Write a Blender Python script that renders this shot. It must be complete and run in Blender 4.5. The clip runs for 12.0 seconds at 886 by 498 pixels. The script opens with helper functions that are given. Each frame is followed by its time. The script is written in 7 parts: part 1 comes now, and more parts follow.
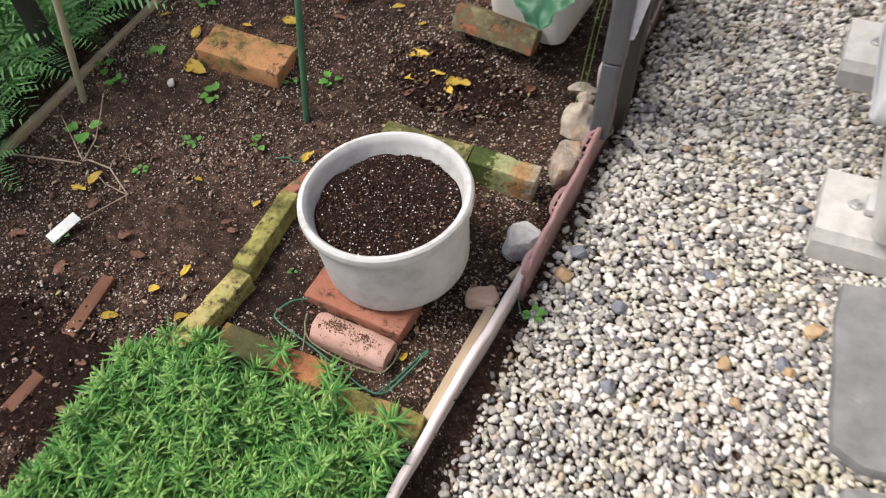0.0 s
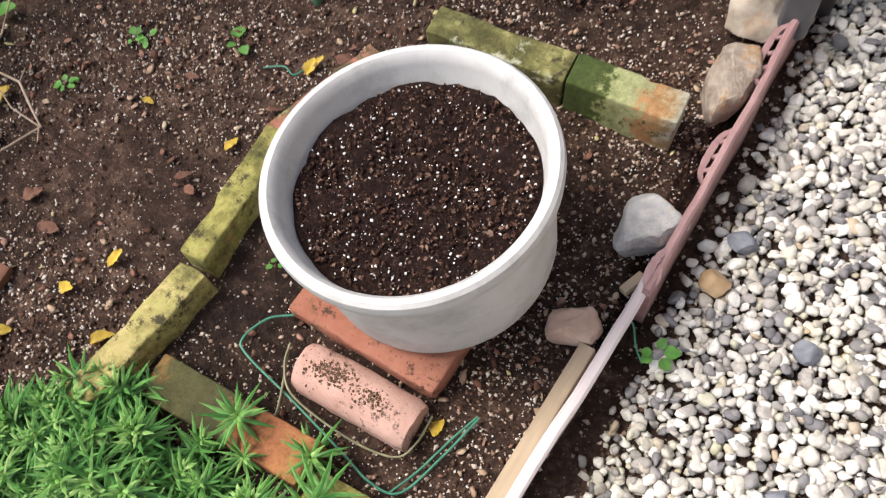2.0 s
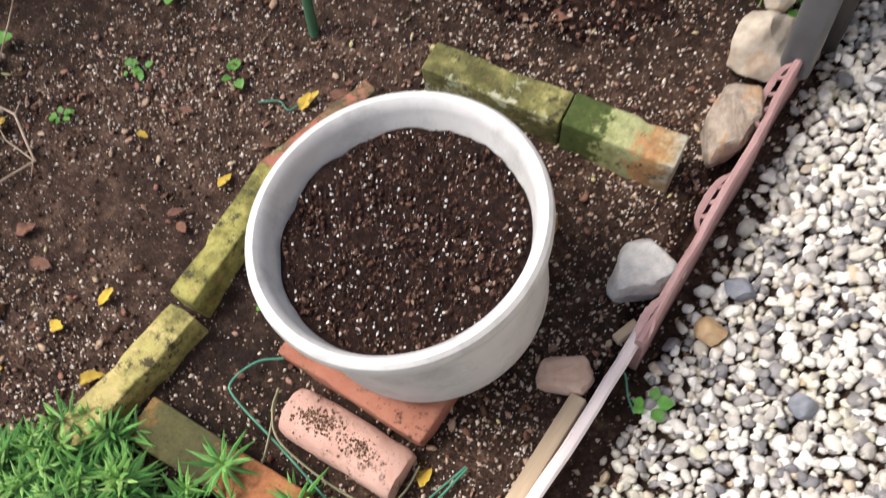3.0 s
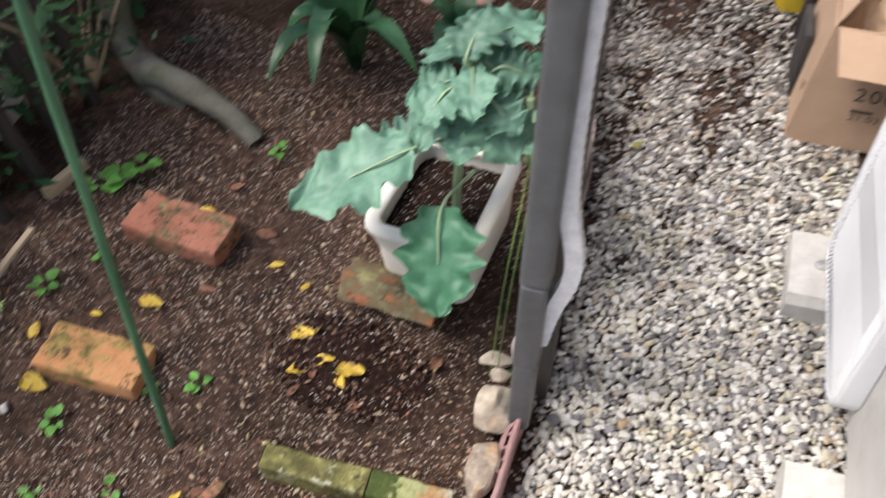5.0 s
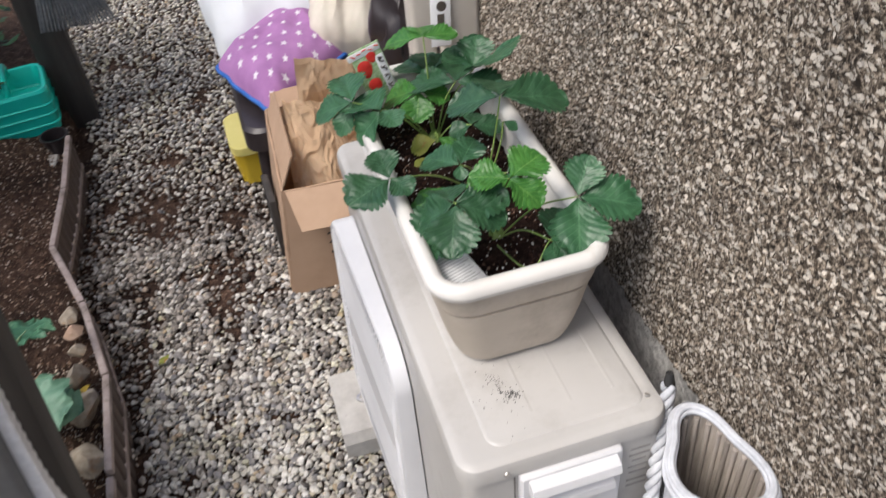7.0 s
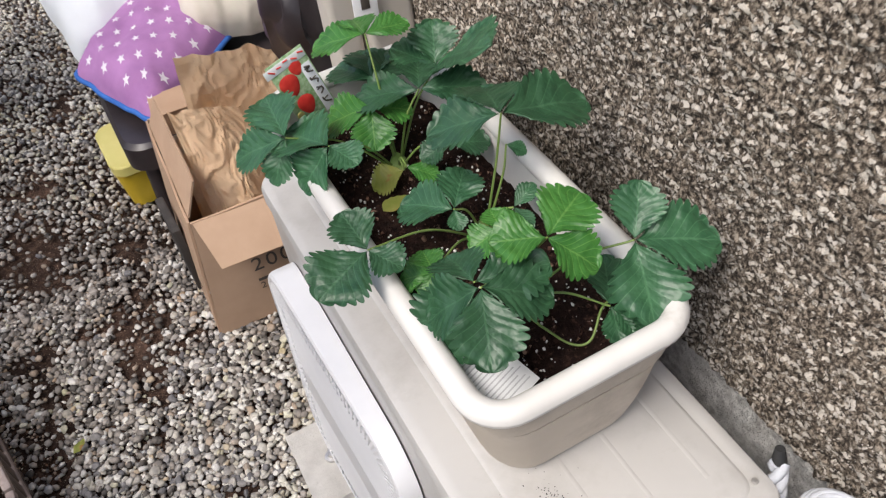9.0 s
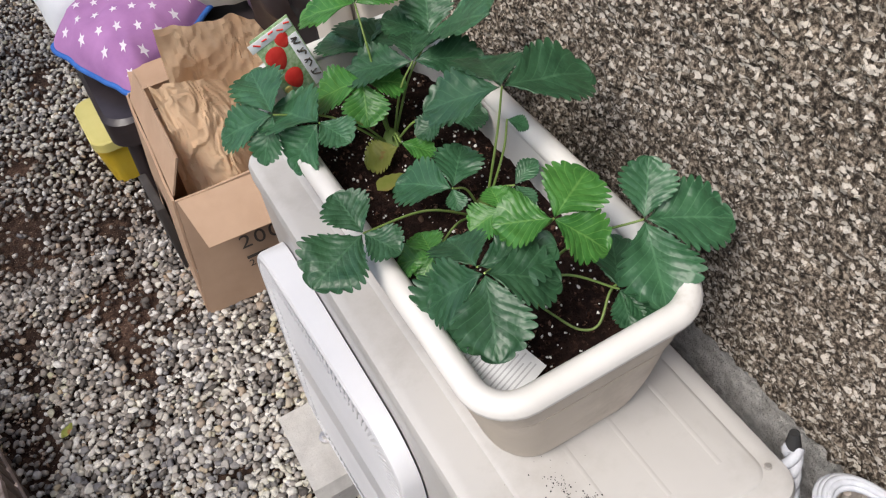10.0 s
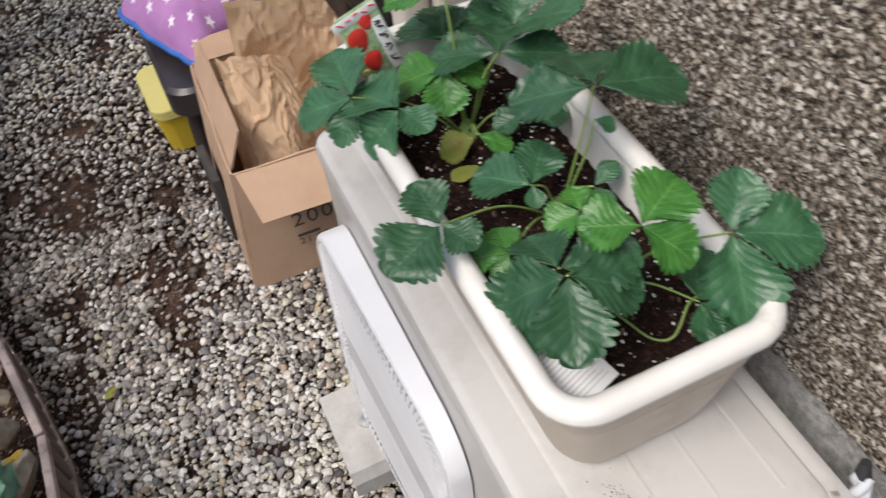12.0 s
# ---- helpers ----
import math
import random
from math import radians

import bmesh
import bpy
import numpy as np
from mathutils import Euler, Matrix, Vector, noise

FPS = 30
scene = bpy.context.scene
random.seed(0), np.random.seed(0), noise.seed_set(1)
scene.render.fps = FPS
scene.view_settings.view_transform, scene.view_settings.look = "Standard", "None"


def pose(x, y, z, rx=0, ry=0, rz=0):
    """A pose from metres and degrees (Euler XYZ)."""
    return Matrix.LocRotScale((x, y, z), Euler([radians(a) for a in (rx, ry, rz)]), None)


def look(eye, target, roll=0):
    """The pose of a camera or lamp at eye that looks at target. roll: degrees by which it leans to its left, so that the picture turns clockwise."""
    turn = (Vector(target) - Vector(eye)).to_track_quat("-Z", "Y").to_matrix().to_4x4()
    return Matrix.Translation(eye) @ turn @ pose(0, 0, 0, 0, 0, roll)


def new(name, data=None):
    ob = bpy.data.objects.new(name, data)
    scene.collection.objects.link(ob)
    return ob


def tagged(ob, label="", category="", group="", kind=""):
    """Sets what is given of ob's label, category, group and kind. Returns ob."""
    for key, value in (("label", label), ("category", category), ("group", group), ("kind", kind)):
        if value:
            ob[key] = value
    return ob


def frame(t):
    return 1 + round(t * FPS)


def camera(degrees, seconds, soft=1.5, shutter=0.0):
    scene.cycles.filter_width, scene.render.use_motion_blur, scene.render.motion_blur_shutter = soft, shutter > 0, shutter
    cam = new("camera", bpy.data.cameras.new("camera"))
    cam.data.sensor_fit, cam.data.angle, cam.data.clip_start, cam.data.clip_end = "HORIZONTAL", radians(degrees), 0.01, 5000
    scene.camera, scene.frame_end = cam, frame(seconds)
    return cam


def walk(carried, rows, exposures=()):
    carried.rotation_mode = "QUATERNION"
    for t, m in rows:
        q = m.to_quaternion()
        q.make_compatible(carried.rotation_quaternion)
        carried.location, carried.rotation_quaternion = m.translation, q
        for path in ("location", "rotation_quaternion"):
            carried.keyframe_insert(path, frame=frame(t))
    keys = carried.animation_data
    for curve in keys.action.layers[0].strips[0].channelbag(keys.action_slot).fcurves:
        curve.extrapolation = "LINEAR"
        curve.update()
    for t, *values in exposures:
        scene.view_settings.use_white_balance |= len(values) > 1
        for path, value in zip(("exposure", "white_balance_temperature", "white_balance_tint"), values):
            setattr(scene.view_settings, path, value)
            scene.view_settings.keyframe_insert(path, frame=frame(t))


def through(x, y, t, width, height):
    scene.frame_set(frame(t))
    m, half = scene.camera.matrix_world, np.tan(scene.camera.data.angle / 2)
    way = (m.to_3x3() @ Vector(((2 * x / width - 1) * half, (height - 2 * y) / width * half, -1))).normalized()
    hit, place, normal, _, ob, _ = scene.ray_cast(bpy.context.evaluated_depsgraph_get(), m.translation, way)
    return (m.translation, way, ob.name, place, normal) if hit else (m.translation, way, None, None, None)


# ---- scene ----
cam = camera(55.7, 12.0, soft=1.2, shutter=0.5)

PATH = [
    (0, (0.339, -0.874, 1.36), (-0.267, 0.265, -0.168), -4.7),
    (0.5, (0.307, -0.658, 1.264), (-0.38, 0.344, -0.324), -8.2),
    (1, (0.237, -0.495, 1.17), (-0.476, 0.394, -0.473), -10.2),
    (1.5, (0.145, -0.378, 1.059), (-0.56, 0.415, -0.637), -13.9),
    (2, (0.125, -0.323, 0.978), (-0.584, 0.359, -0.764), -17.7),
    (2.5, (0.118, -0.28, 0.954), (-0.615, 0.352, -0.797), -19.7),
    (2.7, (0.119, -0.27, 0.955), (-0.62, 0.365, -0.791), -19.8),
    (4.3, (0.154, -0.188, 1.427), (-0.485, 0.691, -0.252), -11.4),
    (4.5, (0.174, -0.202, 1.457), (-0.453, 0.767, -0.176), -9.9),
    (5, (0.219, -0.227, 1.521), (-0.291, 0.964, -0.002), -6.3),
    (5.5, (0.265, -0.251, 1.551), (-0.051, 1.112, 0.122), -4.8),
    (6, (0.368, -0.227, 1.553), (0.301, 1.212, 0.166), -5.3),
    (6.5, (0.43, -0.221, 1.579), (0.633, 1.242, 0.23), -5.1),
    (7, (0.457, -0.174, 1.578), (0.81, 1.287, 0.258), -5.4),
    (7.5, (0.474, -0.079, 1.556), (0.889, 1.385, 0.257), -5.1),
    (7.7, (0.475, -0.045, 1.547), (0.898, 1.412, 0.245), -5.5),
    (9.3, (0.463, 0.203, 1.474), (0.992, 1.45, 0.002), -8.9),
    (9.5, (0.468, 0.209, 1.469), (0.994, 1.443, -0.014), -8.9),
    (10, (0.47, 0.217, 1.465), (0.988, 1.438, -0.032), -8.9),
    (10.5, (0.4705, 0.2185, 1.465), (0.981, 1.439, -0.037), -9.2),
    (11, (0.471, 0.22, 1.465), (0.972, 1.44, -0.039), -9.4),
    (11.5, (0.474, 0.22, 1.464), (0.966, 1.441, -0.041), -9.2),
    (12, (0.439, 0.246, 1.464), (0.879, 1.484, -0.044), -7.1),
]
walk(cam, [(t, look(eye, target, roll)) for t, eye, target, roll in PATH], [(0.0, 0.95), (1.5, 1.1), (2.5, 1.25), (4.5, 1.25), (5.5, 1.15), (6.1, 0.95), (6.7, 0.74), (7.2, 0.84), (12, 0.8)])

# daylight under a bright overcast sky
world = bpy.data.worlds.new("sky")
scene.world = world
world.use_nodes = True
wn, wl = world.node_tree.nodes, world.node_tree.links
sky = wn.new("ShaderNodeTexSky")
sky.sky_type, sky.sun_disc = "NISHITA", False
sky.sun_elevation, sky.sun_rotation = radians(58), radians(250)
sky.air_density, sky.dust_density = 1.0, 4.0
wl.new(sky.outputs[0], wn["Background"].inputs[0])
wn["Background"].inputs[1].default_value = 0.13
sun = new("sun", bpy.data.lights.new("sun", "SUN"))
sun.data.energy, sun.data.angle, sun.data.color = 1.4, radians(25), (1.0, 0.97, 0.94)
sun.matrix_world = look((-3, -1.2, 5), (0, 0, 0))

# ---- building tools ----
def bed(x, y):
    """Height of the soil bed (x < 0) or of the gravel path."""
    if x >= 0:
        return 0.0
    d = min(-x, 1.15)
    s = min(max(y / 0.6, 0), 1)
    return 0.02 + 0.13 * d + 0.05 * s * min(1, d / 0.35)


def bed_edge(y):
    """Where the soil bed drops to the path."""
    return float(np.interp(y, [1.2, 1.5, 1.8, 2.4, 3.0, 4.4], [-0.025, -0.06, -0.15, -0.14, -0.2, -0.5]))


ROUND = set()


def link(name, bm, material, smooth=True, crease=29):
    if id(bm) in ROUND:
        ROUND.discard(id(bm))
        crease = 80
    me = bpy.data.meshes.new(name)
    bm.normal_update()
    bm.to_mesh(me)
    bm.free()
    if material:
        me.materials.append(material)
    for p in me.polygons:
        p.use_smooth = smooth
    if smooth and crease:
        me.set_sharp_from_angle(angle=radians(crease))
    return new(name, me)


def part(name, bm, material, parent, label="", smooth=True, kind="", crease=29):
    ob = link(name, bm, material, smooth, crease)
    ob.parent = parent
    return tagged(ob, label, kind=kind)


def thing(name, label, category, m=None, group="", kind=""):
    ob = new(name)
    ob.empty_display_size = 0.05
    if m is not None:
        ob.matrix_world = m
    return tagged(ob, label, category, group, kind)


def solid(name, bm, material, label, category, m=None, group="", kind="", smooth=True, crease=29):
    ob = link(name, bm, material, smooth, crease)
    if m is not None:
        ob.matrix_world = m
    return tagged(ob, label, category, group, kind)


def box_into(bm, size, at=(0, 0, 0), bevel=0.004, seg=2, turn=None):
    """A bevelled box, centred on at."""
    geo = bmesh.ops.create_cube(bm, size=1.0)
    vs = geo["verts"]
    for v in vs:
        v.co = Vector((v.co.x * size[0], v.co.y * size[1], v.co.z * size[2]))
    if bevel > 0:
        es = list({e for v in vs for e in v.link_edges})
        out = bmesh.ops.bevel(bm, geom=es, offset=bevel, segments=seg, affect="EDGES", profile=0.5)
        vs = list({v for f in out["faces"] for v in f.verts} | {v for v in vs if v.is_valid})
    m = Matrix.Translation(at) @ (turn.to_4x4() if turn is not None else Matrix.Identity(4))
    for v in vs:
        v.co = m @ v.co
    return vs


def box(size, at=(0, 0, 0), bevel=0.004, seg=2, turn=None):
    bm = bmesh.new()
    box_into(bm, size, at, bevel, seg, turn)
    return bm


def rough_up(bm, amount, scale, seed=0, detail=None):
    for v in bm.verts:
        p = v.co * scale + Vector((seed * 7.3, seed * 3.1, seed))
        v.co += Vector(noise.noise_vector(p)) * amount
        if detail:
            v.co += Vector(noise.noise_vector(p * 4.3)) * detail
    return bm


def lathe(profile, seg=64, squash=None):
    """A closed or open surface of revolution from (radius, height) pairs."""
    bm = bmesh.new()
    rings = []
    for r, z in profile:
        if r < 1e-5:
            rings.append([bm.verts.new((0, 0, z))])
        else:
            rings.append([bm.verts.new((r * math.cos(2 * math.pi * i / seg), r * math.sin(2 * math.pi * i / seg), z)) for i in range(seg)])
    for a, b in zip(rings, rings[1:]):
        for i in range(seg):
            j = (i + 1) % seg
            if len(a) == 1 and len(b) > 1:
                bm.faces.new((a[0], b[i], b[j]))
            elif len(b) == 1 and len(a) > 1:
                bm.faces.new((a[j], a[i], b[0]))
            elif len(a) > 1:
                bm.faces.new((a[i], a[j], b[j], b[i]))
    bmesh.ops.recalc_face_normals(bm, faces=bm.faces)
    return bm


def ring_loop(w, d, r, n=6):
    """A rounded rectangle, counter-clockwise, centred."""
    pts = []
    for cx, cy, a0 in ((w / 2 - r, d / 2 - r, 0), (-w / 2 + r, d / 2 - r, 90), (-w / 2 + r, -d / 2 + r, 180), (w / 2 - r, -d / 2 + r, 270)):
        for k in range(n + 1):
            a = radians(a0 + 90 * k / n)
            pts.append((cx + r * math.cos(a), cy + r * math.sin(a)))
    return pts


def loft(loops, cap_start=False, cap_end=False, closed=True):
    """Skin between loops of equal length, each a list of (x, y, z)."""
    bm = bmesh.new()
    rings = [[bm.verts.new(p) for p in loop] for loop in loops]
    n = len(rings[0])
    for a, b in zip(rings, rings[1:]):
        for i in range(n if closed else n - 1):
            j = (i + 1) % n
            bm.faces.new((a[i], a[j], b[j], b[i]))
    if cap_start:
        bm.faces.new(rings[0][::-1])
    if cap_end:
        bm.faces.new(rings[-1])
    bmesh.ops.recalc_face_normals(bm, faces=bm.faces)
    return bm


def tube_into(bm, pts, radius, seg=8, caps=True):
    """A tube along points; radius is one number or one for each point."""
    pts = [Vector(p) for p in pts]
    rad = radius if isinstance(radius, (list, tuple)) else [radius] * len(pts)
    side = None
    rings = []
    for i, p in enumerate(pts):
        d = (pts[min(i + 1, len(pts) - 1)] - pts[max(i - 1, 0)]).normalized()
        if side is None:
            side = d.orthogonal().normalized()
        side = (side - d * side.dot(d))
        side = side.normalized() if side.length > 1e-6 else d.orthogonal().normalized()
        up = d.cross(side)
        rings.append([bm.verts.new(p + (side * math.cos(2 * math.pi * k / seg) + up * math.sin(2 * math.pi * k / seg)) * rad[i]) for k in range(seg)])
    for a, b in zip(rings, rings[1:]):
        for k in range(seg):
            j = (k + 1) % seg
            bm.faces.new((a[k], a[j], b[j], b[k]))
    if caps:
        bm.faces.new(rings[0][::-1])
        bm.faces.new(rings[-1])
    return bm


def tube(pts, radius, seg=8, caps=True):
    bm = tube_into(bmesh.new(), pts, radius, seg, caps)
    ROUND.add(id(bm))
    return bm


def curve_pts(pts, n=8):
    """Catmull-Rom through points."""
    P = [Vector(p) for p in pts]
    P = [2 * P[0] - P[1]] + P + [2 * P[-1] - P[-2]]
    out = []
    for i in range(1, len(P) - 2):
        for k in range(n):
            t = k / n
            a, b, c, d = P[i - 1 : i + 3]
            out.append(0.5 * (2 * b + (c - a) * t + (2 * a - 5 * b + 4 * c - d) * t * t + (3 * b - a - 3 * c + d) * t**3))
    out.append(P[-2])
    return out

# ---- materials ----
def nodes_of(name):
    m = bpy.data.materials.new(name)
    m.use_nodes = True
    nt = m.node_tree
    return m, nt, nt.nodes["Principled BSDF"]


def ramp(nt, fac, stops):
    r = nt.nodes.new("ShaderNodeValToRGB")
    e = r.color_ramp.elements
    while len(e) < len(stops):
        e.new(0.5)
    for el, (p, c) in zip(e, stops):
        el.position, el.color = p, (*c, 1) if len(c) == 3 else c
    nt.links.new(fac, r.inputs[0])
    return r.outputs[0]


def tex(nt, scale, detail=4, rough=0.6, kind="noise", coord="Object", stretch=None):
    if coord == "World":
        src = nt.nodes.new("ShaderNodeNewGeometry").outputs["Position"]
    else:
        src = nt.nodes.new("ShaderNodeTexCoord").outputs[coord]
    if stretch:
        mp = nt.nodes.new("ShaderNodeMapping")
        mp.inputs["Scale"].default_value = stretch
        nt.links.new(src, mp.inputs[0])
        src = mp.outputs[0]
    if kind == "noise":
        t = nt.nodes.new("ShaderNodeTexNoise")
        t.inputs["Detail"].default_value, t.inputs["Roughness"].default_value = detail, rough
    else:
        t = nt.nodes.new("ShaderNodeTexVoronoi")
    t.inputs["Scale"].default_value = scale
    nt.links.new(src, t.inputs["Vector"])
    return t.outputs[0]


def mixc(nt, fac, a, b, mode="MIX"):
    x = nt.nodes.new("ShaderNodeMix")
    x.data_type, x.blend_type = "RGBA", mode
    for sock, v in ((x.inputs[0], fac), (x.inputs[6], a), (x.inputs[7], b)):
        if isinstance(v, (int, float)):
            sock.default_value = v
        elif isinstance(v, tuple):
            sock.default_value = (*v, 1)
        else:
            nt.links.new(v, sock)
    return x.outputs[2]


def bump(nt, bsdf, height, strength, dist=0.002, prev=None):
    b = nt.nodes.new("ShaderNodeBump")
    b.inputs["Strength"].default_value, b.inputs["Distance"].default_value = strength, dist
    nt.links.new(height, b.inputs["Height"])
    if prev is not None:
        nt.links.new(prev, b.inputs["Normal"])
    nt.links.new(b.outputs[0], bsdf.inputs["Normal"])
    return b.outputs[0]


def surface(name, low, high, scale=20, rough=0.7, fine=180, bumps=0.3, dist=0.001, stain=None, stain_scale=6, stain_at=(0.5, 0.7), metal=0.0, vary=0.0, coord="Object", stretch=None, spec=0.5):
    """A general worn surface: two colours by noise, fine grain in relief, a stain with its own shape, and a shade of its own for each object."""
    m, nt, b = nodes_of(name)
    col = ramp(nt, tex(nt, scale, 5, coord=coord, stretch=stretch), [(0.3, low), (0.7, high)])
    if stain:
        f = ramp(nt, tex(nt, stain_scale, 6, 0.7, coord=coord, stretch=stretch), [(stain_at[0], (0, 0, 0)), (stain_at[1], (1, 1, 1))])
        col = mixc(nt, f, col, stain)
    if vary:
        info = nt.nodes.new("ShaderNodeObjectInfo").outputs["Random"]
        h = nt.nodes.new("ShaderNodeHueSaturation")
        mr = nt.nodes.new("ShaderNodeMapRange")
        mr.inputs[3].default_value, mr.inputs[4].default_value = 1 - vary, 1 + vary
        nt.links.new(info, mr.inputs[0])
        nt.links.new(mr.outputs[0], h.inputs["Value"])
        nt.links.new(col, h.inputs["Color"])
        col = h.outputs[0]
    nt.links.new(col, b.inputs["Base Color"])
    b.inputs["Roughness"].default_value, b.inputs["Metallic"].default_value = rough, metal
    b.inputs["Specular IOR Level"].default_value = spec
    if bumps:
        bump(nt, b, tex(nt, fine, 6, 0.7, coord=coord, stretch=stretch), bumps, dist)
    return m



def soil_material(name, damp):
    m, nt, b = nodes_of(name)
    base = ramp(nt, tex(nt, 34, 9, 0.8, coord="World"), [(0.3, (0.014, 0.008, 0.006)), (0.5, (0.05, 0.03, 0.022)), (0.66, (0.14, 0.09, 0.065)), (0.8, (0.3, 0.22, 0.165))])
    wide = ramp(nt, tex(nt, 3.4, 4, coord="World"), [(0.36, (0.62, 0.6, 0.58)), (0.66, (1.7, 1.64, 1.58))])
    col = mixc(nt, 1.0, base, wide, "MULTIPLY")
    crumbs = ramp(nt, tex(nt, 190, kind="voronoi", coord="World"), [(0.0, (1, 1, 1)), (0.2, (1, 1, 1)), (0.28, (0, 0, 0))])
    pick = ramp(nt, tex(nt, 120, 2, coord="World"), [(0.52, (0, 0, 0)), (0.56, (1, 1, 1))])
    both = mixc(nt, 1.0, crumbs, pick, "MULTIPLY")
    col = mixc(nt, both, col, (0.36, 0.28, 0.21))
    nt.links.new(col, b.inputs["Base Color"])
    b.inputs["Roughness"].default_value = damp
    b.inputs["Specular IOR Level"].default_value = 0.2
    h = bump(nt, b, tex(nt, 110, 8, 0.8, coord="World"), 1.0, 0.007)
    bump(nt, b, tex(nt, 210, kind="voronoi", coord="World"), 0.6, 0.003, h)
    return m


def island_material(name, stops, rough=0.75, grain=150, bumps=0.3, dist=0.001, spec=0.4, tint=None):
    """Colour by a random number for each separate piece, with fine mottling."""
    m, nt, b = nodes_of(name)
    rnd = nt.nodes.new("ShaderNodeNewGeometry").outputs["Random Per Island"]
    col = ramp(nt, rnd, stops)
    if tint:
        f = ramp(nt, tex(nt, 5, 6, 0.7, coord="World"), [(0.52, (0, 0, 0)), (0.7, (0.75, 0.75, 0.75))])
        col = mixc(nt, f, col, tint, "MULTIPLY")
    col = mixc(nt, 1.0, col, ramp(nt, tex(nt, grain, 6, 0.7, coord="World"), [(0.3, (0.72, 0.71, 0.7)), (0.7, (1.12, 1.12, 1.12))]), "MULTIPLY")
    nt.links.new(col, b.inputs["Base Color"])
    b.inputs["Roughness"].default_value, b.inputs["Specular IOR Level"].default_value = rough, spec
    if bumps:
        bump(nt, b, tex(nt, grain * 2, 5, 0.7, coord="World"), bumps, dist)
    return m


def object_material(name, stops, rough=0.75, grain=150):
    """Colour by a random number for each object."""
    m, nt, b = nodes_of(name)
    col = ramp(nt, nt.nodes.new("ShaderNodeObjectInfo").outputs["Random"], stops)
    col = mixc(nt, 1.0, col, ramp(nt, tex(nt, grain, 6, 0.7, coord="World"), [(0.3, (0.72, 0.71, 0.7)), (0.7, (1.12, 1.12, 1.12))]), "MULTIPLY")
    nt.links.new(col, b.inputs["Base Color"])
    b.inputs["Roughness"].default_value = rough
    bump(nt, b, tex(nt, grain * 2, 5, 0.7, coord="World"), 0.3, 0.001)
    return m


def leaf_veins(nt):
    """A thin midrib with side veins, and the swelling between them, by the blade's own UV."""
    sep = nt.nodes.new("ShaderNodeSeparateXYZ")
    nt.links.new(nt.nodes.new("ShaderNodeTexCoord").outputs["UV"], sep.inputs[0])

    def calc(op, a, b=0.0):
        q = nt.nodes.new("ShaderNodeMath")
        q.operation = op
        nt.links.new(a, q.inputs[0])
        q.inputs[1].default_value = b
        return q.outputs[0]

    near = calc("ABSOLUTE", calc("SUBTRACT", calc("FRACT", sep.outputs[0]), 0.5))
    mid = calc("ABSOLUTE", sep.outputs[1])
    ribs = ramp(nt, near, [(0.43, (0, 0, 0)), (0.485, (1, 1, 1))])
    rib = ramp(nt, mid, [(0.018, (1, 1, 1)), (0.05, (0, 0, 0))])
    return mixc(nt, 1.0, ribs, rib, "LIGHTEN"), ramp(nt, near, [(0.1, (1, 1, 1)), (0.5, (0, 0, 0))])


def leaf_material(name, low, high, scale=30, rough=0.45, through=0.25, spots=None, rib=None):
    """A leaf: mottled green, slight gloss, some light let through."""
    m, nt, b = nodes_of(name)
    col = ramp(nt, tex(nt, scale, 4), [(0.3, low), (0.7, high)])
    if spots:
        col = mixc(nt, ramp(nt, tex(nt, scale * 0.8, 3), [(0.56, (0, 0, 0)), (0.64, (1, 1, 1))]), col, spots)
    if rib:
        lines, swell = leaf_veins(nt)
        col = mixc(nt, mixc(nt, 1.0, lines, (0.52, 0.52, 0.52), "MULTIPLY"), col, rib)
    info = nt.nodes.new("ShaderNodeObjectInfo").outputs["Random"]
    h = nt.nodes.new("ShaderNodeHueSaturation")
    mr = nt.nodes.new("ShaderNodeMapRange")
    mr.inputs[3].default_value, mr.inputs[4].default_value = 0.8, 1.25
    nt.links.new(info, mr.inputs[0])
    nt.links.new(mr.outputs[0], h.inputs["Value"])
    nt.links.new(col, h.inputs["Color"])
    nt.links.new(h.outputs[0], b.inputs["Base Color"])
    b.inputs["Roughness"].default_value = rough
    b.inputs["Specular IOR Level"].default_value = 0.5 if rib else 0.35
    fine = bump(nt, b, tex(nt, scale * 6, 4), 0.3 if rib else 0.15, 0.0006)
    if rib:
        net = bump(nt, b, tex(nt, 260, kind="voronoi"), 0.3, 0.0009, fine)
        bump(nt, b, swell, 0.22, 0.001, net)
    tr = nt.nodes.new("ShaderNodeBsdfTranslucent")
    nt.links.new(h.outputs[0], tr.inputs[0])
    mix = nt.nodes.new("ShaderNodeMixShader")
    mix.inputs[0].default_value = through
    nt.links.new(b.outputs[0], mix.inputs[1])
    nt.links.new(tr.outputs[0], mix.inputs[2])
    nt.links.new(mix.outputs[0], nt.nodes["Material Output"].inputs[0])
    return m


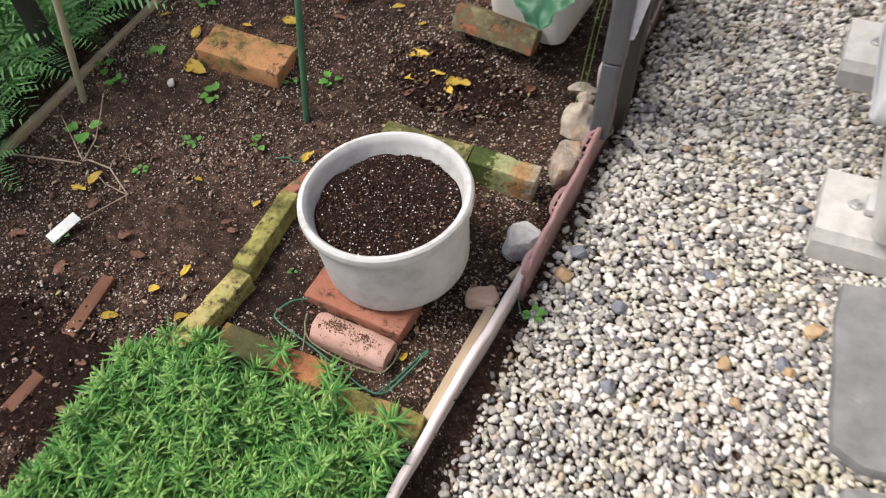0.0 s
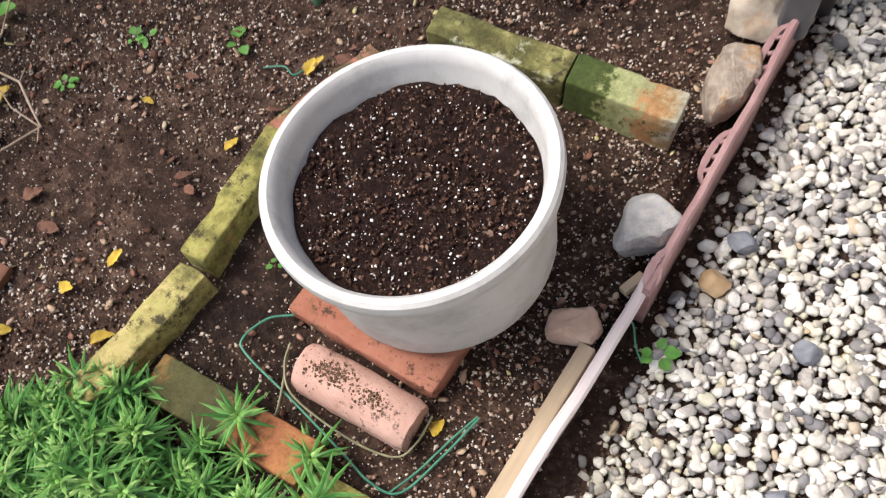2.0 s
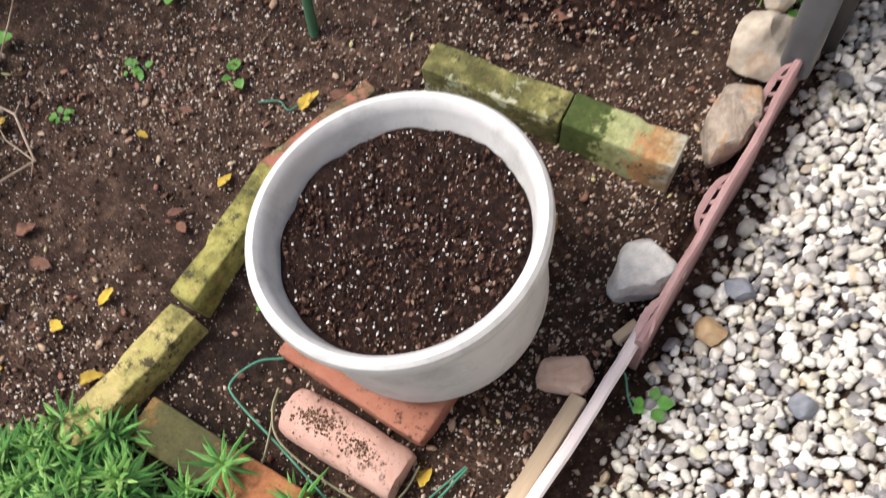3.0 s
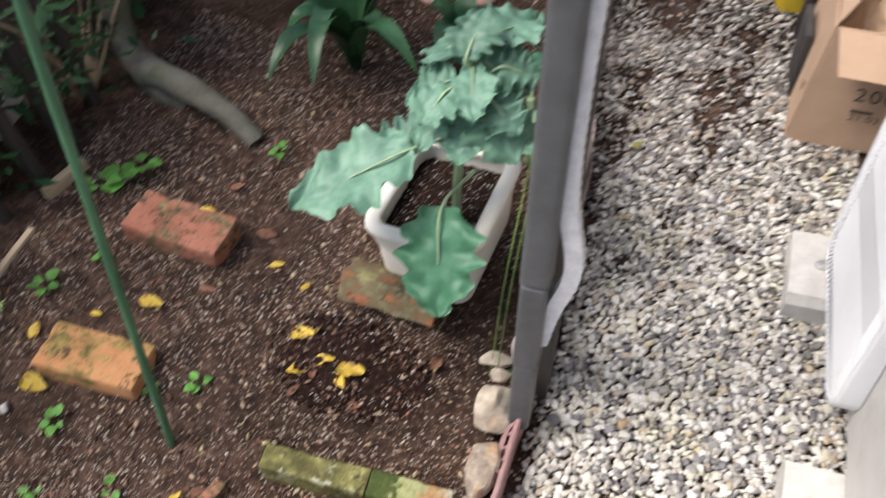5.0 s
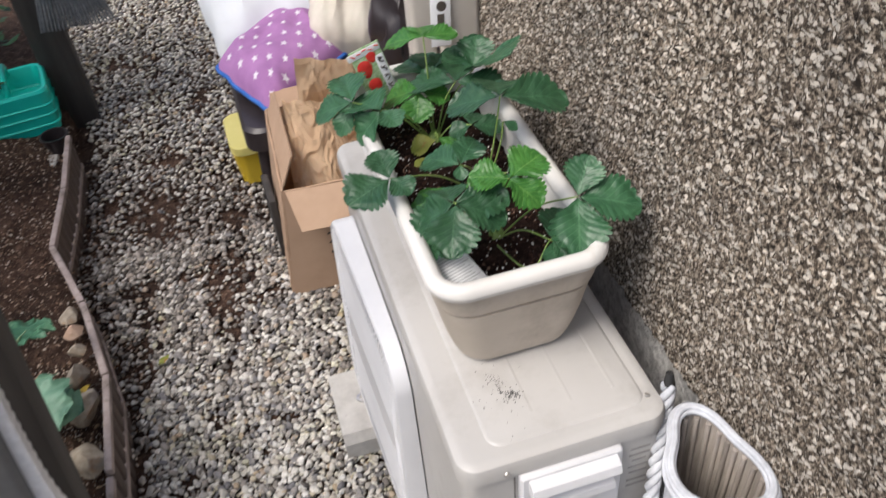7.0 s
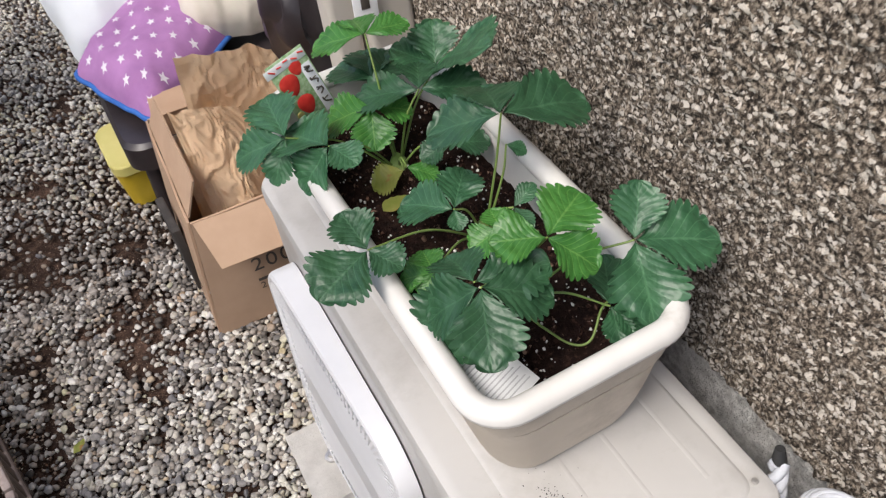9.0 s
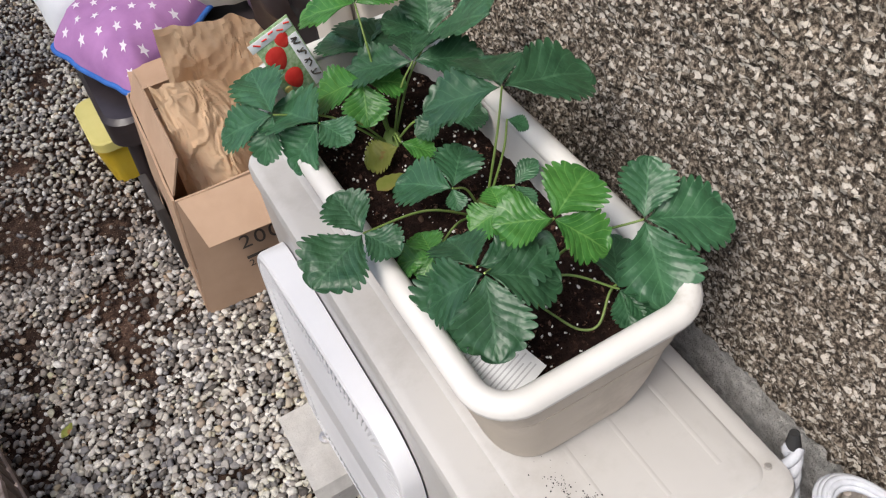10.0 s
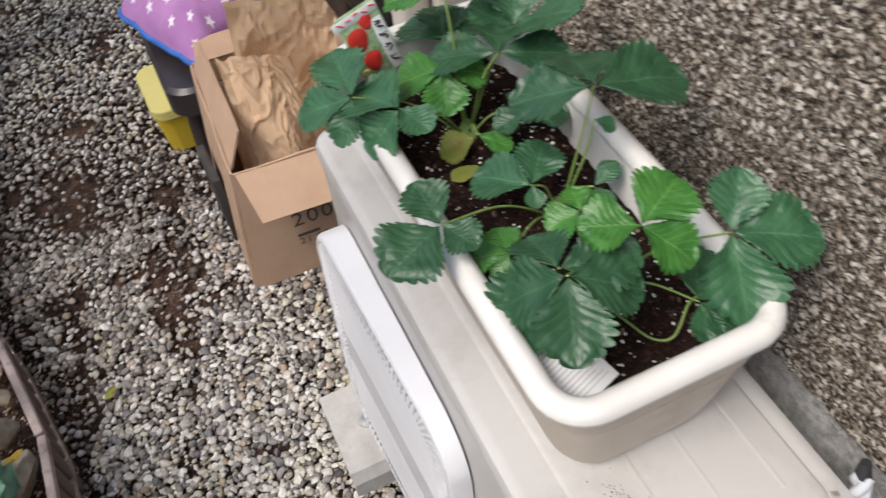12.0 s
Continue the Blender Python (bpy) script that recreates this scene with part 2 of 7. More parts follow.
def stucco_material():
    """Thrown plaster: pale broken crests on brown-grey, in strong relief."""
    m, nt, b = nodes_of("stucco")
    pos = nt.nodes.new("ShaderNodeNewGeometry").outputs["Position"]
    warp = nt.nodes.new("ShaderNodeTexNoise")
    warp.inputs["Scale"].default_value, warp.inputs["Detail"].default_value = 140, 3
    nt.links.new(pos, warp.inputs["Vector"])
    push = nt.nodes.new("ShaderNodeVectorMath")
    push.operation = "MULTIPLY_ADD"
    push.inputs[1].default_value = (0.011, 0.011, 0.011)
    nt.links.new(warp.outputs["Color"], push.inputs[0])
    nt.links.new(pos, push.inputs[2])
    cells = nt.nodes.new("ShaderNodeTexVoronoi")
    cells.inputs["Scale"].default_value = 150
    drawn = nt.nodes.new("ShaderNodeVectorMath")
    drawn.operation = "MULTIPLY"
    drawn.inputs[1].default_value = (1, 0.72, 1.2)
    nt.links.new(push.outputs[0], drawn.inputs[0])
    nt.links.new(drawn.outputs[0], cells.inputs["Vector"])
    flecks = ramp(nt, cells.outputs["Distance"], [(0.42, (1, 1, 1)), (0.46, (0, 0, 0))])
    fine = tex(nt, 210, 6, 0.65, coord="World")
    pick = ramp(nt, tex(nt, 95, 3, 0.6, coord="World"), [(0.43, (0, 0, 0)), (0.5, (1, 1, 1))])
    # relief light painted in: hollows of fine darkened, raised flecks brightened
    base = ramp(nt, fine, [(0.4, (0.024, 0.019, 0.015)), (0.5, (0.125, 0.1, 0.078)), (0.6, (0.4, 0.345, 0.28))])
    col = mixc(nt, mixc(nt, 1.0, flecks, pick, "MULTIPLY"), base, (0.66, 0.61, 0.54))
    wide = ramp(nt, tex(nt, 2.2, 5, coord="World"), [(0.35, (0.8, 0.8, 0.8)), (0.7, (1.2, 1.17, 1.12))])
    nt.links.new(mixc(nt, 1.0, col, wide, "MULTIPLY"), b.inputs["Base Color"])
    b.inputs["Roughness"].default_value, b.inputs["Specular IOR Level"].default_value = 0.95, 0.2
    h = bump(nt, b, flecks, 0.9, 0.006)
    bump(nt, b, fine, 0.9, 0.006, h)
    return m


def plinth_material():
    m, nt, b = nodes_of("plinth")
    col = ramp(nt, tex(nt, 60, 6, 0.65, coord="World"), [(0.36, (0.42, 0.41, 0.395)), (0.6, (0.76, 0.75, 0.73))])
    nt.links.new(col, b.inputs["Base Color"])
    b.inputs["Roughness"].default_value = 0.95
    h = bump(nt, b, tex(nt, 160, 5, 0.65, coord="World"), 1.0, 0.012)
    bump(nt, b, tex(nt, 420, kind="voronoi", coord="World"), 0.6, 0.002, h)
    return m


def brick_material(name, low, high, moss, amount, scale=7, lichen=0.0):
    """Fired clay with pores, patches of moss in two greens, pale lichen and dirt."""
    m, nt, b = nodes_of(name)
    col = ramp(nt, tex(nt, 16, 6, 0.7), [(0.3, low), (0.7, high)])
    pores = ramp(nt, tex(nt, 130, kind="voronoi"), [(0.08, (0.35, 0.35, 0.35)), (0.2, (1, 1, 1))])
    col = mixc(nt, 0.6, col, pores, "MULTIPLY")
    f = ramp(nt, tex(nt, scale, 7, 0.78, coord="World"), [(0.62 - amount * 0.35, (0, 0, 0)), (0.7 - amount * 0.35, (1, 1, 1))])
    mcol = ramp(nt, tex(nt, 22, 7, 0.75, coord="World"), [(0.32, (0.05, 0.05, 0.02)), (0.45, tuple(c * 0.5 for c in moss)), (0.58, moss), (0.72, (0.5, 0.46, 0.2))])
    col = mixc(nt, f, col, mcol)
    if lichen:
        g = ramp(nt, tex(nt, 13, 6, 0.75, coord="World", stretch=(1, 1, 1.3)), [(0.62 - lichen * 0.3, (0, 0, 0)), (0.66 - lichen * 0.3, (0.9, 0.9, 0.9))])
        col = mixc(nt, g, col, ramp(nt, tex(nt, 60, 4), [(0.35, (0.3, 0.34, 0.2)), (0.65, (0.52, 0.5, 0.38))]))
    dark = ramp(nt, tex(nt, 24, 7, 0.8, coord="World"), [(0.56, (0, 0, 0)), (0.62, (0.9, 0.9, 0.9))])
    col = mixc(nt, dark, col, (0.045, 0.036, 0.024))
    nt.links.new(col, b.inputs["Base Color"])
    b.inputs["Roughness"].default_value, b.inputs["Specular IOR Level"].default_value = 0.95, 0.25
    h = bump(nt, b, tex(nt, 170, 7, 0.75), 0.8, 0.002)
    bump(nt, b, tex(nt, 45, 6, 0.75), 0.7, 0.004, h)
    return m


def zoned_brick_material(name, zones, length):
    """A brick grown over in patches that follow one another along it, their borders broken by noise."""
    m, nt, b = nodes_of(name)
    sep = nt.nodes.new("ShaderNodeSeparateXYZ")
    nt.links.new(nt.nodes.new("ShaderNodeTexCoord").outputs["Object"], sep.inputs[0])
    along = nt.nodes.new("ShaderNodeMath")
    along.operation = "MULTIPLY_ADD"
    along.inputs[1].default_value, along.inputs[2].default_value = 1 / length, 0.5 - 0.45
    nt.links.new(sep.outputs[0], along.inputs[0])
    torn = nt.nodes.new("ShaderNodeMath")
    torn.operation = "MULTIPLY_ADD"
    torn.inputs[1].default_value = 0.9
    nt.links.new(tex(nt, 46, 7, 0.75), torn.inputs[0])
    nt.links.new(along.outputs[0], torn.inputs[2])
    col = ramp(nt, torn.outputs[0], zones)
    col = mixc(nt, 1.0, col, ramp(nt, tex(nt, 90, 7, 0.75), [(0.3, (0.55, 0.55, 0.5)), (0.7, (1.3, 1.3, 1.25))]), "MULTIPLY")
    pits = ramp(nt, tex(nt, 26, 7, 0.8), [(0.58, (0, 0, 0)), (0.63, (0.85, 0.85, 0.85))])
    col = mixc(nt, pits, col, (0.05, 0.05, 0.022))
    nt.links.new(col, b.inputs["Base Color"])
    b.inputs["Roughness"].default_value, b.inputs["Specular IOR Level"].default_value = 0.95, 0.25
    h = bump(nt, b, tex(nt, 170, 7, 0.75), 0.8, 0.002)
    bump(nt, b, tex(nt, 45, 6, 0.75), 0.6, 0.003, h)
    return m


soil_m = soil_material("soil", 0.9)
compost_m = surface("compost", (0.008, 0.0035, 0.003), (0.032, 0.016, 0.012), 90, 0.95, 240, 1.0, 0.006, coord="World", stain=(0.07, 0.036, 0.025), stain_scale=160, stain_at=(0.55, 0.66), spec=0.15)
dark_bits_m = island_material("compost_crumbs", [(0.0, (0.008, 0.004, 0.003)), (0.5, (0.035, 0.017, 0.012)), (0.8, (0.1, 0.052, 0.036)), (1.0, (0.26, 0.17, 0.125))], 0.95, 200, 0.3, spec=0.15)
stucco_m = stucco_material()
plinth_m = plinth_material()
brick_tan_m = brick_material("tan_brick", (0.42, 0.19, 0.08), (0.58, 0.3, 0.14), (0.3, 0.24, 0.08), 0.32)
brick_red_m = brick_material("red_brick", (0.29, 0.105, 0.065), (0.41, 0.185, 0.125), (0.13, 0.12, 0.06), 0.3)
brick_moss_m = brick_material("mossy_brick", (0.3, 0.15, 0.06), (0.42, 0.24, 0.11), (0.36, 0.33, 0.1), 0.75, 12, 0.1)
brick_olive_m = brick_material("olive_brick", (0.24, 0.17, 0.08), (0.36, 0.25, 0.12), (0.2, 0.19, 0.07), 0.8, 14, 0.12)
brick_yellow_m = brick_material("yellow_lichen_brick", (0.4, 0.32, 0.13), (0.6, 0.5, 0.22), (0.42, 0.37, 0.13), 0.55, 16)
brick_lichen_m = zoned_brick_material("lichen_brick", [(0.0, (0.06, 0.085, 0.025)), (0.3, (0.075, 0.1, 0.03)), (0.36, (0.3, 0.325, 0.15)), (0.62, (0.38, 0.39, 0.21)), (0.7, (0.42, 0.21, 0.1)), (0.85, (0.36, 0.24, 0.12)), (1.0, (0.42, 0.4, 0.33))], 0.152)
brick_burnt_m = zoned_brick_material("burnt_brick", [(0.0, (0.22, 0.13, 0.05)), (0.1, (0.1, 0.095, 0.04)), (0.5, (0.075, 0.07, 0.035)), (0.62, (0.3, 0.13, 0.06)), (0.82, (0.42, 0.17, 0.08)), (1.0, (0.3, 0.17, 0.06))], 0.225)
brick_pink_m = brick_material("pink_brick", (0.5, 0.29, 0.23), (0.62, 0.41, 0.34), (0.3, 0.2, 0.13), 0.05)
stone_m = surface("field_stone", (0.27, 0.22, 0.165), (0.5, 0.44, 0.36), 40, 0.8, 120, 0.5, 0.002, stain=(0.38, 0.22, 0.11), stain_scale=14, stain_at=(0.55, 0.7), vary=0.12)
white_stone_m = surface("pale_stone", (0.4, 0.395, 0.385), (0.66, 0.63, 0.58), 60, 0.85, 150, 0.9, 0.004, stain=(0.5, 0.4, 0.26), stain_scale=34, stain_at=(0.55, 0.7))
rust_stone_m = surface("rust_stone", (0.22, 0.165, 0.125), (0.5, 0.42, 0.34), 70, 0.9, 130, 1.0, 0.005, stain=(0.44, 0.26, 0.12), stain_scale=30, stain_at=(0.54, 0.66))
pink_stone_m = surface("pink_stone", (0.4, 0.26, 0.18), (0.6, 0.44, 0.34), 22, 0.8, 120, 0.5, 0.002)
pink_edge_m = surface("pink_edging", (0.25, 0.14, 0.135), (0.4, 0.25, 0.24), 45, 0.7, 140, 0.4, 0.001, stain=(0.16, 0.1, 0.09), stain_scale=22, stain_at=(0.55, 0.7), stretch=(1, 0.25, 1))
# weathered slats, their shade painted in as a tone darker than the rails
slat_m = surface("shaded_weathered_slats", (0.07, 0.052, 0.045), (0.15, 0.115, 0.1), 30, 0.85, 140, 0.5, 0.001, stretch=(1, 1, 0.2))
grey_edge_m = surface("weathered_edging", (0.24, 0.19, 0.175), (0.42, 0.35, 0.33), 30, 0.75, 140, 0.4, 0.001, stain=(0.1, 0.075, 0.06), stain_scale=15, stain_at=(0.5, 0.7))
white_wood_m = surface("whitewashed_wood", (0.5, 0.42, 0.4), (0.74, 0.66, 0.64), 26, 0.8, 160, 0.5, 0.001, stain=(0.24, 0.18, 0.14), stain_scale=20, stain_at=(0.58, 0.7), stretch=(1, 0.12, 1))
old_wood_m = surface("old_wood", (0.3, 0.225, 0.145), (0.52, 0.41, 0.28), 40, 0.85, 200, 0.6, 0.001, stretch=(1, 0.1, 1))
bark_wood_m = surface("reddish_wood", (0.1, 0.04, 0.022), (0.22, 0.1, 0.055), 40, 0.85, 200, 0.6, 0.001, stretch=(1, 0.15, 1))
dark_wood_m = surface("dark_timber", (0.022, 0.019, 0.018), (0.06, 0.053, 0.048), 20, 0.8, 150, 0.5, 0.001, stretch=(1, 1, 0.1))
grey_tube_m = surface("grey_metal_tube", (0.075, 0.076, 0.078), (0.11, 0.111, 0.115), 20, 0.42, 200, 0.15, 0.0005, stain=(0.1, 0.1, 0.1), stain_scale=25, stain_at=(0.62, 0.75))
mesh_strip_m = surface("pale_webbing", (0.5, 0.5, 0.51), (0.66, 0.66, 0.67), 60, 0.8, 300, 0.5, 0.001)
tape_m = surface("yellowed_tape", (0.66, 0.63, 0.42), (0.74, 0.71, 0.52), 30, 0.6, 200, 0.1)
green_wire_m = surface("green_plastic_wire", (0.03, 0.16, 0.1), (0.07, 0.26, 0.17), 60, 0.4, 200, 0.1, 0.0005)
pale_wire_m = surface("dull_wire", (0.14, 0.15, 0.08), (0.26, 0.24, 0.14), 60, 0.5, 200, 0.1, 0.0005)
green_stake_m = surface("green_garden_stake", (0.04, 0.11, 0.055), (0.08, 0.19, 0.1), 30, 0.4, 90, 0.3, 0.0008, stretch=(1, 1, 0.3))
bamboo_m = surface("dry_bamboo", (0.3, 0.26, 0.15), (0.46, 0.4, 0.26), 25, 0.6, 90, 0.3, 0.0008, stretch=(1, 1, 0.2))
twig_m = surface("dry_twig", (0.24, 0.17, 0.11), (0.46, 0.36, 0.27), 40, 0.85, 150, 0.5, 0.001)
tag_m = surface("white_tag", (0.62, 0.61, 0.58), (0.76, 0.75, 0.72), 30, 0.6, 100, 0.1, stain=(0.2, 0.18, 0.15), stain_scale=60, stain_at=(0.6, 0.66))
sedum_m = island_material("sedum_leaves", [(0.0, (0.045, 0.16, 0.03)), (0.5, (0.1, 0.28, 0.06)), (1.0, (0.18, 0.38, 0.1))], 0.5, 90, 0)
sedum_tip_m = island_material("sedum_tips", [(0.0, (0.13, 0.31, 0.06)), (0.6, (0.23, 0.43, 0.11)), (1.0, (0.34, 0.52, 0.17))], 0.5, 90, 0)
bits_m = island_material("soil_crumbs", [(0.0, (0.025, 0.014, 0.01)), (0.22, (0.085, 0.048, 0.033)), (0.4, (0.2, 0.122, 0.082)), (0.56, (0.34, 0.235, 0.172)), (0.74, (0.5, 0.385, 0.3)), (1.0, (0.7, 0.62, 0.53))], 0.95, 200, 0.3, spec=0.2)
perlite_m = surface("perlite", (0.66, 0.64, 0.6), (0.82, 0.8, 0.77), 200, 0.9, 400, 0.2)
kale_m = leaf_material("kale_leaf", (0.078, 0.175, 0.12), (0.175, 0.32, 0.228), 24, 0.45, 0.2)
kale_green_m = leaf_material("green_kale_leaf", (0.038, 0.125, 0.068), (0.08, 0.2, 0.115), 24, 0.45, 0.2)
straw_m = leaf_material("strawberry_leaf", (0.02, 0.072, 0.032), (0.04, 0.12, 0.052), 40, 0.39, 0.14, rib=(0.085, 0.2, 0.1))
straw_young_m = leaf_material("young_strawberry_leaf", (0.034, 0.15, 0.026), (0.075, 0.24, 0.044), 40, 0.36, 0.3, rib=(0.2, 0.4, 0.1))
straw_yellow_m = leaf_material("yellowing_leaf", (0.2, 0.25, 0.04), (0.34, 0.33, 0.09), 30, 0.5, 0.3, (0.35, 0.14, 0.05))
stem_m = leaf_material("green_stem", (0.13, 0.22, 0.045), (0.24, 0.33, 0.1), 30, 0.5, 0.1)
weed_m = leaf_material("weed_leaf", (0.08, 0.24, 0.04), (0.17, 0.4, 0.08), 60, 0.5, 0.3)
strap_m = leaf_material("strap_leaf", (0.014, 0.05, 0.02), (0.035, 0.1, 0.04), 14, 0.4, 0.15)
fern_m = leaf_material("fern_leaf", (0.17, 0.38, 0.13), (0.3, 0.54, 0.23), 20, 0.5, 0.3)
shrub_m = leaf_material("shrub_leaf", (0.012, 0.045, 0.014), (0.035, 0.1, 0.03), 20, 0.45, 0.2)
fallen_yellow_m = leaf_material("yellow_fallen_leaf", (0.55, 0.36, 0.03), (0.68, 0.5, 0.1), 60, 0.6, 0.2, (0.3, 0.16, 0.05))
fallen_brown_m = leaf_material("brown_fallen_leaf", (0.12, 0.05, 0.03), (0.28, 0.14, 0.09), 60, 0.7, 0.1, (0.1, 0.04, 0.02))
tree_bark_m = surface("grey_bark", (0.085, 0.08, 0.062), (0.19, 0.18, 0.145), 18, 0.9, 90, 0.8, 0.004, stain=(0.08, 0.1, 0.05), stain_scale=8)
grille_m = surface("grille_plastic", (0.5, 0.49, 0.47), (0.57, 0.56, 0.54), 10, 0.45, 200, 0.05)
white_panel_m = surface("white_plastic_cover", (0.6, 0.6, 0.61), (0.67, 0.67, 0.68), 6, 0.35, 200, 0.03)
# colour for shade in the fan cover's gaps, dirt crumbs and handle tape
dark_m = surface("dark_shade_dirt_tape", (0.012, 0.012, 0.012), (0.025, 0.025, 0.025), 20, 0.7, 100, 0.2)
print_m = surface("dark_print", (0.05, 0.04, 0.035), (0.09, 0.075, 0.06), 80, 0.8, 100, 0)
grey_print_m = surface("grey_print", (0.24, 0.23, 0.22), (0.3, 0.29, 0.28), 80, 0.7, 100, 0)
screw_m = surface("steel_screw", (0.5, 0.48, 0.45), (0.7, 0.68, 0.65), 200, 0.35, 300, 0.1, metal=0.8)
paper_m = surface("kraft_paper", (0.76, 0.55, 0.35), (0.84, 0.66, 0.46), 9, 0.75, 70, 0.35, 0.002)
yellow_m = surface("yellow_plastic", (0.62, 0.42, 0.02), (0.72, 0.52, 0.05), 6, 0.4, 60, 0.05)
yellow_lid_m = surface("pale_yellow_plastic", (0.62, 0.55, 0.16), (0.72, 0.64, 0.25), 6, 0.4, 60, 0.05)
black_m = surface("black_plastic", (0.018, 0.014, 0.016), (0.04, 0.032, 0.034), 12, 0.35, 90, 0.2, 0.001)
purple_m = surface("purple_cloth", (0.3, 0.135, 0.32), (0.4, 0.195, 0.42), 12, 0.9, 500, 0.4, 0.001)
star_m = surface("white_star_print", (0.66, 0.6, 0.68), (0.76, 0.72, 0.78), 60, 0.9, 500, 0.3, 0.0005)
blue_m = surface("blue_piping", (0.02, 0.1, 0.38), (0.04, 0.16, 0.5), 20, 0.85, 400, 0.3)
pale_cloth_m = surface("pale_cloth", (0.62, 0.65, 0.68), (0.72, 0.75, 0.78), 5, 0.85, 300, 0.3, 0.001)
cream_cloth_m = surface("cream_cloth", (0.55, 0.5, 0.42), (0.66, 0.62, 0.54), 9, 0.85, 300, 0.3, 0.001, stain=(0.62, 0.6, 0.5), stain_scale=20)
duct_m = surface("beige_duct", (0.5, 0.46, 0.4), (0.58, 0.54, 0.48), 6, 0.5, 100, 0.05)
teal_m = surface("teal_plastic", (0.0, 0.52, 0.42), (0.01, 0.62, 0.5), 6, 0.4, 100, 0.08)
rope_m = surface("grey_white_rope", (0.36, 0.37, 0.4), (0.6, 0.62, 0.65), 30, 0.8, 220, 0.6, 0.001)
weave_m = surface("brown_weave", (0.2, 0.175, 0.15), (0.46, 0.41, 0.36), 60, 0.85, 160, 0.6, 0.002, stretch=(1, 1, 0.12))
paper_white_m = surface("white_label", (0.8, 0.81, 0.82), (0.86, 0.87, 0.88), 12, 0.6, 100, 0.05)
card_green_m = surface("printed_card", (0.1, 0.3, 0.06), (0.62, 0.72, 0.5), 130, 0.4, 100, 0.0)
berry_m = surface("red_print", (0.6, 0.02, 0.02), (0.78, 0.07, 0.05), 60, 0.4, 100, 0.0)
light_concrete_m = surface("pale_concrete", (0.42, 0.4, 0.37), (0.58, 0.56, 0.52), 25, 0.9, 240, 0.7, 0.0015, stain=(0.26, 0.25, 0.22), stain_scale=70, stain_at=(0.64, 0.7))
slate_m = surface("grey_flagstone", (0.14, 0.142, 0.14), (0.25, 0.25, 0.245), 14, 0.85, 140, 0.6, 0.002, stain=(0.32, 0.32, 0.305), stain_scale=6, stain_at=(0.55, 0.75))
broom_m = surface("grey_bristles", (0.1, 0.11, 0.12), (0.2, 0.21, 0.22), 60, 0.8, 200, 0.5)
toy_red_m = surface("faded_red_paint", (0.5, 0.06, 0.04), (0.62, 0.16, 0.1), 40, 0.6, 100, 0.1)
toy_pink_m = surface("faded_pink_paint", (0.6, 0.36, 0.3), (0.7, 0.48, 0.42), 40, 0.6, 100, 0.1)
toy_yellow_m = surface("faded_yellow_paint", (0.6, 0.42, 0.12), (0.7, 0.55, 0.25), 40, 0.6, 100, 0.1)

white_pot_m = surface("pot_plastic", (0.5, 0.49, 0.465), (0.63, 0.62, 0.6), 14, 0.5, 60, 0.05, 0.0005, stain=(0.33, 0.33, 0.31), stain_scale=17, stain_at=(0.5, 0.78))
ac_m = surface("ac_paint", (0.425, 0.412, 0.392), (0.485, 0.473, 0.453), 4, 0.38, 300, 0.03, 0.0003, stain=(0.34, 0.32, 0.295), stain_scale=6, stain_at=(0.52, 0.8))
card_m = surface("cardboard", (0.4, 0.265, 0.175), (0.48, 0.33, 0.225), 8, 0.85, 220, 0.1, 0.0005)
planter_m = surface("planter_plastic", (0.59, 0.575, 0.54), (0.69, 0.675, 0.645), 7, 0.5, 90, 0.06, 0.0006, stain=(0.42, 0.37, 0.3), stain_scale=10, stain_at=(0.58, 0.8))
# same plastic as the rim; its shade and dust mixed into a darker tan
planter_shell_m = surface("shaded_dusty_planter_plastic", (0.44, 0.385, 0.315), (0.53, 0.47, 0.4), 7, 0.6, 90, 0.08, 0.0006, stain=(0.33, 0.285, 0.23), stain_scale=9, stain_at=(0.5, 0.75))
ac_dark_m = surface("ac_groove", (0.15, 0.14, 0.13), (0.2, 0.19, 0.175), 20, 0.6, 100, 0.05)
white_planter_m = surface("white_planter_plastic", (0.68, 0.65, 0.58), (0.78, 0.76, 0.7), 7, 0.5, 90, 0.06, 0.0006)

# ---- ground, house wall, edging ----
def ground_mesh():
    xs = [-60, -20, -6, -2.6] + [-1.8 + 0.0125 * i for i in range(0, 241)] + [1.6, 3, 8, 20, 60]
    ys = [-60, -20, -6, -2.2] + [-1.3 + 0.0125 * i for i in range(0, 280)] + [2.25 + 0.05 * i for i in range(52)] + [6, 9, 20, 60]
    verts, faces = [], []
    for y in ys:
        for x in xs:
            z = bed(x, y) if x < bed_edge(y) else -0.014
            if -1.9 < x < 1.3 and -1.5 < y < 4.9:
                a = 0.008 if x < bed_edge(y) else 0.004
                z += noise.noise(Vector((x * 7, y * 7, 0))) * a + noise.noise(Vector((x * 24, y * 24, 3))) * a * 0.7 + noise.noise(Vector((x * 62, y * 62, 6))) * a * 0.6
            verts.append((x, y, z))
    n = len(xs)
    for j in range(len(ys) - 1):
        for i in range(n - 1):
            faces.append((j * n + i, j * n + i + 1, (j + 1) * n + i + 1, (j + 1) * n + i))
    me = bpy.data.meshes.new("ground")
    me.from_pydata(verts, [], faces)
    me.materials.append(soil_m)
    me.polygons.foreach_set("use_smooth", [True] * len(me.polygons))
    return me


tagged(new("ground", ground_mesh()), "dark moist garden soil with bark and perlite crumbs", "ground", kind="structure")

WALL_X = 0.925


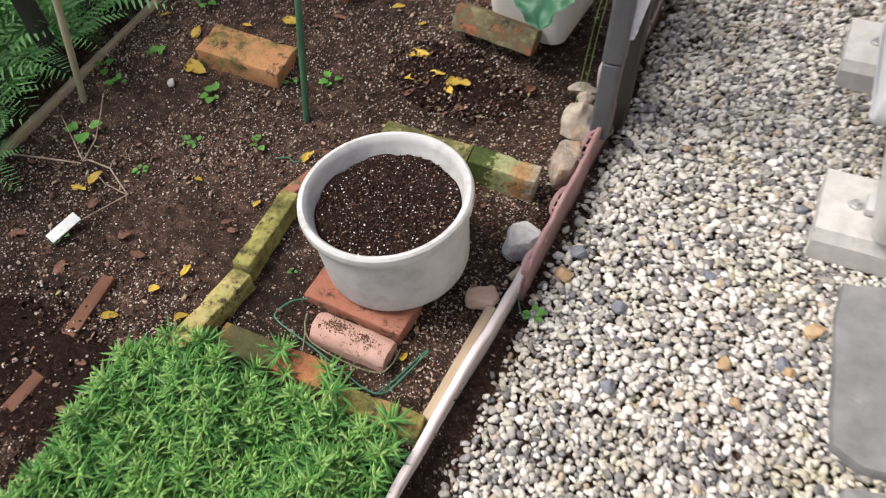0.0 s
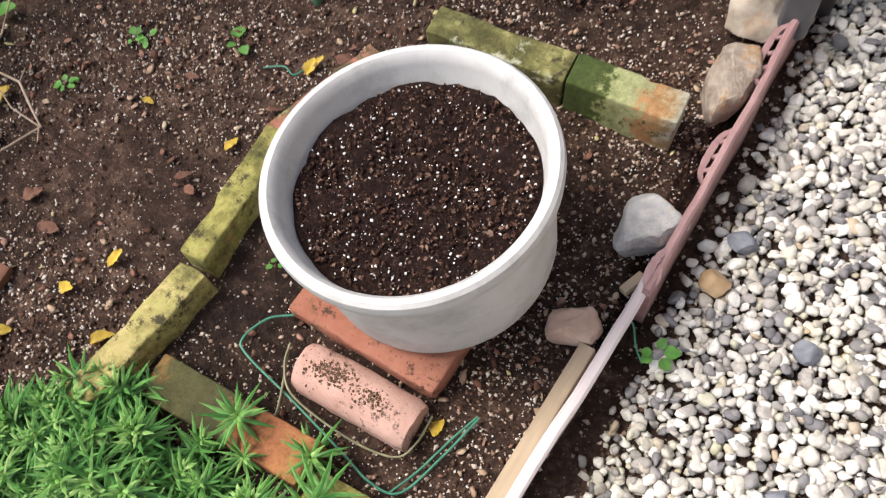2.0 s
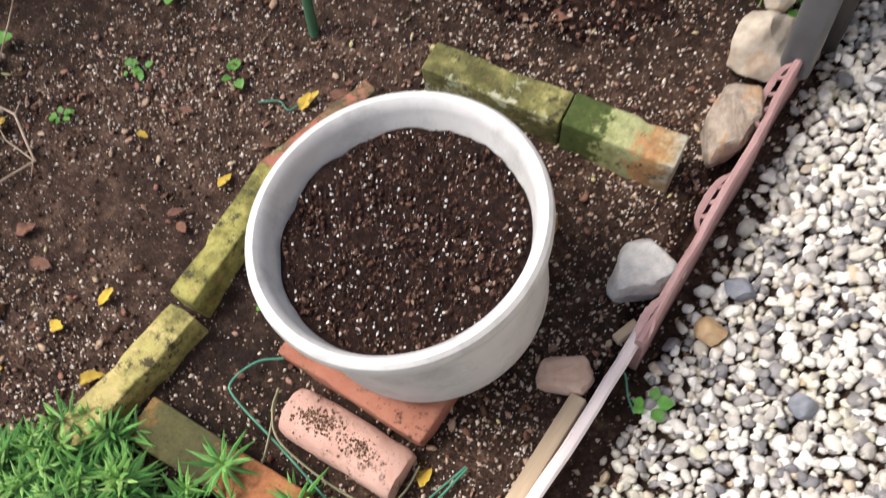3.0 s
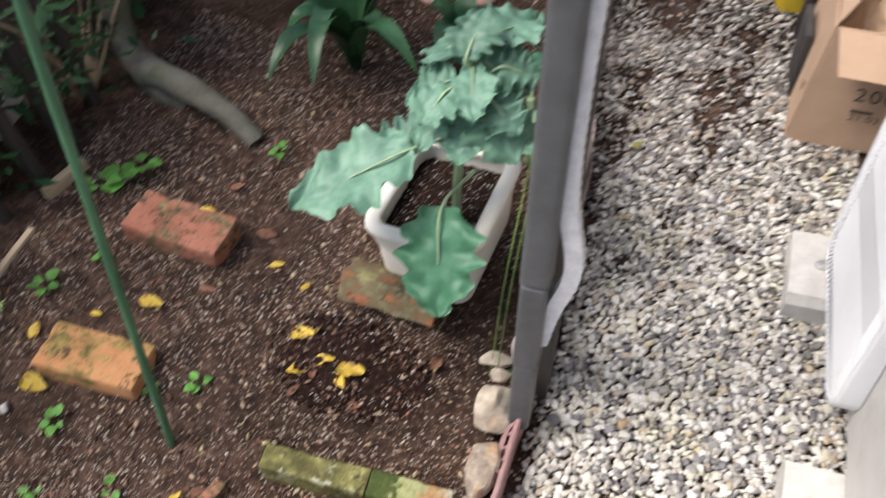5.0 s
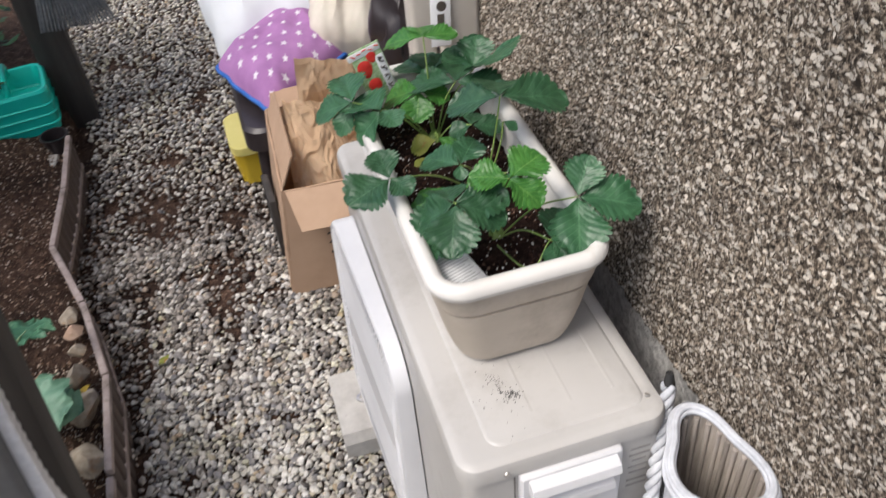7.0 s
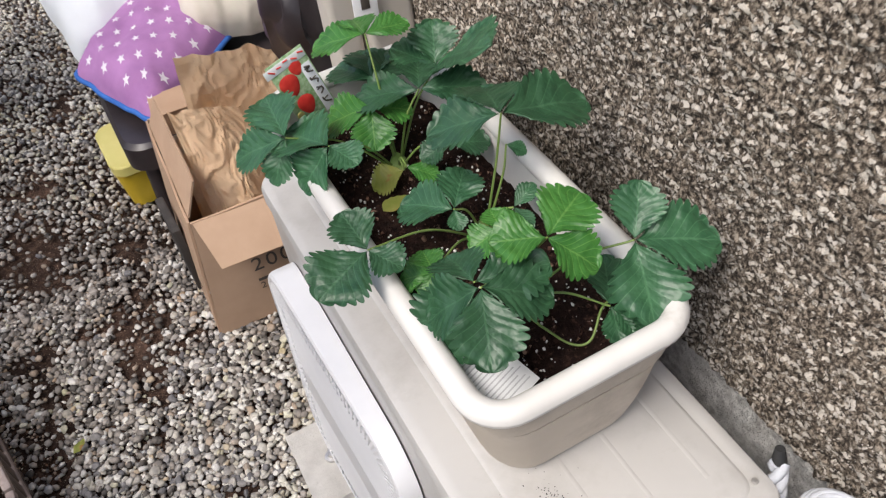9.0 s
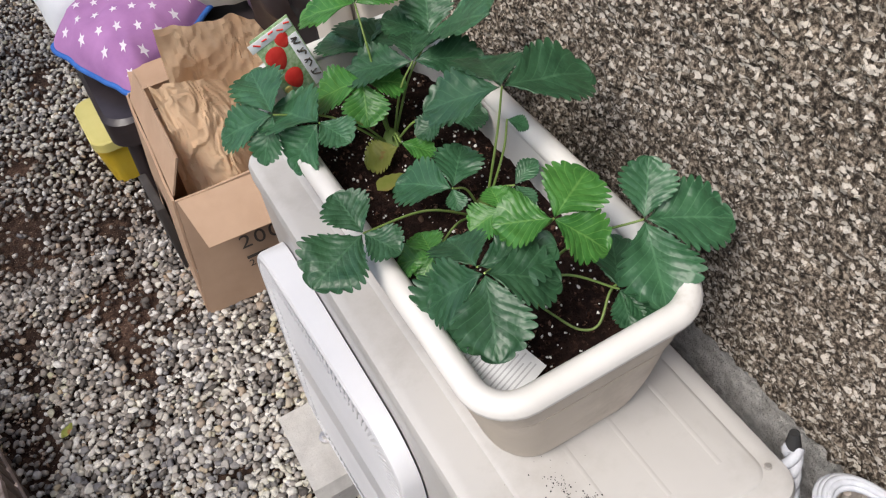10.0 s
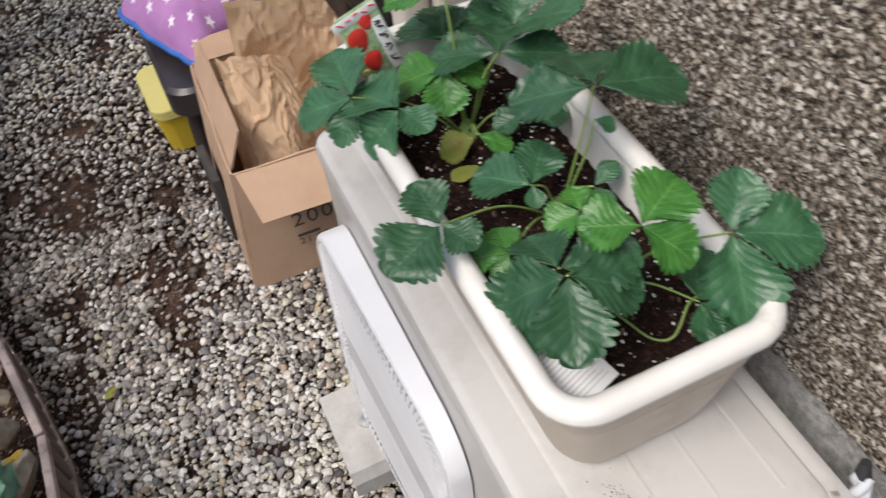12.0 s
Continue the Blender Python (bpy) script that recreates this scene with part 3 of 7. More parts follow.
def stucco_face():
    """The rough face of the wall, thrown plaster in real relief."""
    ys = [-2.6 + 0.1 * i for i in range(23)] + [-0.3 + 0.02 * i for i in range(8)] + [-0.15 + 0.0033 * i for i in range(400)] + [1.17 + 0.008 * i for i in range(98)] + [1.95 + 0.05 * i for i in range(38)] + [4.4, 5.2]
    zs = [0.66 + 0.0033 * i for i in range(152)] + [1.163 + 0.008 * i for i in range(50)] + [1.56 + 0.08 * i for i in range(21)]
    verts, faces = [], []
    for z in zs:
        for y in ys:
            p = Vector((0, y * 0.7, z * 1.15))
            h = noise.noise(p * 95) * 0.5 + max(0.0, noise.noise(p * 150 + Vector((5, 0, 0)))) * 1.1 + noise.noise(p * 24) * 0.25
            verts.append((WALL_X - 0.008 * h + 0.02 * max(0.0, (0.675 - z + 0.005 * noise.noise(Vector((0, y * 40, 3)))) / 0.015), y, z))
    n = len(ys)
    for j in range(len(zs) - 1):
        for i in range(n - 1):
            faces.append((j * n + i, (j + 1) * n + i, (j + 1) * n + i + 1, j * n + i + 1))
    me = bpy.data.meshes.new("stucco")
    me.from_pydata(verts, [], faces)
    me.materials.append(stucco_m)
    me.polygons.foreach_set("use_smooth", [True] * len(me.polygons))
    return me


wall = solid("wall_house", box((0.2, 7.8, 2.53), (WALL_X + 0.115, 1.3, 1.93), 0), stucco_m, "brown rough-cast stucco house wall above a plinth", "wall", kind="structure", smooth=False)
face = new("stucco", stucco_face())
face.parent = wall
solid("plinth", rough_up(box((0.22, 7.8, 0.72), (1.042, 1.3, 0.3), 0), 0, 1), plinth_m, "grey cement plinth under the stucco wall", "plinth", kind="structure", smooth=False)

brick_old_m = brick_material("old_brick", (0.3, 0.12, 0.06), (0.44, 0.19, 0.1), (0.22, 0.19, 0.11), 0.6, 11)
# ---- the planting bed: pot, bricks, stones, edging ----
POT = Vector((-0.241, 0.027, 0.084))


def round_pot():
    pot = thing("round_pot", "white round plastic pot filled with dark compost, standing on bricks", "pot", Matrix.Translation(POT) @ pose(0, 0, 0, 1.5, -2.0, 0))
    outer = [(0.0, 0.0), (0.127, 0.0), (0.135, 0.003), (0.14, 0.010), (0.1425, 0.02), (0.147, 0.09), (0.150, 0.152), (0.152, 0.155), (0.158, 0.159), (0.162, 0.166), (0.1635, 0.176), (0.162, 0.184), (0.158, 0.188), (0.152, 0.188), (0.147, 0.183), (0.1435, 0.172), (0.138, 0.146), (0.132, 0.136)]
    part("shell", lathe(outer, 96), white_pot_m, pot)
    bm = bmesh.new()
    rows = []
    n, k = 72, 16
    for j in range(1, k + 1):
        rr = 0.1375 * j / k
        row = []
        for i in range(n):
            a = 2 * math.pi * i / n
            x, y = rr * math.cos(a), rr * math.sin(a)
            h = 0.15 + 0.006 * noise.noise(Vector((x * 20, y * 20, 1))) + 0.005 * noise.noise(Vector((x * 60, y * 60, 2))) - 0.004 * (j == k)
            row.append(bm.verts.new((x, y, h)))
        rows.append(row)
    mid = bm.verts.new((0, 0, 0.15))
    for i in range(n):
        bm.faces.new((mid, rows[0][i], rows[0][(i + 1) % n]))
    for a, b in zip(rows, rows[1:]):
        for i in range(n):
            bm.faces.new((a[i], b[i], b[(i + 1) % n], a[(i + 1) % n]))
    part("compost", bm, compost_m, pot, "dark crumbly compost")
    part("perlite", specks(620, lambda: disc(0.132), 0.152, 0.0004, 0.0023, 3), perlite_m, pot, "white perlite grains", kind="stuff")
    part("crumb_layer", specks(2400, lambda: disc(0.133), 0.1515, 0.001, 0.0046, 5), dark_bits_m, pot, "brown bark crumbs", kind="stuff")
    return pot


def disc(r):
    a, q = random.uniform(0, 2 * math.pi), r * math.sqrt(random.random())
    return q * math.cos(a), q * math.sin(a)


ICO = bmesh.new()
bmesh.ops.create_icosphere(ICO, subdivisions=1, radius=1.0)
ICO_V = np.array([v.co[:] for v in ICO.verts])
ICO_F = np.array([[v.index for v in f.verts] for f in ICO.faces])
ICO.free()
OCT_V = np.array([(1, 0, 0), (-1, 0, 0), (0, 1, 0), (0, -1, 0), (0, 0, 1), (0, 0, -1)], dtype=float)
OCT_F = np.array([(0, 2, 4), (2, 1, 4), (1, 3, 4), (3, 0, 4), (2, 0, 5), (1, 2, 5), (3, 1, 5), (0, 3, 5)])
ICO2 = bmesh.new()
bmesh.ops.create_icosphere(ICO2, subdivisions=2, radius=1.0)
ICO2_V = np.array([v.co[:] for v in ICO2.verts])
ICO2_F = np.array([[v.index for v in f.verts] for f in ICO2.faces])
ICO2.free()


def specks(count, where, height, small, big, seed):
    """Small angular grains; height is one number or a function of x and y."""
    rng = np.random.default_rng(seed)
    bm = bmesh.new()
    for _ in range(count):
        x, y = where()
        z = height(x, y) if callable(height) else height
        s = small + (big - small) * rng.random() ** 2
        v = ICO_V * s * rng.uniform(0.5, 1.1, 3) * rng.uniform(0.75, 1.2, (len(ICO_V), 1))
        q = Euler(rng.uniform(0, 6.28, 3)).to_matrix()
        vs = [bm.verts.new(q @ Vector(p) + Vector((x, y, z))) for p in v]
        for f in ICO_F:
            bm.faces.new([vs[i] for i in f])
    return bm


round_pot()


def round_box(size, r, step=0.016):
    """A box on a fine grid with arrises rounded to radius r."""
    def ticks(h):
        n = max(2, int((h - r) * 2 / step))
        return [-h, -h + r * 0.29, -h + r] + [(-h + r) + (h - r) * 2 * i / n for i in range(1, n)] + [h - r, h - r * 0.29, h]
    hs = [s / 2 for s in size]
    bm = bmesh.new()
    for ax in range(3):
        a, b = [k for k in range(3) if k != ax]
        for sgn in (-1, 1):
            g = []
            for p in ticks(hs[a]):
                row = []
                for q in ticks(hs[b]):
                    co = [0, 0, 0]
                    co[ax], co[a], co[b] = sgn * hs[ax], p, q
                    row.append(bm.verts.new(co))
                g.append(row)
            for i in range(len(g) - 1):
                for j in range(len(g[0]) - 1):
                    bm.faces.new((g[i][j], g[i + 1][j], g[i + 1][j + 1], g[i][j + 1]))
    bmesh.ops.remove_doubles(bm, verts=bm.verts[:], dist=1e-5)
    bmesh.ops.recalc_face_normals(bm, faces=bm.faces[:])
    for v in bm.verts:
        c = Vector([max(-h + r, min(h - r, x)) for h, x in zip(hs, v.co)])
        d = v.co - c
        if d.length > 1e-6:
            v.co = c + d.normalized() * r
    return bm


def brick_mesh(size, seed, wear=0.003):
    """A brick with worn, rounded and chipped arrises."""
    bm = round_box(size, 0.0035)
    hs = [s / 2 for s in size]
    for v in bm.verts:
        near_edge = sorted((h - abs(c) for h, c in zip(hs, v.co)))[1]
        chip = max(0.0, noise.noise(v.co * 28 + Vector((seed * 3.1, 0, 0))) - 0.12) * 0.016 * max(0.0, 1 - near_edge / 0.014)
        v.co -= v.co.normalized() * chip
        v.co += Vector(noise.noise_vector(v.co * 18 + Vector((seed, 5, 0)))) * wear + Vector(noise.noise_vector(v.co * 70 + Vector((seed, 9, 0)))) * wear * 0.35
    return bm


def brick(size, m, material, label, seed, group="", wear=0.0014):
    return solid("brick", brick_mesh(size, seed, wear), material, label, "brick", m, group, crease=0)


EDGE = "mossy bricks edging the square bed"
# bricks on edge, round the small square
brick((0.04, 0.205, 0.1), pose(-0.503, -0.033, 0.078, 0, 0, 3), brick_moss_m, "yellow-green mossy brick set on edge in soil", 1, EDGE)
brick((0.042, 0.205, 0.1), pose(-0.5, -0.247, 0.074, 0, 0, -7), brick_yellow_m, "yellow lichen-covered brick with a chipped end, on edge", 2, EDGE)
brick((0.028, 0.19, 0.1), pose(-0.495, 0.15, 0.072, 0, 0, -17), brick_red_m, "orange brick on edge sunk in soil behind the pot", 3, EDGE)
brick((0.225, 0.056, 0.1), pose(-0.352, -0.273, 0.046, 0, 4, 1), brick_burnt_m, "dark mossy brick with an orange end, on edge", 4, EDGE)
brick((0.19, 0.05, 0.1), pose(-0.14, -0.29, 0.02, 0, 3, 2), brick_moss_m, "mossy yellow brick half hidden by sedum", 5, EDGE)
brick((0.2, 0.05, 0.1), pose(-0.314, 0.309, 0.082, 0, 7, 4), brick_olive_m, "yellow-brown mossy brick behind the white pot", 6, EDGE)
brick((0.152, 0.052, 0.1), pose(-0.138, 0.322, 0.062, 0, 7, 4), brick_lichen_m, "brick with dark moss, pale green lichen and orange end", 7, EDGE)


def compost_patch(x, y, rx, ry, seed, label):
    """A low mound of dark compost worked into the bed, with an uneven outline."""
    bm = bmesh.new()
    n, k = 60, 22
    rows = []
    for j in range(k + 1):
        q = max(0.02, j / k)
        row = []
        for i in range(n):
            a = 2 * math.pi * i / n
            wob = 1 + 0.22 * noise.noise(Vector((math.cos(a) * 1.6, math.sin(a) * 1.6, seed)))
            px, py = rx * q * wob * math.cos(a), ry * q * wob * math.sin(a)
            z = bed(x + px, y + py) - bed(x, y) + 0.007 * (1 - q ** 6) - 0.012 * q ** 8 + 0.008 * noise.noise(Vector((px * 22, py * 22, seed))) + 0.006 * noise.noise(Vector((px * 60, py * 60, seed + 3)))
            row.append(bm.verts.new((px, py, z)))
        rows.append(row)
    for a, b in zip(rows, rows[1:]):
        for i in range(n):
            bm.faces.new((a[i], b[i], b[(i + 1) % n], a[(i + 1) % n]))
    bm.faces.new(rows[0])
    m = solid("compost_patch", bm, compost_m, label, "compost", pose(x, y, bed(x, y)))
    def spot():
        a, q = random.uniform(0, 6.283), 0.9 * math.sqrt(random.random())
        return rx * q * math.cos(a), ry * q * math.sin(a)
    top = lambda px, py: bed(x + px, y + py) - bed(x, y) + 0.0075
    part("perlite", specks(260, spot, top, 0.0006, 0.0028, seed), perlite_m, m, "white perlite grains", kind="stuff")
    part("crumb_layer", specks(1000, spot, top, 0.0012, 0.0075, seed + 1), dark_bits_m, m, "dark brown crumbs", kind="stuff")
    part("chip_layer", specks(240, spot, top, 0.0012, 0.007, seed + 2), bits_m, m, "pale brown bark chips", kind="stuff")
    return m


compost_patch(-0.34, 0.54, 0.19, 0.13, 4, "dark moist compost patch dug into the soil bed")
compost_patch(-0.76, -0.53, 0.23, 0.25, 7, "dark moist compost heaped on the soil")
# bricks carrying the pot
brick((0.212, 0.1, 0.06), pose(-0.264, -0.082, 0.05, 0, 3, -2), brick_red_m, "red brick lying flat under the white pot", 8, "bricks under the pot")
brick((0.215, 0.105, 0.06), pose(-0.25, 0.03, 0.05, 0, 2, 2), brick_red_m, "red brick lying flat under the white pot", 9, "bricks under the pot")
brick((0.215, 0.105, 0.06), pose(-0.265, 0.136, 0.05, 0, 2, 3), brick_tan_m, "orange brick lying flat under the white pot", 10, "bricks under the pot")
# loose bricks further back
brick((0.212, 0.103, 0.06), pose(-0.805, 0.38, 0.165, 0, 7, 4), brick_tan_m, "tan orange brick lying flat on the soil", 11)
brick((0.226, 0.108, 0.075), pose(-0.793, 0.714, 0.19, 1, 6, -2), brick_red_m, "red brick lying flat among fallen leaves", 12)
brick((0.205, 0.1, 0.062), pose(-0.305, 0.71, 0.15, -32, 10, 2), brick_old_m, "old mottled brick leaning at a planter", 13)


half_bits_m = island_material("dried_crumbs", [(0.0, (0.05, 0.026, 0.017)), (0.6, (0.15, 0.085, 0.055)), (1.0, (0.36, 0.24, 0.17))], 0.95, 200, 0.3, spec=0.15)


def half_round_brick():
    bm = bmesh.new()
    loops = []
    n = 14
    for i in range(n + 1):
        x = -0.078 + 0.156 * i / n
        e = 0.9 if i in (0, n) else 1.0
        loop = [(x, -0.03 * e, 0.0), (x, -0.031 * e, 0.02)]
        loop += [(x, -0.031 * e * math.cos(a), 0.02 + 0.026 * e * math.sin(a)) for a in [math.pi * k / 12 for k in range(1, 12)]]
        loop += [(x, 0.031 * e, 0.02), (x, 0.03 * e, 0.0)]
        loops.append(loop)
    bm = loft(loops, True, True)
    thing_ = solid("half_round_brick", rough_up(bm, 0.0025, 30, 4, 0.001), brick_pink_m, "pink half-round brick with crumbs of soil on top", "brick", pose(-0.24, -0.175, 0.045, 0, 4, 0))
    part("crumb_layer", specks(900, lambda: (random.gauss(*random.choice(((-0.048, 0.009), (-0.042, 0.012), (-0.03, 0.012), (0.005, 0.014), (0.03, 0.008)))), random.gauss(0.004, 0.0085)), lambda x, y: 0.0455 - y * y * 14, 0.0005, 0.0027, 8), half_bits_m, thing_, "dark soil crumbs", kind="stuff")
    return thing_


half_round_brick()


def stone_mesh(size, seed, flat=0.2):
    bm = bmesh.new()
    bmesh.ops.create_icosphere(bm, subdivisions=4, radius=1.0)
    rng = random.Random(seed)
    cuts = [(Vector((rng.uniform(-1, 1), rng.uniform(-1, 1), rng.uniform(-0.6, 1))).normalized(), rng.uniform(0.5, 0.82)) for _ in range(10)]
    for v in bm.verts:
        for d, h in cuts:
            over = v.co.dot(d) - h
            if over > 0:
                v.co -= d * over * (1.12 - flat)
        v.co += Vector(noise.noise_vector(v.co * 2.2 + Vector((seed, 0, 0)))) * 0.06 + Vector(noise.noise_vector(v.co * 7 + Vector((seed, 3, 0)))) * 0.025
        v.co = Vector((v.co.x * size[0], v.co.y * size[1], v.co.z * size[2]))
    return bm


def wedge_stone(plan, height, seed):
    """A broken stone: a three-sided wedge with a flat top, split faces and worn edges."""
    bm = bmesh.new()
    vs = [bm.verts.new((x * k, y * k, z)) for z, k in ((-height, 0.8), (0.0, 1.0), (height * 0.5, 0.78)) for x, y in plan]
    bmesh.ops.convex_hull(bm, input=vs)
    bmesh.ops.bevel(bm, geom=bm.edges[:], offset=0.004, segments=2, affect="EDGES", profile=0.5)
    bmesh.ops.triangulate(bm, faces=bm.faces[:])
    bmesh.ops.subdivide_edges(bm, edges=bm.edges[:], cuts=2, use_grid_fill=True)
    return rough_up(bm, 0.005, 34, seed, 0.002)


STONES = "stones lined up along the edging"
solid("stone", wedge_stone(((-0.045, 0.012), (-0.02, 0.034), (0.04, 0.022), (0.022, -0.02), (-0.012, -0.056), (-0.03, -0.05)), 0.045, 3), white_stone_m, "angular pale grey stone leaning at the edging", "stone", pose(-0.03, 0.18, 0.064, 8, 6, -8), STONES, crease=0)
solid("stone", wedge_stone(((-0.036, 0.045), (0.006, 0.068), (0.032, 0.03), (0.028, -0.03), (0.008, -0.062), (-0.03, -0.02)), 0.05, 8), rust_stone_m, "rough tan and rust stone beside the edging", "stone", pose(-0.028, 0.414, 0.066, 4, 10, -8), STONES, crease=0)
solid("stone", wedge_stone(((-0.036, -0.012), (-0.03, 0.02), (0.026, 0.026), (0.036, 0.004), (0.02, -0.022)), 0.024, 11), pink_stone_m, "small blocky pinkish stone on the soil", "stone", pose(-0.057, 0.018, 0.05, 4, 8, 28), STONES, crease=0)
for seed, size, at, turn, mat_, lab in (
    (5, (0.046, 0.06, 0.044), (-0.038, 0.552, 0.068), -20, stone_m, "smooth rounded tan stone beside the edging"),
    (7, (0.026, 0.02, 0.02), (-0.05, 0.612, 0.085), 10, stone_m, "small pale cream stone on the soil"),
    (9, (0.036, 0.022, 0.014), (-0.066, 0.648, 0.08), 12, stone_m, "small flat tan stone on the soil"),
    (21, (0.024, 0.03, 0.022), (-0.125, 1.58, 0.09), 0, stone_m, "small tan stone inside the edging"),
    (22, (0.028, 0.024, 0.02), (-0.112, 1.52, 0.09), 30, pink_stone_m, "small pinkish stone inside the edging"),
    (23, (0.024, 0.028, 0.02), (-0.098, 1.45, 0.09), 60, stone_m, "small tan stone inside the edging"),
    (24, (0.04, 0.06, 0.03), (-0.08, 1.25, 0.1), 10, stone_m, "large brown stone inside the edging"),
    (25, (0.04, 0.05, 0.03), (-0.075, 1.1, 0.09), 20, stone_m, "large brown stone inside the edging"),
    (26, (0.034, 0.03, 0.028), (-0.1, 1.36, 0.09), 20, stone_m, "small rounded stone inside the edging"),
):
    solid("stone", stone_mesh(size, seed), mat_, lab, "stone", Matrix.Translation((at[0], at[1], at[2])) @ pose(0, 0, 0, 4, 8, turn), STONES)


# edging boards
def board_along(pts, half, z0, z1, seed, jag=0.0, tip=0.0):
    """A thin upright strip along points, with an uneven top."""
    pts = curve_pts([(x, y, 0) for x, y in pts], 10)
    loops = []
    for i, p in enumerate(pts):
        d = (pts[min(i + 1, len(pts) - 1)] - pts[max(i - 1, 0)]).normalized()
        s = Vector((d.y, -d.x, 0))
        top = z1 + jag * noise.noise(Vector((p.y * 24, seed, 0))) + 0.002 * noise.noise(Vector((p.y * 70, seed, 5)))
        lean = 0.004 * noise.noise(Vector((p.y * 9, seed, 2)))
        a, b = p + s * (half + lean), p - s * (half - lean)
        loops.append([(a.x + tip, a.y, z0), (a.x, a.y, top - 0.003), (a.x - s.x * 0.003, a.y, top), (b.x + s.x * 0.003, b.y, top), (b.x, b.y, top - 0.003), (b.x + tip, b.y, z0)])
    return loft(loops, True, True)


solid("edging_board", board_along([(-0.038, -0.62), (-0.034, -0.4), (-0.024, -0.17), (-0.008, 0.03), (-0.004, 0.118)], 0.0075, -0.04, 0.07, 1, 0.006, -0.017), white_wood_m, "whitewashed wooden edging board, weathered and chipped", "edging board")
pink = thing("plastic_edging", "faded pink plastic edging strip with broken points", "edging board")
part("strip", board_along([(0.002, 0.085), (0.006, 0.25), (0.01, 0.42), (0.016, 0.63)], 0.0055, -0.05, 0.085, 3, 0.009, -0.008), pink_edge_m, pink)
rng_e = random.Random(5)
def torn_strip(pts, w, thick=0.0035):
    """A flat ragged strip of torn plastic along points, tapering to both ends."""
    pts = curve_pts(pts, 6)
    n = len(pts) - 1
    loops = []
    for i, p in enumerate(pts):
        d = (pts[min(i + 1, n)] - pts[max(i - 1, 0)]).normalized()
        s = Vector((d.y, -d.x, 0)).normalized()
        h = w * (0.45 + 0.55 * math.sin(math.pi * i / n)) * (1 + 0.35 * noise.noise(Vector((i * 0.9, pts[0].y * 40, 3))))
        a, b = p + s * h, p - s * h
        loops.append([(a.x, a.y, a.z - thick), (a.x, a.y, a.z), (b.x, b.y, b.z + 0.002), (b.x, b.y, b.z - thick)])
    return loft(loops, True, True)


# torn rims beside the top of the strip, still joined to it here and there
for y0, y1, gap in ((0.245, 0.335, 0.0125), (0.415, 0.525, 0.0145)):
    x0, x1 = 0.002 + 0.024 * (y0 - 0.1), 0.002 + 0.024 * (y1 - 0.1)
    mid = (y0 + y1) / 2
    part("torn_rim", torn_strip([(x0 - 0.003, y0, 0.081), (x0 - gap, y0 + 0.016, 0.081), ((x0 + x1) / 2 - gap * 1.15, mid, 0.082), (x1 - gap, y1 - 0.016, 0.08), (x1 - 0.003, y1, 0.081)], 0.0042), pink_edge_m, pink, smooth=False)
    for k, f in enumerate((0.27, 0.5, 0.75)):
        y = y0 + (y1 - y0) * f
        x = x0 + (x1 - x0) * f
        part("torn_link", torn_strip([(x - gap, y - 0.004, 0.081), (x - gap * 0.5, y + 0.002 * (k - 1), 0.08), (x - 0.002, y + 0.007, 0.08)], 0.0022, 0.003), pink_edge_m, pink, smooth=False)
part("torn_rim", torn_strip([(0.003, 0.15, 0.084), (-0.004, 0.128, 0.086), (-0.006, 0.105, 0.08), (0.0, 0.088, 0.074)], 0.0052), pink_edge_m, pink, smooth=False)
part("torn_rim", torn_strip([(0.004, 0.118, 0.083), (0.006, 0.1, 0.082), (0.003, 0.084, 0.07)], 0.004), pink_edge_m, pink, smooth=False)

solid("wood_chip", rough_up(box((0.012, 0.034, 0.01), (0, 0, 0), 0.0015), 0.001, 40, 3), old_wood_m, "short split chip of pale wood beside the edging", "wood chip", pose(-0.022, 0.103, 0.045, 0, -8, -22))
solid("wooden_stake", rough_up(box((0.02, 0.27, 0.016), (0, 0, 0), 0.002), 0.001, 30), old_wood_m, "weathered split wooden stake lying beside the edging board", "stake", pose(-0.04, -0.13, 0.045, 0, -6, -3))


def slat_panel(a, b, n, height, sink):
    """A low border of upright slats held by two rails."""
    a, b = Vector((*a, 0)), Vector((*b, 0))
    d = b - a
    border = thing("picket_border", "weathered grey-brown low picket border between bed and path", "garden border", Matrix.Translation(a), "low picket border panels")
    q = Matrix.Rotation(math.atan2(d.y, d.x), 4, "Z")
    length = d.length
    for i in range(n):
        x = (i + 0.5) * length / n
        o = part("slat", box((length / n - 0.012, 0.01, height + sink - 0.01), (0, 0, 0), 0.002), slat_m, border)
        o.matrix_basis = q @ Matrix.Translation((x, 0.0, (height - sink) / 2 - 0.005))
    for z in (0.05, height - 0.012):
        o = part("rail", box((length, 0.017, 0.02), (0, 0, 0), 0.004), grey_edge_m, border)
        o.matrix_basis = q @ Matrix.Translation((length / 2, 0.0, z))
    return border


slat_panel((0.006, 0.66), (0.0, 0.98), 7, 0.165, 0.05)
slat_panel((0.0, 0.99), (-0.006, 1.26), 6, 0.172, 0.05)
slat_panel((-0.008, 1.265), (-0.062, 1.53), 6, 0.172, 0.05)
slat_panel((-0.065, 1.535), (-0.148, 1.79), 6, 0.172, 0.05)
slat_panel((-0.148, 1.795), (-0.128, 2.06), 6, 0.17, 0.05)
slat_panel((-0.128, 2.065), (-0.124, 2.36), 6, 0.17, 0.05)

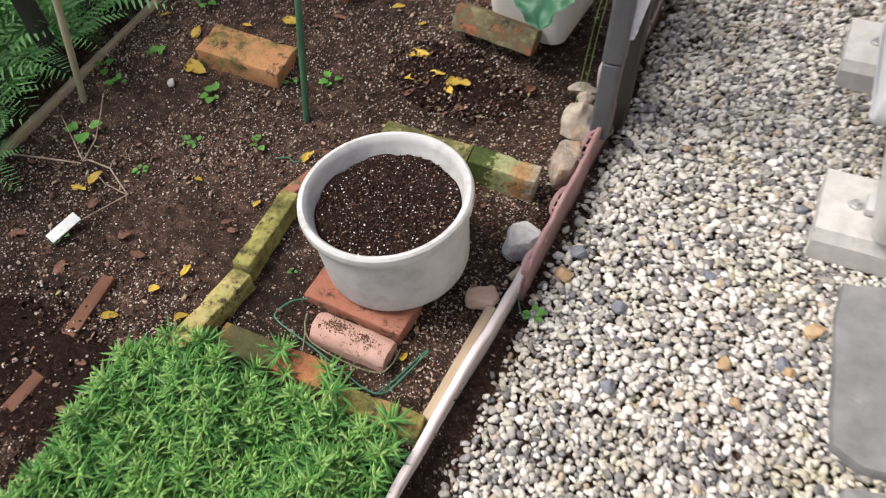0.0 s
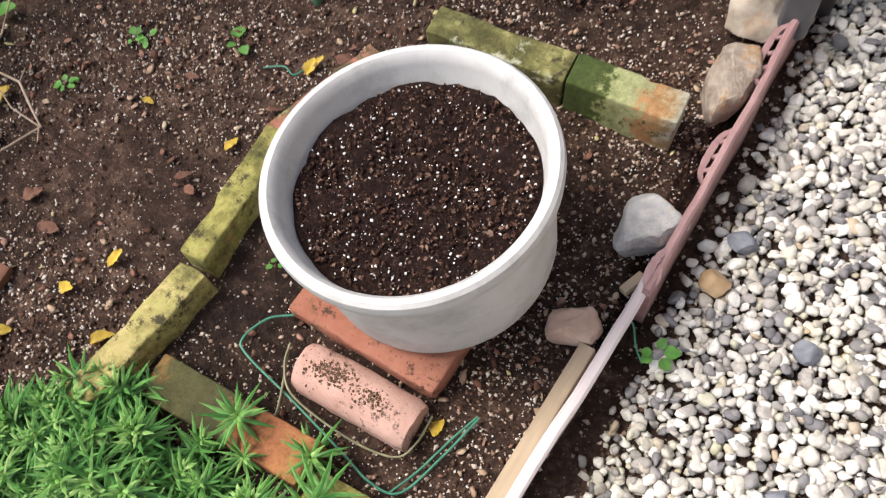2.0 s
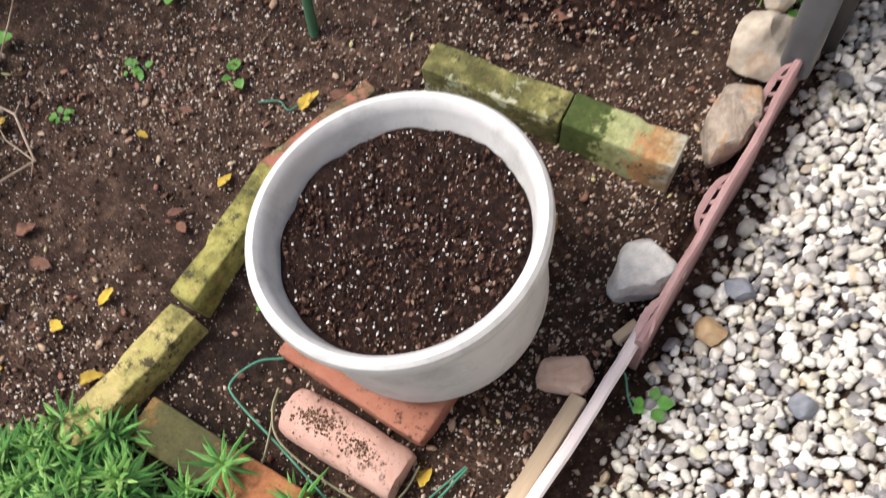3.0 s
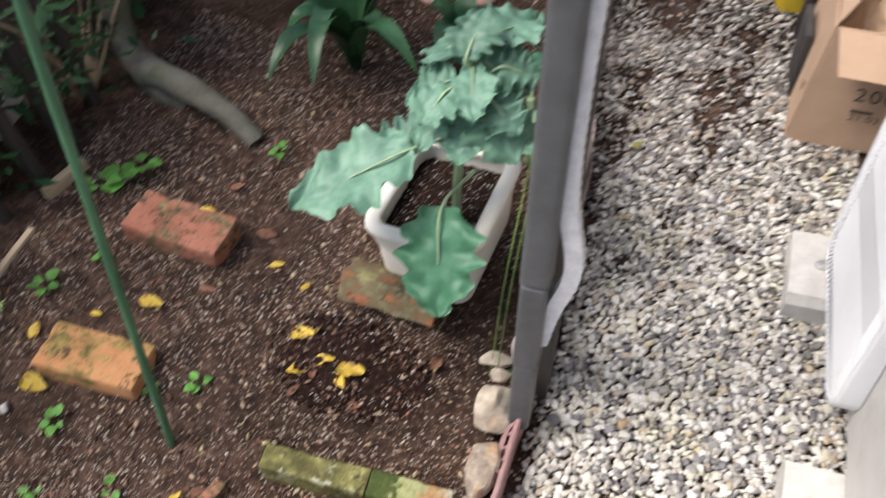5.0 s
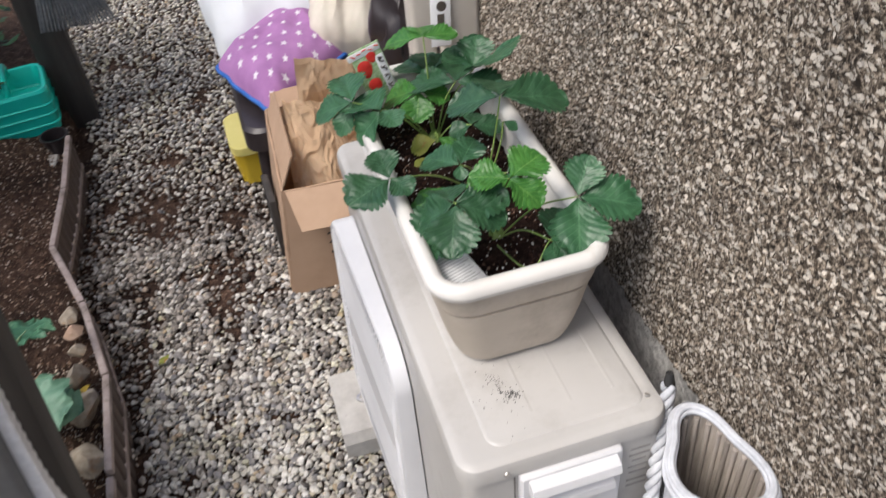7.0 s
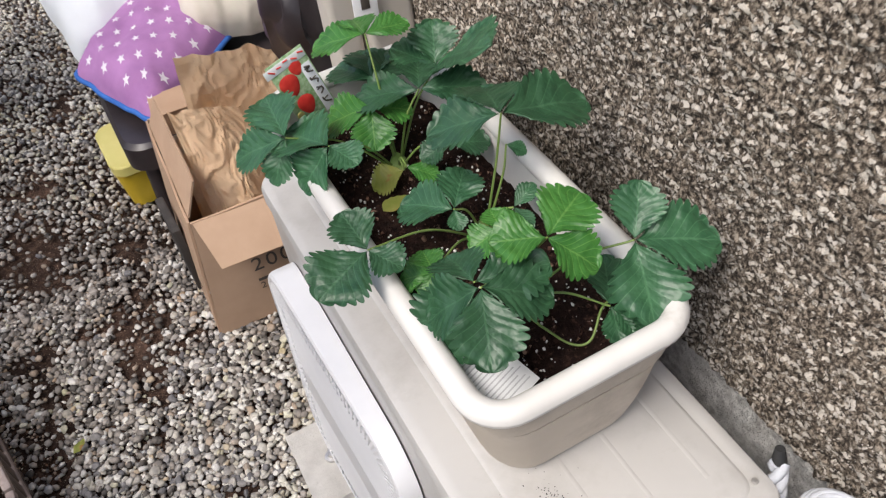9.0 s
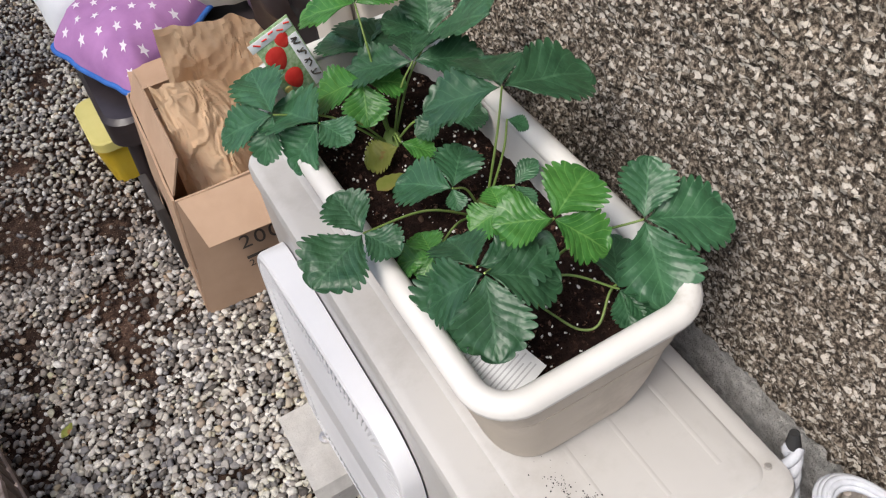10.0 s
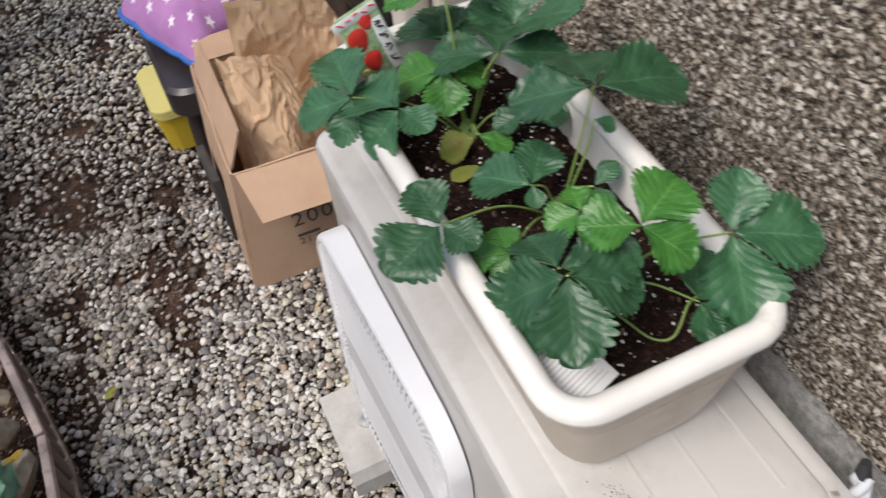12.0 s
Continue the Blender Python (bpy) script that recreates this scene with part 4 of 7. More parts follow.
# green plastic-coated wire, loops lying on the soil
wire = thing("garden_wire", "loose loops of green plastic-coated garden wire on soil", "wire")
lift = lambda pts, h: [(x, y, bed(x, y) + h) for x, y in pts]
part("loop", tube(curve_pts(lift([(-0.36, -0.13), (-0.385, -0.15), (-0.397, -0.185), (-0.38, -0.2), (-0.3, -0.219), (-0.22, -0.24), (-0.175, -0.252), (-0.14, -0.245), (-0.12, -0.19), (-0.105, -0.13)], 0.012)), 0.0016, 6), green_wire_m, wire)
part("loop", tube(curve_pts(lift([(-0.34, -0.163), (-0.33, -0.19), (-0.3, -0.215), (-0.22, -0.224), (-0.164, -0.216), (-0.15, -0.19), (-0.15, -0.155)], 0.02)), 0.0014, 6), pale_wire_m, wire, "bent dull wire")
part("loop", tube(curve_pts(lift([(-0.342, -0.165), (-0.325, -0.2), (-0.31, -0.235), (-0.3, -0.27), (-0.27, -0.295)], 0.016)), 0.0014, 6), pale_wire_m, wire, "bent dull wire")
part("loop", tube(curve_pts(lift([(-0.107, -0.128), (-0.12, -0.165), (-0.135, -0.215), (-0.15, -0.25)], 0.012)), 0.0014, 6), green_wire_m, wire)
solid("wire_scrap", tube(curve_pts(lift([(-0.60, 0.15), (-0.575, 0.165), (-0.555, 0.16), (-0.545, 0.18)], 0.006)), 0.0013, 6), green_wire_m, "short green wire scrap lying on the soil", "wire")
solid("wire_scrap", tube(curve_pts([(-0.012, 0.06, 0.03), (0.0, 0.055, 0.045), (0.012, 0.04, 0.02), (0.025, 0.03, 0.004)]), 0.0013, 6), green_wire_m, "short green wire scrap at the edging board", "wire")

# stakes
def leaning(name, foot, top, r0, r1, material, label, category):
    n = 14
    pts = [Vector(foot).lerp(Vector(top), i / n) for i in range(n + 1)]
    rad = [r0 + (r1 - r0) * i / n + (0.0006 if i % 3 == 0 else 0) for i in range(n + 1)]
    return solid(name, tube(pts, rad, 10), material, label, category)


leaning("garden_stake", (-0.599, 0.274, 0.06), (-0.542, 0.46, 1.3), 0.0075, 0.0075, green_stake_m, "green plastic-coated garden stake pushed into soil", "stake")
leaning("bamboo_stake", (-1.07, 0.1, 0.12), (-1.07, 0.31, 1.18), 0.008, 0.007, bamboo_m, "dry pale bamboo stake pushed into soil", "stake")

# twigs, label, wood chips
twig = thing("dry_twig", "dry bare branching twig lying on the soil", "twig")
for pts, r0, r1 in (
    (((-0.935, -0.058, 0.172), (-1.02, -0.085, 0.184), (-1.09, -0.108, 0.192), (-1.2, -0.135, 0.2)), 0.0024, 0.0018),
    (((-0.938, -0.05, 0.172), (-0.992, -0.012, 0.18), (-1.06, 0.034, 0.192)), 0.0017, 0.001),
    (((-0.935, -0.052, 0.172), (-0.952, 0.012, 0.176), (-0.984, 0.07, 0.184), (-1.016, 0.126, 0.194)), 0.0018, 0.001),
    (((-0.95, -0.04, 0.168), (-0.884, -0.036, 0.156), (-0.838, -0.062, 0.15), (-0.808, -0.078, 0.145)), 0.0022, 0.0017),
    (((-0.808, -0.076, 0.145), (-0.833, -0.121, 0.142), (-0.866, -0.2, 0.145)), 0.002, 0.0012),
    (((-0.809, -0.078, 0.144), (-0.869, -0.073, 0.15), (-0.905, -0.058, 0.153)), 0.0016, 0.0009),
    (((-0.884, -0.036, 0.156), (-0.89, -0.015, 0.16)), 0.0012, 0.0007),
    (((-0.812, -0.078, 0.145), (-0.798, -0.098, 0.142)), 0.0014, 0.0008),
):
    part("branch", tube(pts, [r0 + (r1 - r0) * k / (len(pts) - 1) for k in range(len(pts))], 6), twig_m, twig)

tag = solid("plant_tag", box((0.026, 0.07, 0.003), (0, 0, 0), 0.001), tag_m, "dirty white plastic plant tag lying on soil", "plant tag", pose(-0.866, -0.205, 0.152, 8, 10, -14))
for i, (x, y, l, a, s) in enumerate(((-0.716, -0.325, 0.14, 5, 0.014), (-0.7, -0.53, 0.1, -5, 0.012), (-0.75, -0.585, 0.07, 30, 0.01))):
    solid("wood_chip", rough_up(box((s * 2, l, 0.012), (0, 0, 0), 0.002), 0.003, 25, i), bark_wood_m, "reddish brown splintered wood chip on soil", "wood chip", pose(x, y, bed(x, y) + 0.004, 3, 8, a), "wood chips on the soil")
solid("foil_scrap", stone_mesh((0.012, 0.012, 0.01), 31), white_stone_m, "small crumpled pale grey scrap on soil", "scrap", pose(-0.925, 0.24, bed(-0.925, 0.24) + 0.004))


# dark tube post with webbing, and the timber post behind it
def post_with_webbing():
    post = thing("frame_post", "dark grey metal tube post with taped joint and pale webbing", "post", pose(0.008, 0.548, 0.05))
    top = Vector((0.066, 0.078, 1.25))
    lean = Matrix(((1, 0, top.x / top.z), (0, 1, top.y / top.z), (0, 0, 1))).to_4x4()

    def seg(name, z0, z1, w, d, r, material, at=(0, 0), label=""):
        bm = loft([[(x + at[0], y + at[1], z) for x, y in ring_loop(w * k, d * k, r * k, 4)] for z, k in ((z0, 0.9), (z0 + 0.003, 1), (z1 - 0.003, 1), (z1, 0.9))], True, True)
        bm.transform(lean)
        return part(name, bm, material, post, label)

    seg("foot_sleeve", 0.0, 0.2, 0.042, 0.042, 0.009, grey_tube_m)
    seg("lower_sleeve", 0.203, 0.42, 0.046, 0.045, 0.01, grey_tube_m)
    seg("upper_tube", 0.423, 1.75, 0.05, 0.046, 0.012, grey_tube_m)
    seg("tape", 0.985, 1.03, 0.0515, 0.0475, 0.0125, tape_m, label="pale yellow paper tape")
    strip = bmesh.new()
    n = 150
    loops = []
    for i in range(n + 1):
        z = 0.26 + 1.4 * i / n
        swing = 0.006 * math.sin(z * 6) - 0.02 * max(0, 0.42 - z) / 0.16
        out = 0.029 + swing + 0.02 * math.exp(-((z - 0.47) / 0.09) ** 2)
        rib = 0.0012 * (i % 2)
        loops.append([(out + 0.017 + rib, -0.006, z), (out + 0.017 + rib, 0.012 + rib, z), (out - 0.01, 0.016 + rib, z), (out - 0.01, -0.008, z)])
    strip = loft(loops, True, True)
    strip.transform(lean)
    part("webbing", strip, mesh_strip_m, post, "pale grey ribbed webbing strip")
    return post


post_with_webbing()
solid("timber_post", box((0.055, 0.055, 2.3), (0, 0, 1.1), 0.004), dark_wood_m, "dark weathered timber post behind the tube post", "post", pose(0.01, 0.66, -0.05, -3.5, 3, 0))
hook = tube(curve_pts([(-0.028, 0.66, 0.06), (-0.03, 0.655, 0.12), (-0.028, 0.66, 0.15), (-0.01, 0.69, 0.19), (0.0, 0.71, 0.21)]), 0.006, 8)
solid("bent_rod", hook, white_wood_m, "bent pale grey rod standing beside the post", "rod")
for i, (x0, y0, x1, y1) in enumerate(((-0.06, 0.62, -0.03, 0.82), (-0.075, 0.63, -0.045, 0.84))):
    solid("grass_stalk", tube(curve_pts([(x0, y0, 0.05), (x0 + 0.01, y0 + 0.08, 0.25), (x1, y1, 0.48)]), 0.0013, 6), stem_m, "long pale green grass stalk beside the planter", "stalk")

# ---- along the house: air conditioner, planter, box, seat, basket ----
AX0, AX1, AY0, AY1, AZ0, AZ1 = 0.586, 0.872, 0.386, 1.156, 0.095, 0.703


def rounded_plate(x0, x1, y0, y1, r, z_of, n=6):
    """A flat rounded rectangle in x, y as loops rising by (z, inset) pairs, closed on top."""
    loops = []
    for z, inset in z_of:
        w, d = x1 - x0 - 2 * inset, y1 - y0 - 2 * inset
        loops.append([((x0 + x1) / 2 + x, (y0 + y1) / 2 + y, z) for x, y in ring_loop(w, d, max(0.002, r - inset), n)])
    return loft(loops, True, True)


def flat_text(name, body, size, m, material, parent):
    cu = bpy.data.curves.new(name, "FONT")
    cu.body, cu.size, cu.extrude = body, size, 0.0002
    tmp = bpy.data.objects.new(name, cu)
    scene.collection.objects.link(tmp)
    me = bpy.data.meshes.new_from_object(tmp.evaluated_get(bpy.context.evaluated_depsgraph_get()))
    bpy.data.objects.remove(tmp)
    me.materials.clear()
    me.materials.append(material)
    ob = new(name, me)
    ob.parent = parent
    ob.matrix_basis = m
    return ob


def air_conditioner():
    ac = thing("air_conditioner", "beige outdoor air conditioner unit on concrete blocks beside the wall", "air conditioner")
    body = rounded_plate(AX0 + 0.004, AX1 - 0.004, AY0 + 0.004, AY1 - 0.004, 0.022, [(AZ0, 0.004), (AZ0 + 0.004, 0), (0.676, 0), (0.678, 0.002)])
    part("body", body, ac_m, ac)
    # lid with a raised border, a sunk field and shallow grooves
    lid = rounded_plate(AX0, AX1, AY0, AY1, 0.03, [(0.672, 0.001), (0.673, 0), (0.693, 0), (0.7, 0.003), (0.703, 0.009), (0.7035, 0.016)], 8)
    lid_o = part("lid", lid, ac_m, ac)
    field = rounded_plate(AX0 + 0.047, AX1 - 0.022, AY0 + 0.026, AY1 - 0.026, 0.02, [(0.7025, 0), (0.7045, 0.002), (0.7058, 0.006)])
    part("raised_field", field, ac_m, lid_o)
    for x, y1 in ((0.703, 0.95), (0.757, 0.95), (0.817, 0.56)):
        part("ridge", loft([[(x + u, y, 0.7054 + h) for u, h in ((-0.004, 0), (-0.0018, 0.0007), (0.0018, 0.0007), (0.004, 0))] for y in (0.448, 0.452, y1 - 0.004, y1)], True, True), ac_m, lid_o)
    for x, y in ((0.852, 0.422), (0.85, 1.12)):
        part("screw", lathe([(0, 0.0025), (0.003, 0.002), (0.0038, 0)], 12), screw_m, lid_o).matrix_basis = pose(x, y, 0.7058)
    part("screw", lathe([(0, 0.0025), (0.003, 0.002), (0.0038, 0)], 12), screw_m, ac).matrix_basis = pose(0.646, AY0 - 0.0005, 0.684, 90)
    # service cover on the near end
    cov = part("service_cover", rounded_plate(0.662, 0.802, -0.672, -0.2, 0.006, [(0, 0), (0.008, 0.0), (0.012, 0.003)]), white_panel_m, ac, "white plastic service cover")
    cov.matrix_basis = Matrix.Translation((0, AY0 + 0.004, 0)) @ Matrix(((1, 0, 0, 0), (0, 0, -1, 0), (0, -1, 0, 0), (0, 0, 0, 1)))
    lip = part("grip", loft([[(x, y, z) for y, z in ((0, 0.018), (-0.014, 0.012), (-0.018, 0.0), (-0.014, -0.004), (0, -0.006))] for x in (0.672, 0.678, 0.786, 0.792)], True, True), white_panel_m, cov, "moulded white grip")
    lip.matrix_basis = cov.matrix_basis.inverted() @ Matrix.Translation((0, AY0 - 0.008, 0.648))
    lip2 = part("grip", loft([[(x, y, z) for y, z in ((0, 0.012), (-0.01, 0.006), (-0.012, -0.004), (0, -0.008))] for x in (0.676, 0.682, 0.782, 0.788)], True, True), white_panel_m, cov, "moulded white grip")
    lip2.matrix_basis = cov.matrix_basis.inverted() @ Matrix.Translation((0, AY0 - 0.008, 0.612))
    part("seam", box((0.002, 0.002, 0.55), (0.657, AY0 + 0.003, 0.39), 0), ac_dark_m, ac)
    for i, (w, z) in enumerate(((0.028, 0.645), (0.03, 0.632), (0.02, 0.62), (0.03, 0.606), (0.026, 0.593), (0.03, 0.575), (0.03, 0.563))):
        part("print_line", box((w, 0.0006, 0.004), (0.832, AY0 + 0.0035, z), 0), grey_print_m, ac)
    for x, z, r in ((0.607, 0.628, 0.0095), (0.607, 0.578, 0.006)):
        part("plug", lathe([(0, 0.002), (r * 0.8, 0.002), (r, 0)], 16), grey_print_m, ac).matrix_basis = pose(x, AY0 + 0.004, z, 90)
    # fan cover on the front: a deep frame with louvres set back inside it
    fy0, fy1, fz0, fz1 = 0.665, 1.105, 0.115, 0.605
    cy, cz, fw, fh = (fy0 + fy1) / 2, (fz0 + fz1) / 2, fy1 - fy0, fz1 - fz0

    def tilt(y, z, low=0.42):
        """The cover stands out further at its far and lower sides."""
        return 0.68 + 0.42 * (y - fy0) / fw + low * (fz1 - z) / fh

    def frame_loop(x, inset):
        return [(AX0 + (x - AX0) * tilt(cy + p, cz + q, 0.42), cy + p, cz + q) for p, q in ring_loop(fw - 2 * inset, fh - 2 * inset, 0.075 - inset * 0.6, 10)]

    steps = ((0.002, 0.0), (-0.028, 0.0), (-0.033, 0.0015), (-0.036, 0.005), (-0.036, 0.010), (-0.033, 0.013), (-0.008, 0.016))
    fan = part("fan_cover", loft([frame_loop(AX0 + x, i) for x, i in steps[:6]]), white_panel_m, ac, "white plastic fan cover frame")
    # inner wall of the white frame, coloured dark to hold its shade
    part("recess", loft([frame_loop(AX0 + x, i) for x, i in ((-0.0305, 0.0135), (-0.008, 0.017))]), dark_m, fan, "inner rim wall darkened for shade")
    # dark sheet in place of the shade behind the slots
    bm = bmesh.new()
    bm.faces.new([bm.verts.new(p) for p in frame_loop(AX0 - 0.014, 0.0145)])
    part("slot_backing", bm, dark_m, fan, "dark sheet standing for shade behind the slots", smooth=False)

    # sloping louvres, ending short of the frame; a plain plate in the middle
    def louvre(z0, z1, gap):
        zm = (z0 + z1) / 2
        dz = max(0.0, abs(zm - cz) - (fh / 2 - 0.07))
        trim = 0.07 - math.sqrt(max(0.0, 0.07 ** 2 - dz ** 2))
        ya, yb = fy0 + 0.014 + trim * 0.8, fy1 - 0.0145 - gap - trim * 0.9
        rows = []
        for k in range(9):
            y = ya + (yb - ya) * k / 8
            d = 0.036 * tilt(y, zm) - 0.005
            rows.append([(AX0 - d - 0.004, y, z0), (AX0 - d - 0.005, y, z0 + 0.0016), (AX0 - d - 0.001, y, z1), (AX0 - d + 0.002, y, z1 - 0.002)])
        return loft(rows, True, True)

    n = 32
    pitch = (fh - 0.04) / n
    for i in range(n):
        z = fz0 + 0.018 + pitch * i
        if z < fz0 + 0.045 or abs(z + pitch / 2 - cz) < 0.045:
            continue
        part("louvre", louvre(z, z + pitch - 0.001, 0.036), white_panel_m, fan, smooth=False)
    outer, inner = frame_loop(AX0 - 0.0355, 0.0115), frame_loop(AX0 - 0.036, 0.046)
    low_o, low_i = frame_loop(AX0 - 0.022, 0.0145), frame_loop(AX0 - 0.022, 0.046)
    m_pts = len(outer)
    for i in range(m_pts):
        j = (i + 1) % m_pts
        span = (Vector(outer[j]) - Vector(outer[i])).length
        count = max(1, round(span / 0.013))
        for k in range(count):
            f = (k + 0.5) / count
            a, b, c, d = [Vector(q[i]).lerp(Vector(q[j]), f) for q in (outer, inner, low_i, low_o)]
            along = (Vector(outer[j]) - Vector(outer[i])).normalized() * 0.0019
            part("rib", loft([[p - along for p in (a, b, c, d)], [p + along for p in (a, b, c, d)]], True, True), white_panel_m, fan, smooth=False)
    part("plate", louvre(cz - 0.047, cz + 0.047, 0.036), white_panel_m, fan, "plain white middle plate")
    for y in (0.5, 1.07):
        part("foot", box((0.3, 0.05, 0.018), (0.725, y, 0.0875), 0.003), ac_m, ac)
    return ac


air_conditioner()
dirt = thing("dirt_specks", "dark crumbs of dirt on the air conditioner lid", "dirt", kind="stuff")


def smear():
    """A curved trail of dirt and a few loose crumbs."""
    k = random.random()
    if k < 0.2:
        return random.gauss(0.68, 0.02), random.gauss(0.49, 0.03)
    return 0.668 + 0.03 * k + random.gauss(0, 0.004), 0.525 - 0.06 * k + 0.012 * math.sin(k * 9) + random.gauss(0, 0.003)


part("crumb_layer", specks(230, smear, 0.7062, 0.0003, 0.0013, 12), dark_m, dirt)


def block_mesh(seed):
    """A concrete foot block with a notch at each end."""
    bm = bmesh.new()
    prof = [(-0.1, 0), (-0.1, 0.05), (-0.088, 0.076), (0.088, 0.076), (0.1, 0.05), (0.1, 0), (0.04, 0), (0.034, 0.022), (-0.034, 0.022), (-0.04, 0)]
    loops = [[(x, y, z) for y, z in prof] for x in (-0.2, -0.197, 0.197, 0.2)]
    bm = loft(loops, True, True)
    return rough_up(bm, 0.002, 30, seed)


for i, (x, y) in enumerate(((0.672, 1.068), (0.694, 0.5))):
    blk = solid("concrete_block", block_mesh(i), light_concrete_m, "pale concrete foot block under the air conditioner", "concrete block", pose(x, y, 0.0, 0, 0, 0), "blocks under the air conditioner", smooth=False)
    bolt = part("bolt", lathe([(0, 0.012), (0.007, 0.012), (0.008, 0.004), (0.014, 0.003), (0.015, 0)], 16), screw_m, blk, "rusty steel bolt")
    bolt.matrix_basis = pose(-0.135, 0.0, 0.077)


# grey flagstones at the foot of the wall
FLAGS = (((0.57, 0.335), (0.575, 0.2), (0.585, 0.13), (0.603, -0.03), (0.66, -0.055), (0.78, -0.04), (0.87, 0.1), (0.86, 0.3), (0.7, 0.36)),
         ((0.63, -0.1), (0.66, -0.3), (0.86, -0.34), (0.9, -0.12), (0.76, -0.07)))
for i, ring in enumerate(FLAGS):
    cx, cy = sum(p[0] for p in ring) / len(ring), sum(p[1] for p in ring) / len(ring)
    finer = []
    for a, b in zip(ring, ring[1:] + ring[:1]):
        for k in range(5):
            q = k / 5
            finer.append((a[0] + (b[0] - a[0]) * q - cx + 0.006 * noise.noise(Vector((a[0] * 9 + q * 3, i, 0))), a[1] + (b[1] - a[1]) * q - cy + 0.006 * noise.noise(Vector((a[1] * 9 + q * 3, i, 5)))))
    bm = loft([[(px * q, py * q, z) for px, py in finer] for z, q in ((-0.02, 1), (0.024, 1), (0.03, 0.985), (0.032, 0.93), (0.033, 0.6), (0.033, 0.25))], True, True)
    solid("flagstone", rough_up(bm, 0.003, 14, i), slate_m, "flat grey natural flagstone lying in the gravel", "flagstone", pose(cx, cy, 0.0, 0, -1.5, 0), "flagstones in the gravel")


# long planter with strawberries on the lid
PX0, PX1, PY0, PY1, PZ = 0.605, 0.846, 0.506, 1.078, 0.706


def trough(name, label, length, width, height, wall_m, m, soil_z, base=0.74, taper_l=0.9, bulge=0.8, shell_m=None, roll=0.0125):
    pl = thing(name, label, "planter", m)
    def ring(z, w, d, r):
        return [(x, y, z) for x, y in ring_loop(w, d, r, 7)]
    w0, d0 = width * base, length * taper_l
    loops = [ring(0.0, w0 - 0.01, d0 - 0.01, 0.03), ring(0.004, w0, d0, 0.034)]
    for k in (0.06, 0.14, 0.25, 0.38, 0.52, 0.65):
        f = (k / 0.65) ** bulge
        loops.append(ring(height * k, w0 + (width - 0.03 - w0) * f, d0 + (length - 0.03 - d0) * f, 0.036 + 0.012 * f))
    wn_, dn = width - 0.03, length - 0.03
    loops += [ring(height * 0.656, wn_ - 0.008, dn - 0.008, 0.046), ring(height * 0.676, wn_ - 0.008, dn - 0.008, 0.046), ring(height * 0.684, wn_ + 0.004, dn + 0.004, 0.046), ring(height - 0.022, width - 0.018, length - 0.018, 0.038)]
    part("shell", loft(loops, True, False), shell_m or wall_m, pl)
    # rolled rim
    rim = []
    for a in [2 * math.pi * k / 16 for k in range(17)]:
        off = roll * math.cos(a)
        rim.append(ring(height - 0.012 + 0.0125 * math.sin(a), width - 2 * roll + 2 * off, length - 2 * roll + 2 * off, 0.036 + off))
    part("rim", loft(rim), wall_m, pl, crease=0)
    inner = [ring(height - 0.012, width - 0.046, length - 0.046, 0.03), ring(height * 0.5, width - 0.066, length - 0.06, 0.03)]
    part("inner_wall", loft(inner), wall_m, pl)
    bm = bmesh.new()
    nx, ny = 26, 60
    sw, sl = width - 0.056, length - 0.062
    def pull(a, b):
        return abs(2 * a - 1) ** 5 * abs(2 * b - 1) ** 10
    g = [[bm.verts.new((sw * (i / nx - 0.5) * (1 - 0.2 * pull(i / nx, j / ny)), sl * (j / ny - 0.5) * (1 - 0.035 * pull(i / nx, j / ny)), soil_z + 0.006 * noise.noise(Vector((i * 0.3, j * 0.3, 2))) + 0.005 * noise.noise(Vector((i * 0.9, j * 0.9, 5))))) for i in range(nx + 1)] for j in range(ny + 1)]
    for j in range(ny):
        for i in range(nx):
            bm.faces.new((g[j][i], g[j][i + 1], g[j + 1][i + 1], g[j + 1][i]))
    part("compost", bm, compost_m, pl, "dark moist compost")
    part("perlite", specks(420, lambda: (random.uniform(-sw / 2.2, sw / 2.2), random.uniform(-sl / 2.1, sl / 2.1)), soil_z + 0.005, 0.0007, 0.0024, 21), perlite_m, pl, "white perlite grains", kind="stuff")
    part("crumb_layer", specks(800, lambda: (random.uniform(-sw / 2.2, sw / 2.2), random.uniform(-sl / 2.1, sl / 2.1)), soil_z + 0.004, 0.001, 0.0045, 22), dark_bits_m, pl, "brown bark crumbs", kind="stuff")
    return pl


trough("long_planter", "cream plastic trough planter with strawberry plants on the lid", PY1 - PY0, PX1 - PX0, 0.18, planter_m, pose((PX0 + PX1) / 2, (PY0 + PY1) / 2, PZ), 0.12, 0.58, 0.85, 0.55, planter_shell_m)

label_o = solid("plant_label", box((0.055, 0.0012, 0.076), (0, 0, 0), 0.0004), paper_white_m, "white printed label sheet stuck into the compost", "label", pose(0.655, 0.58, 0.853, -74, 0, 20))
pale_print_m = surface("faint_print", (0.5, 0.5, 0.52), (0.6, 0.6, 0.62), 80, 0.7, 100, 0)
for i in range(16):
    part("text_line", box((0.048 - 0.007 * (i * 5 % 3), 0.0004, 0.0013), (-0.002 * (i % 2), -0.0009, 0.033 - 0.0042 * i), 0), pale_print_m, label_o)

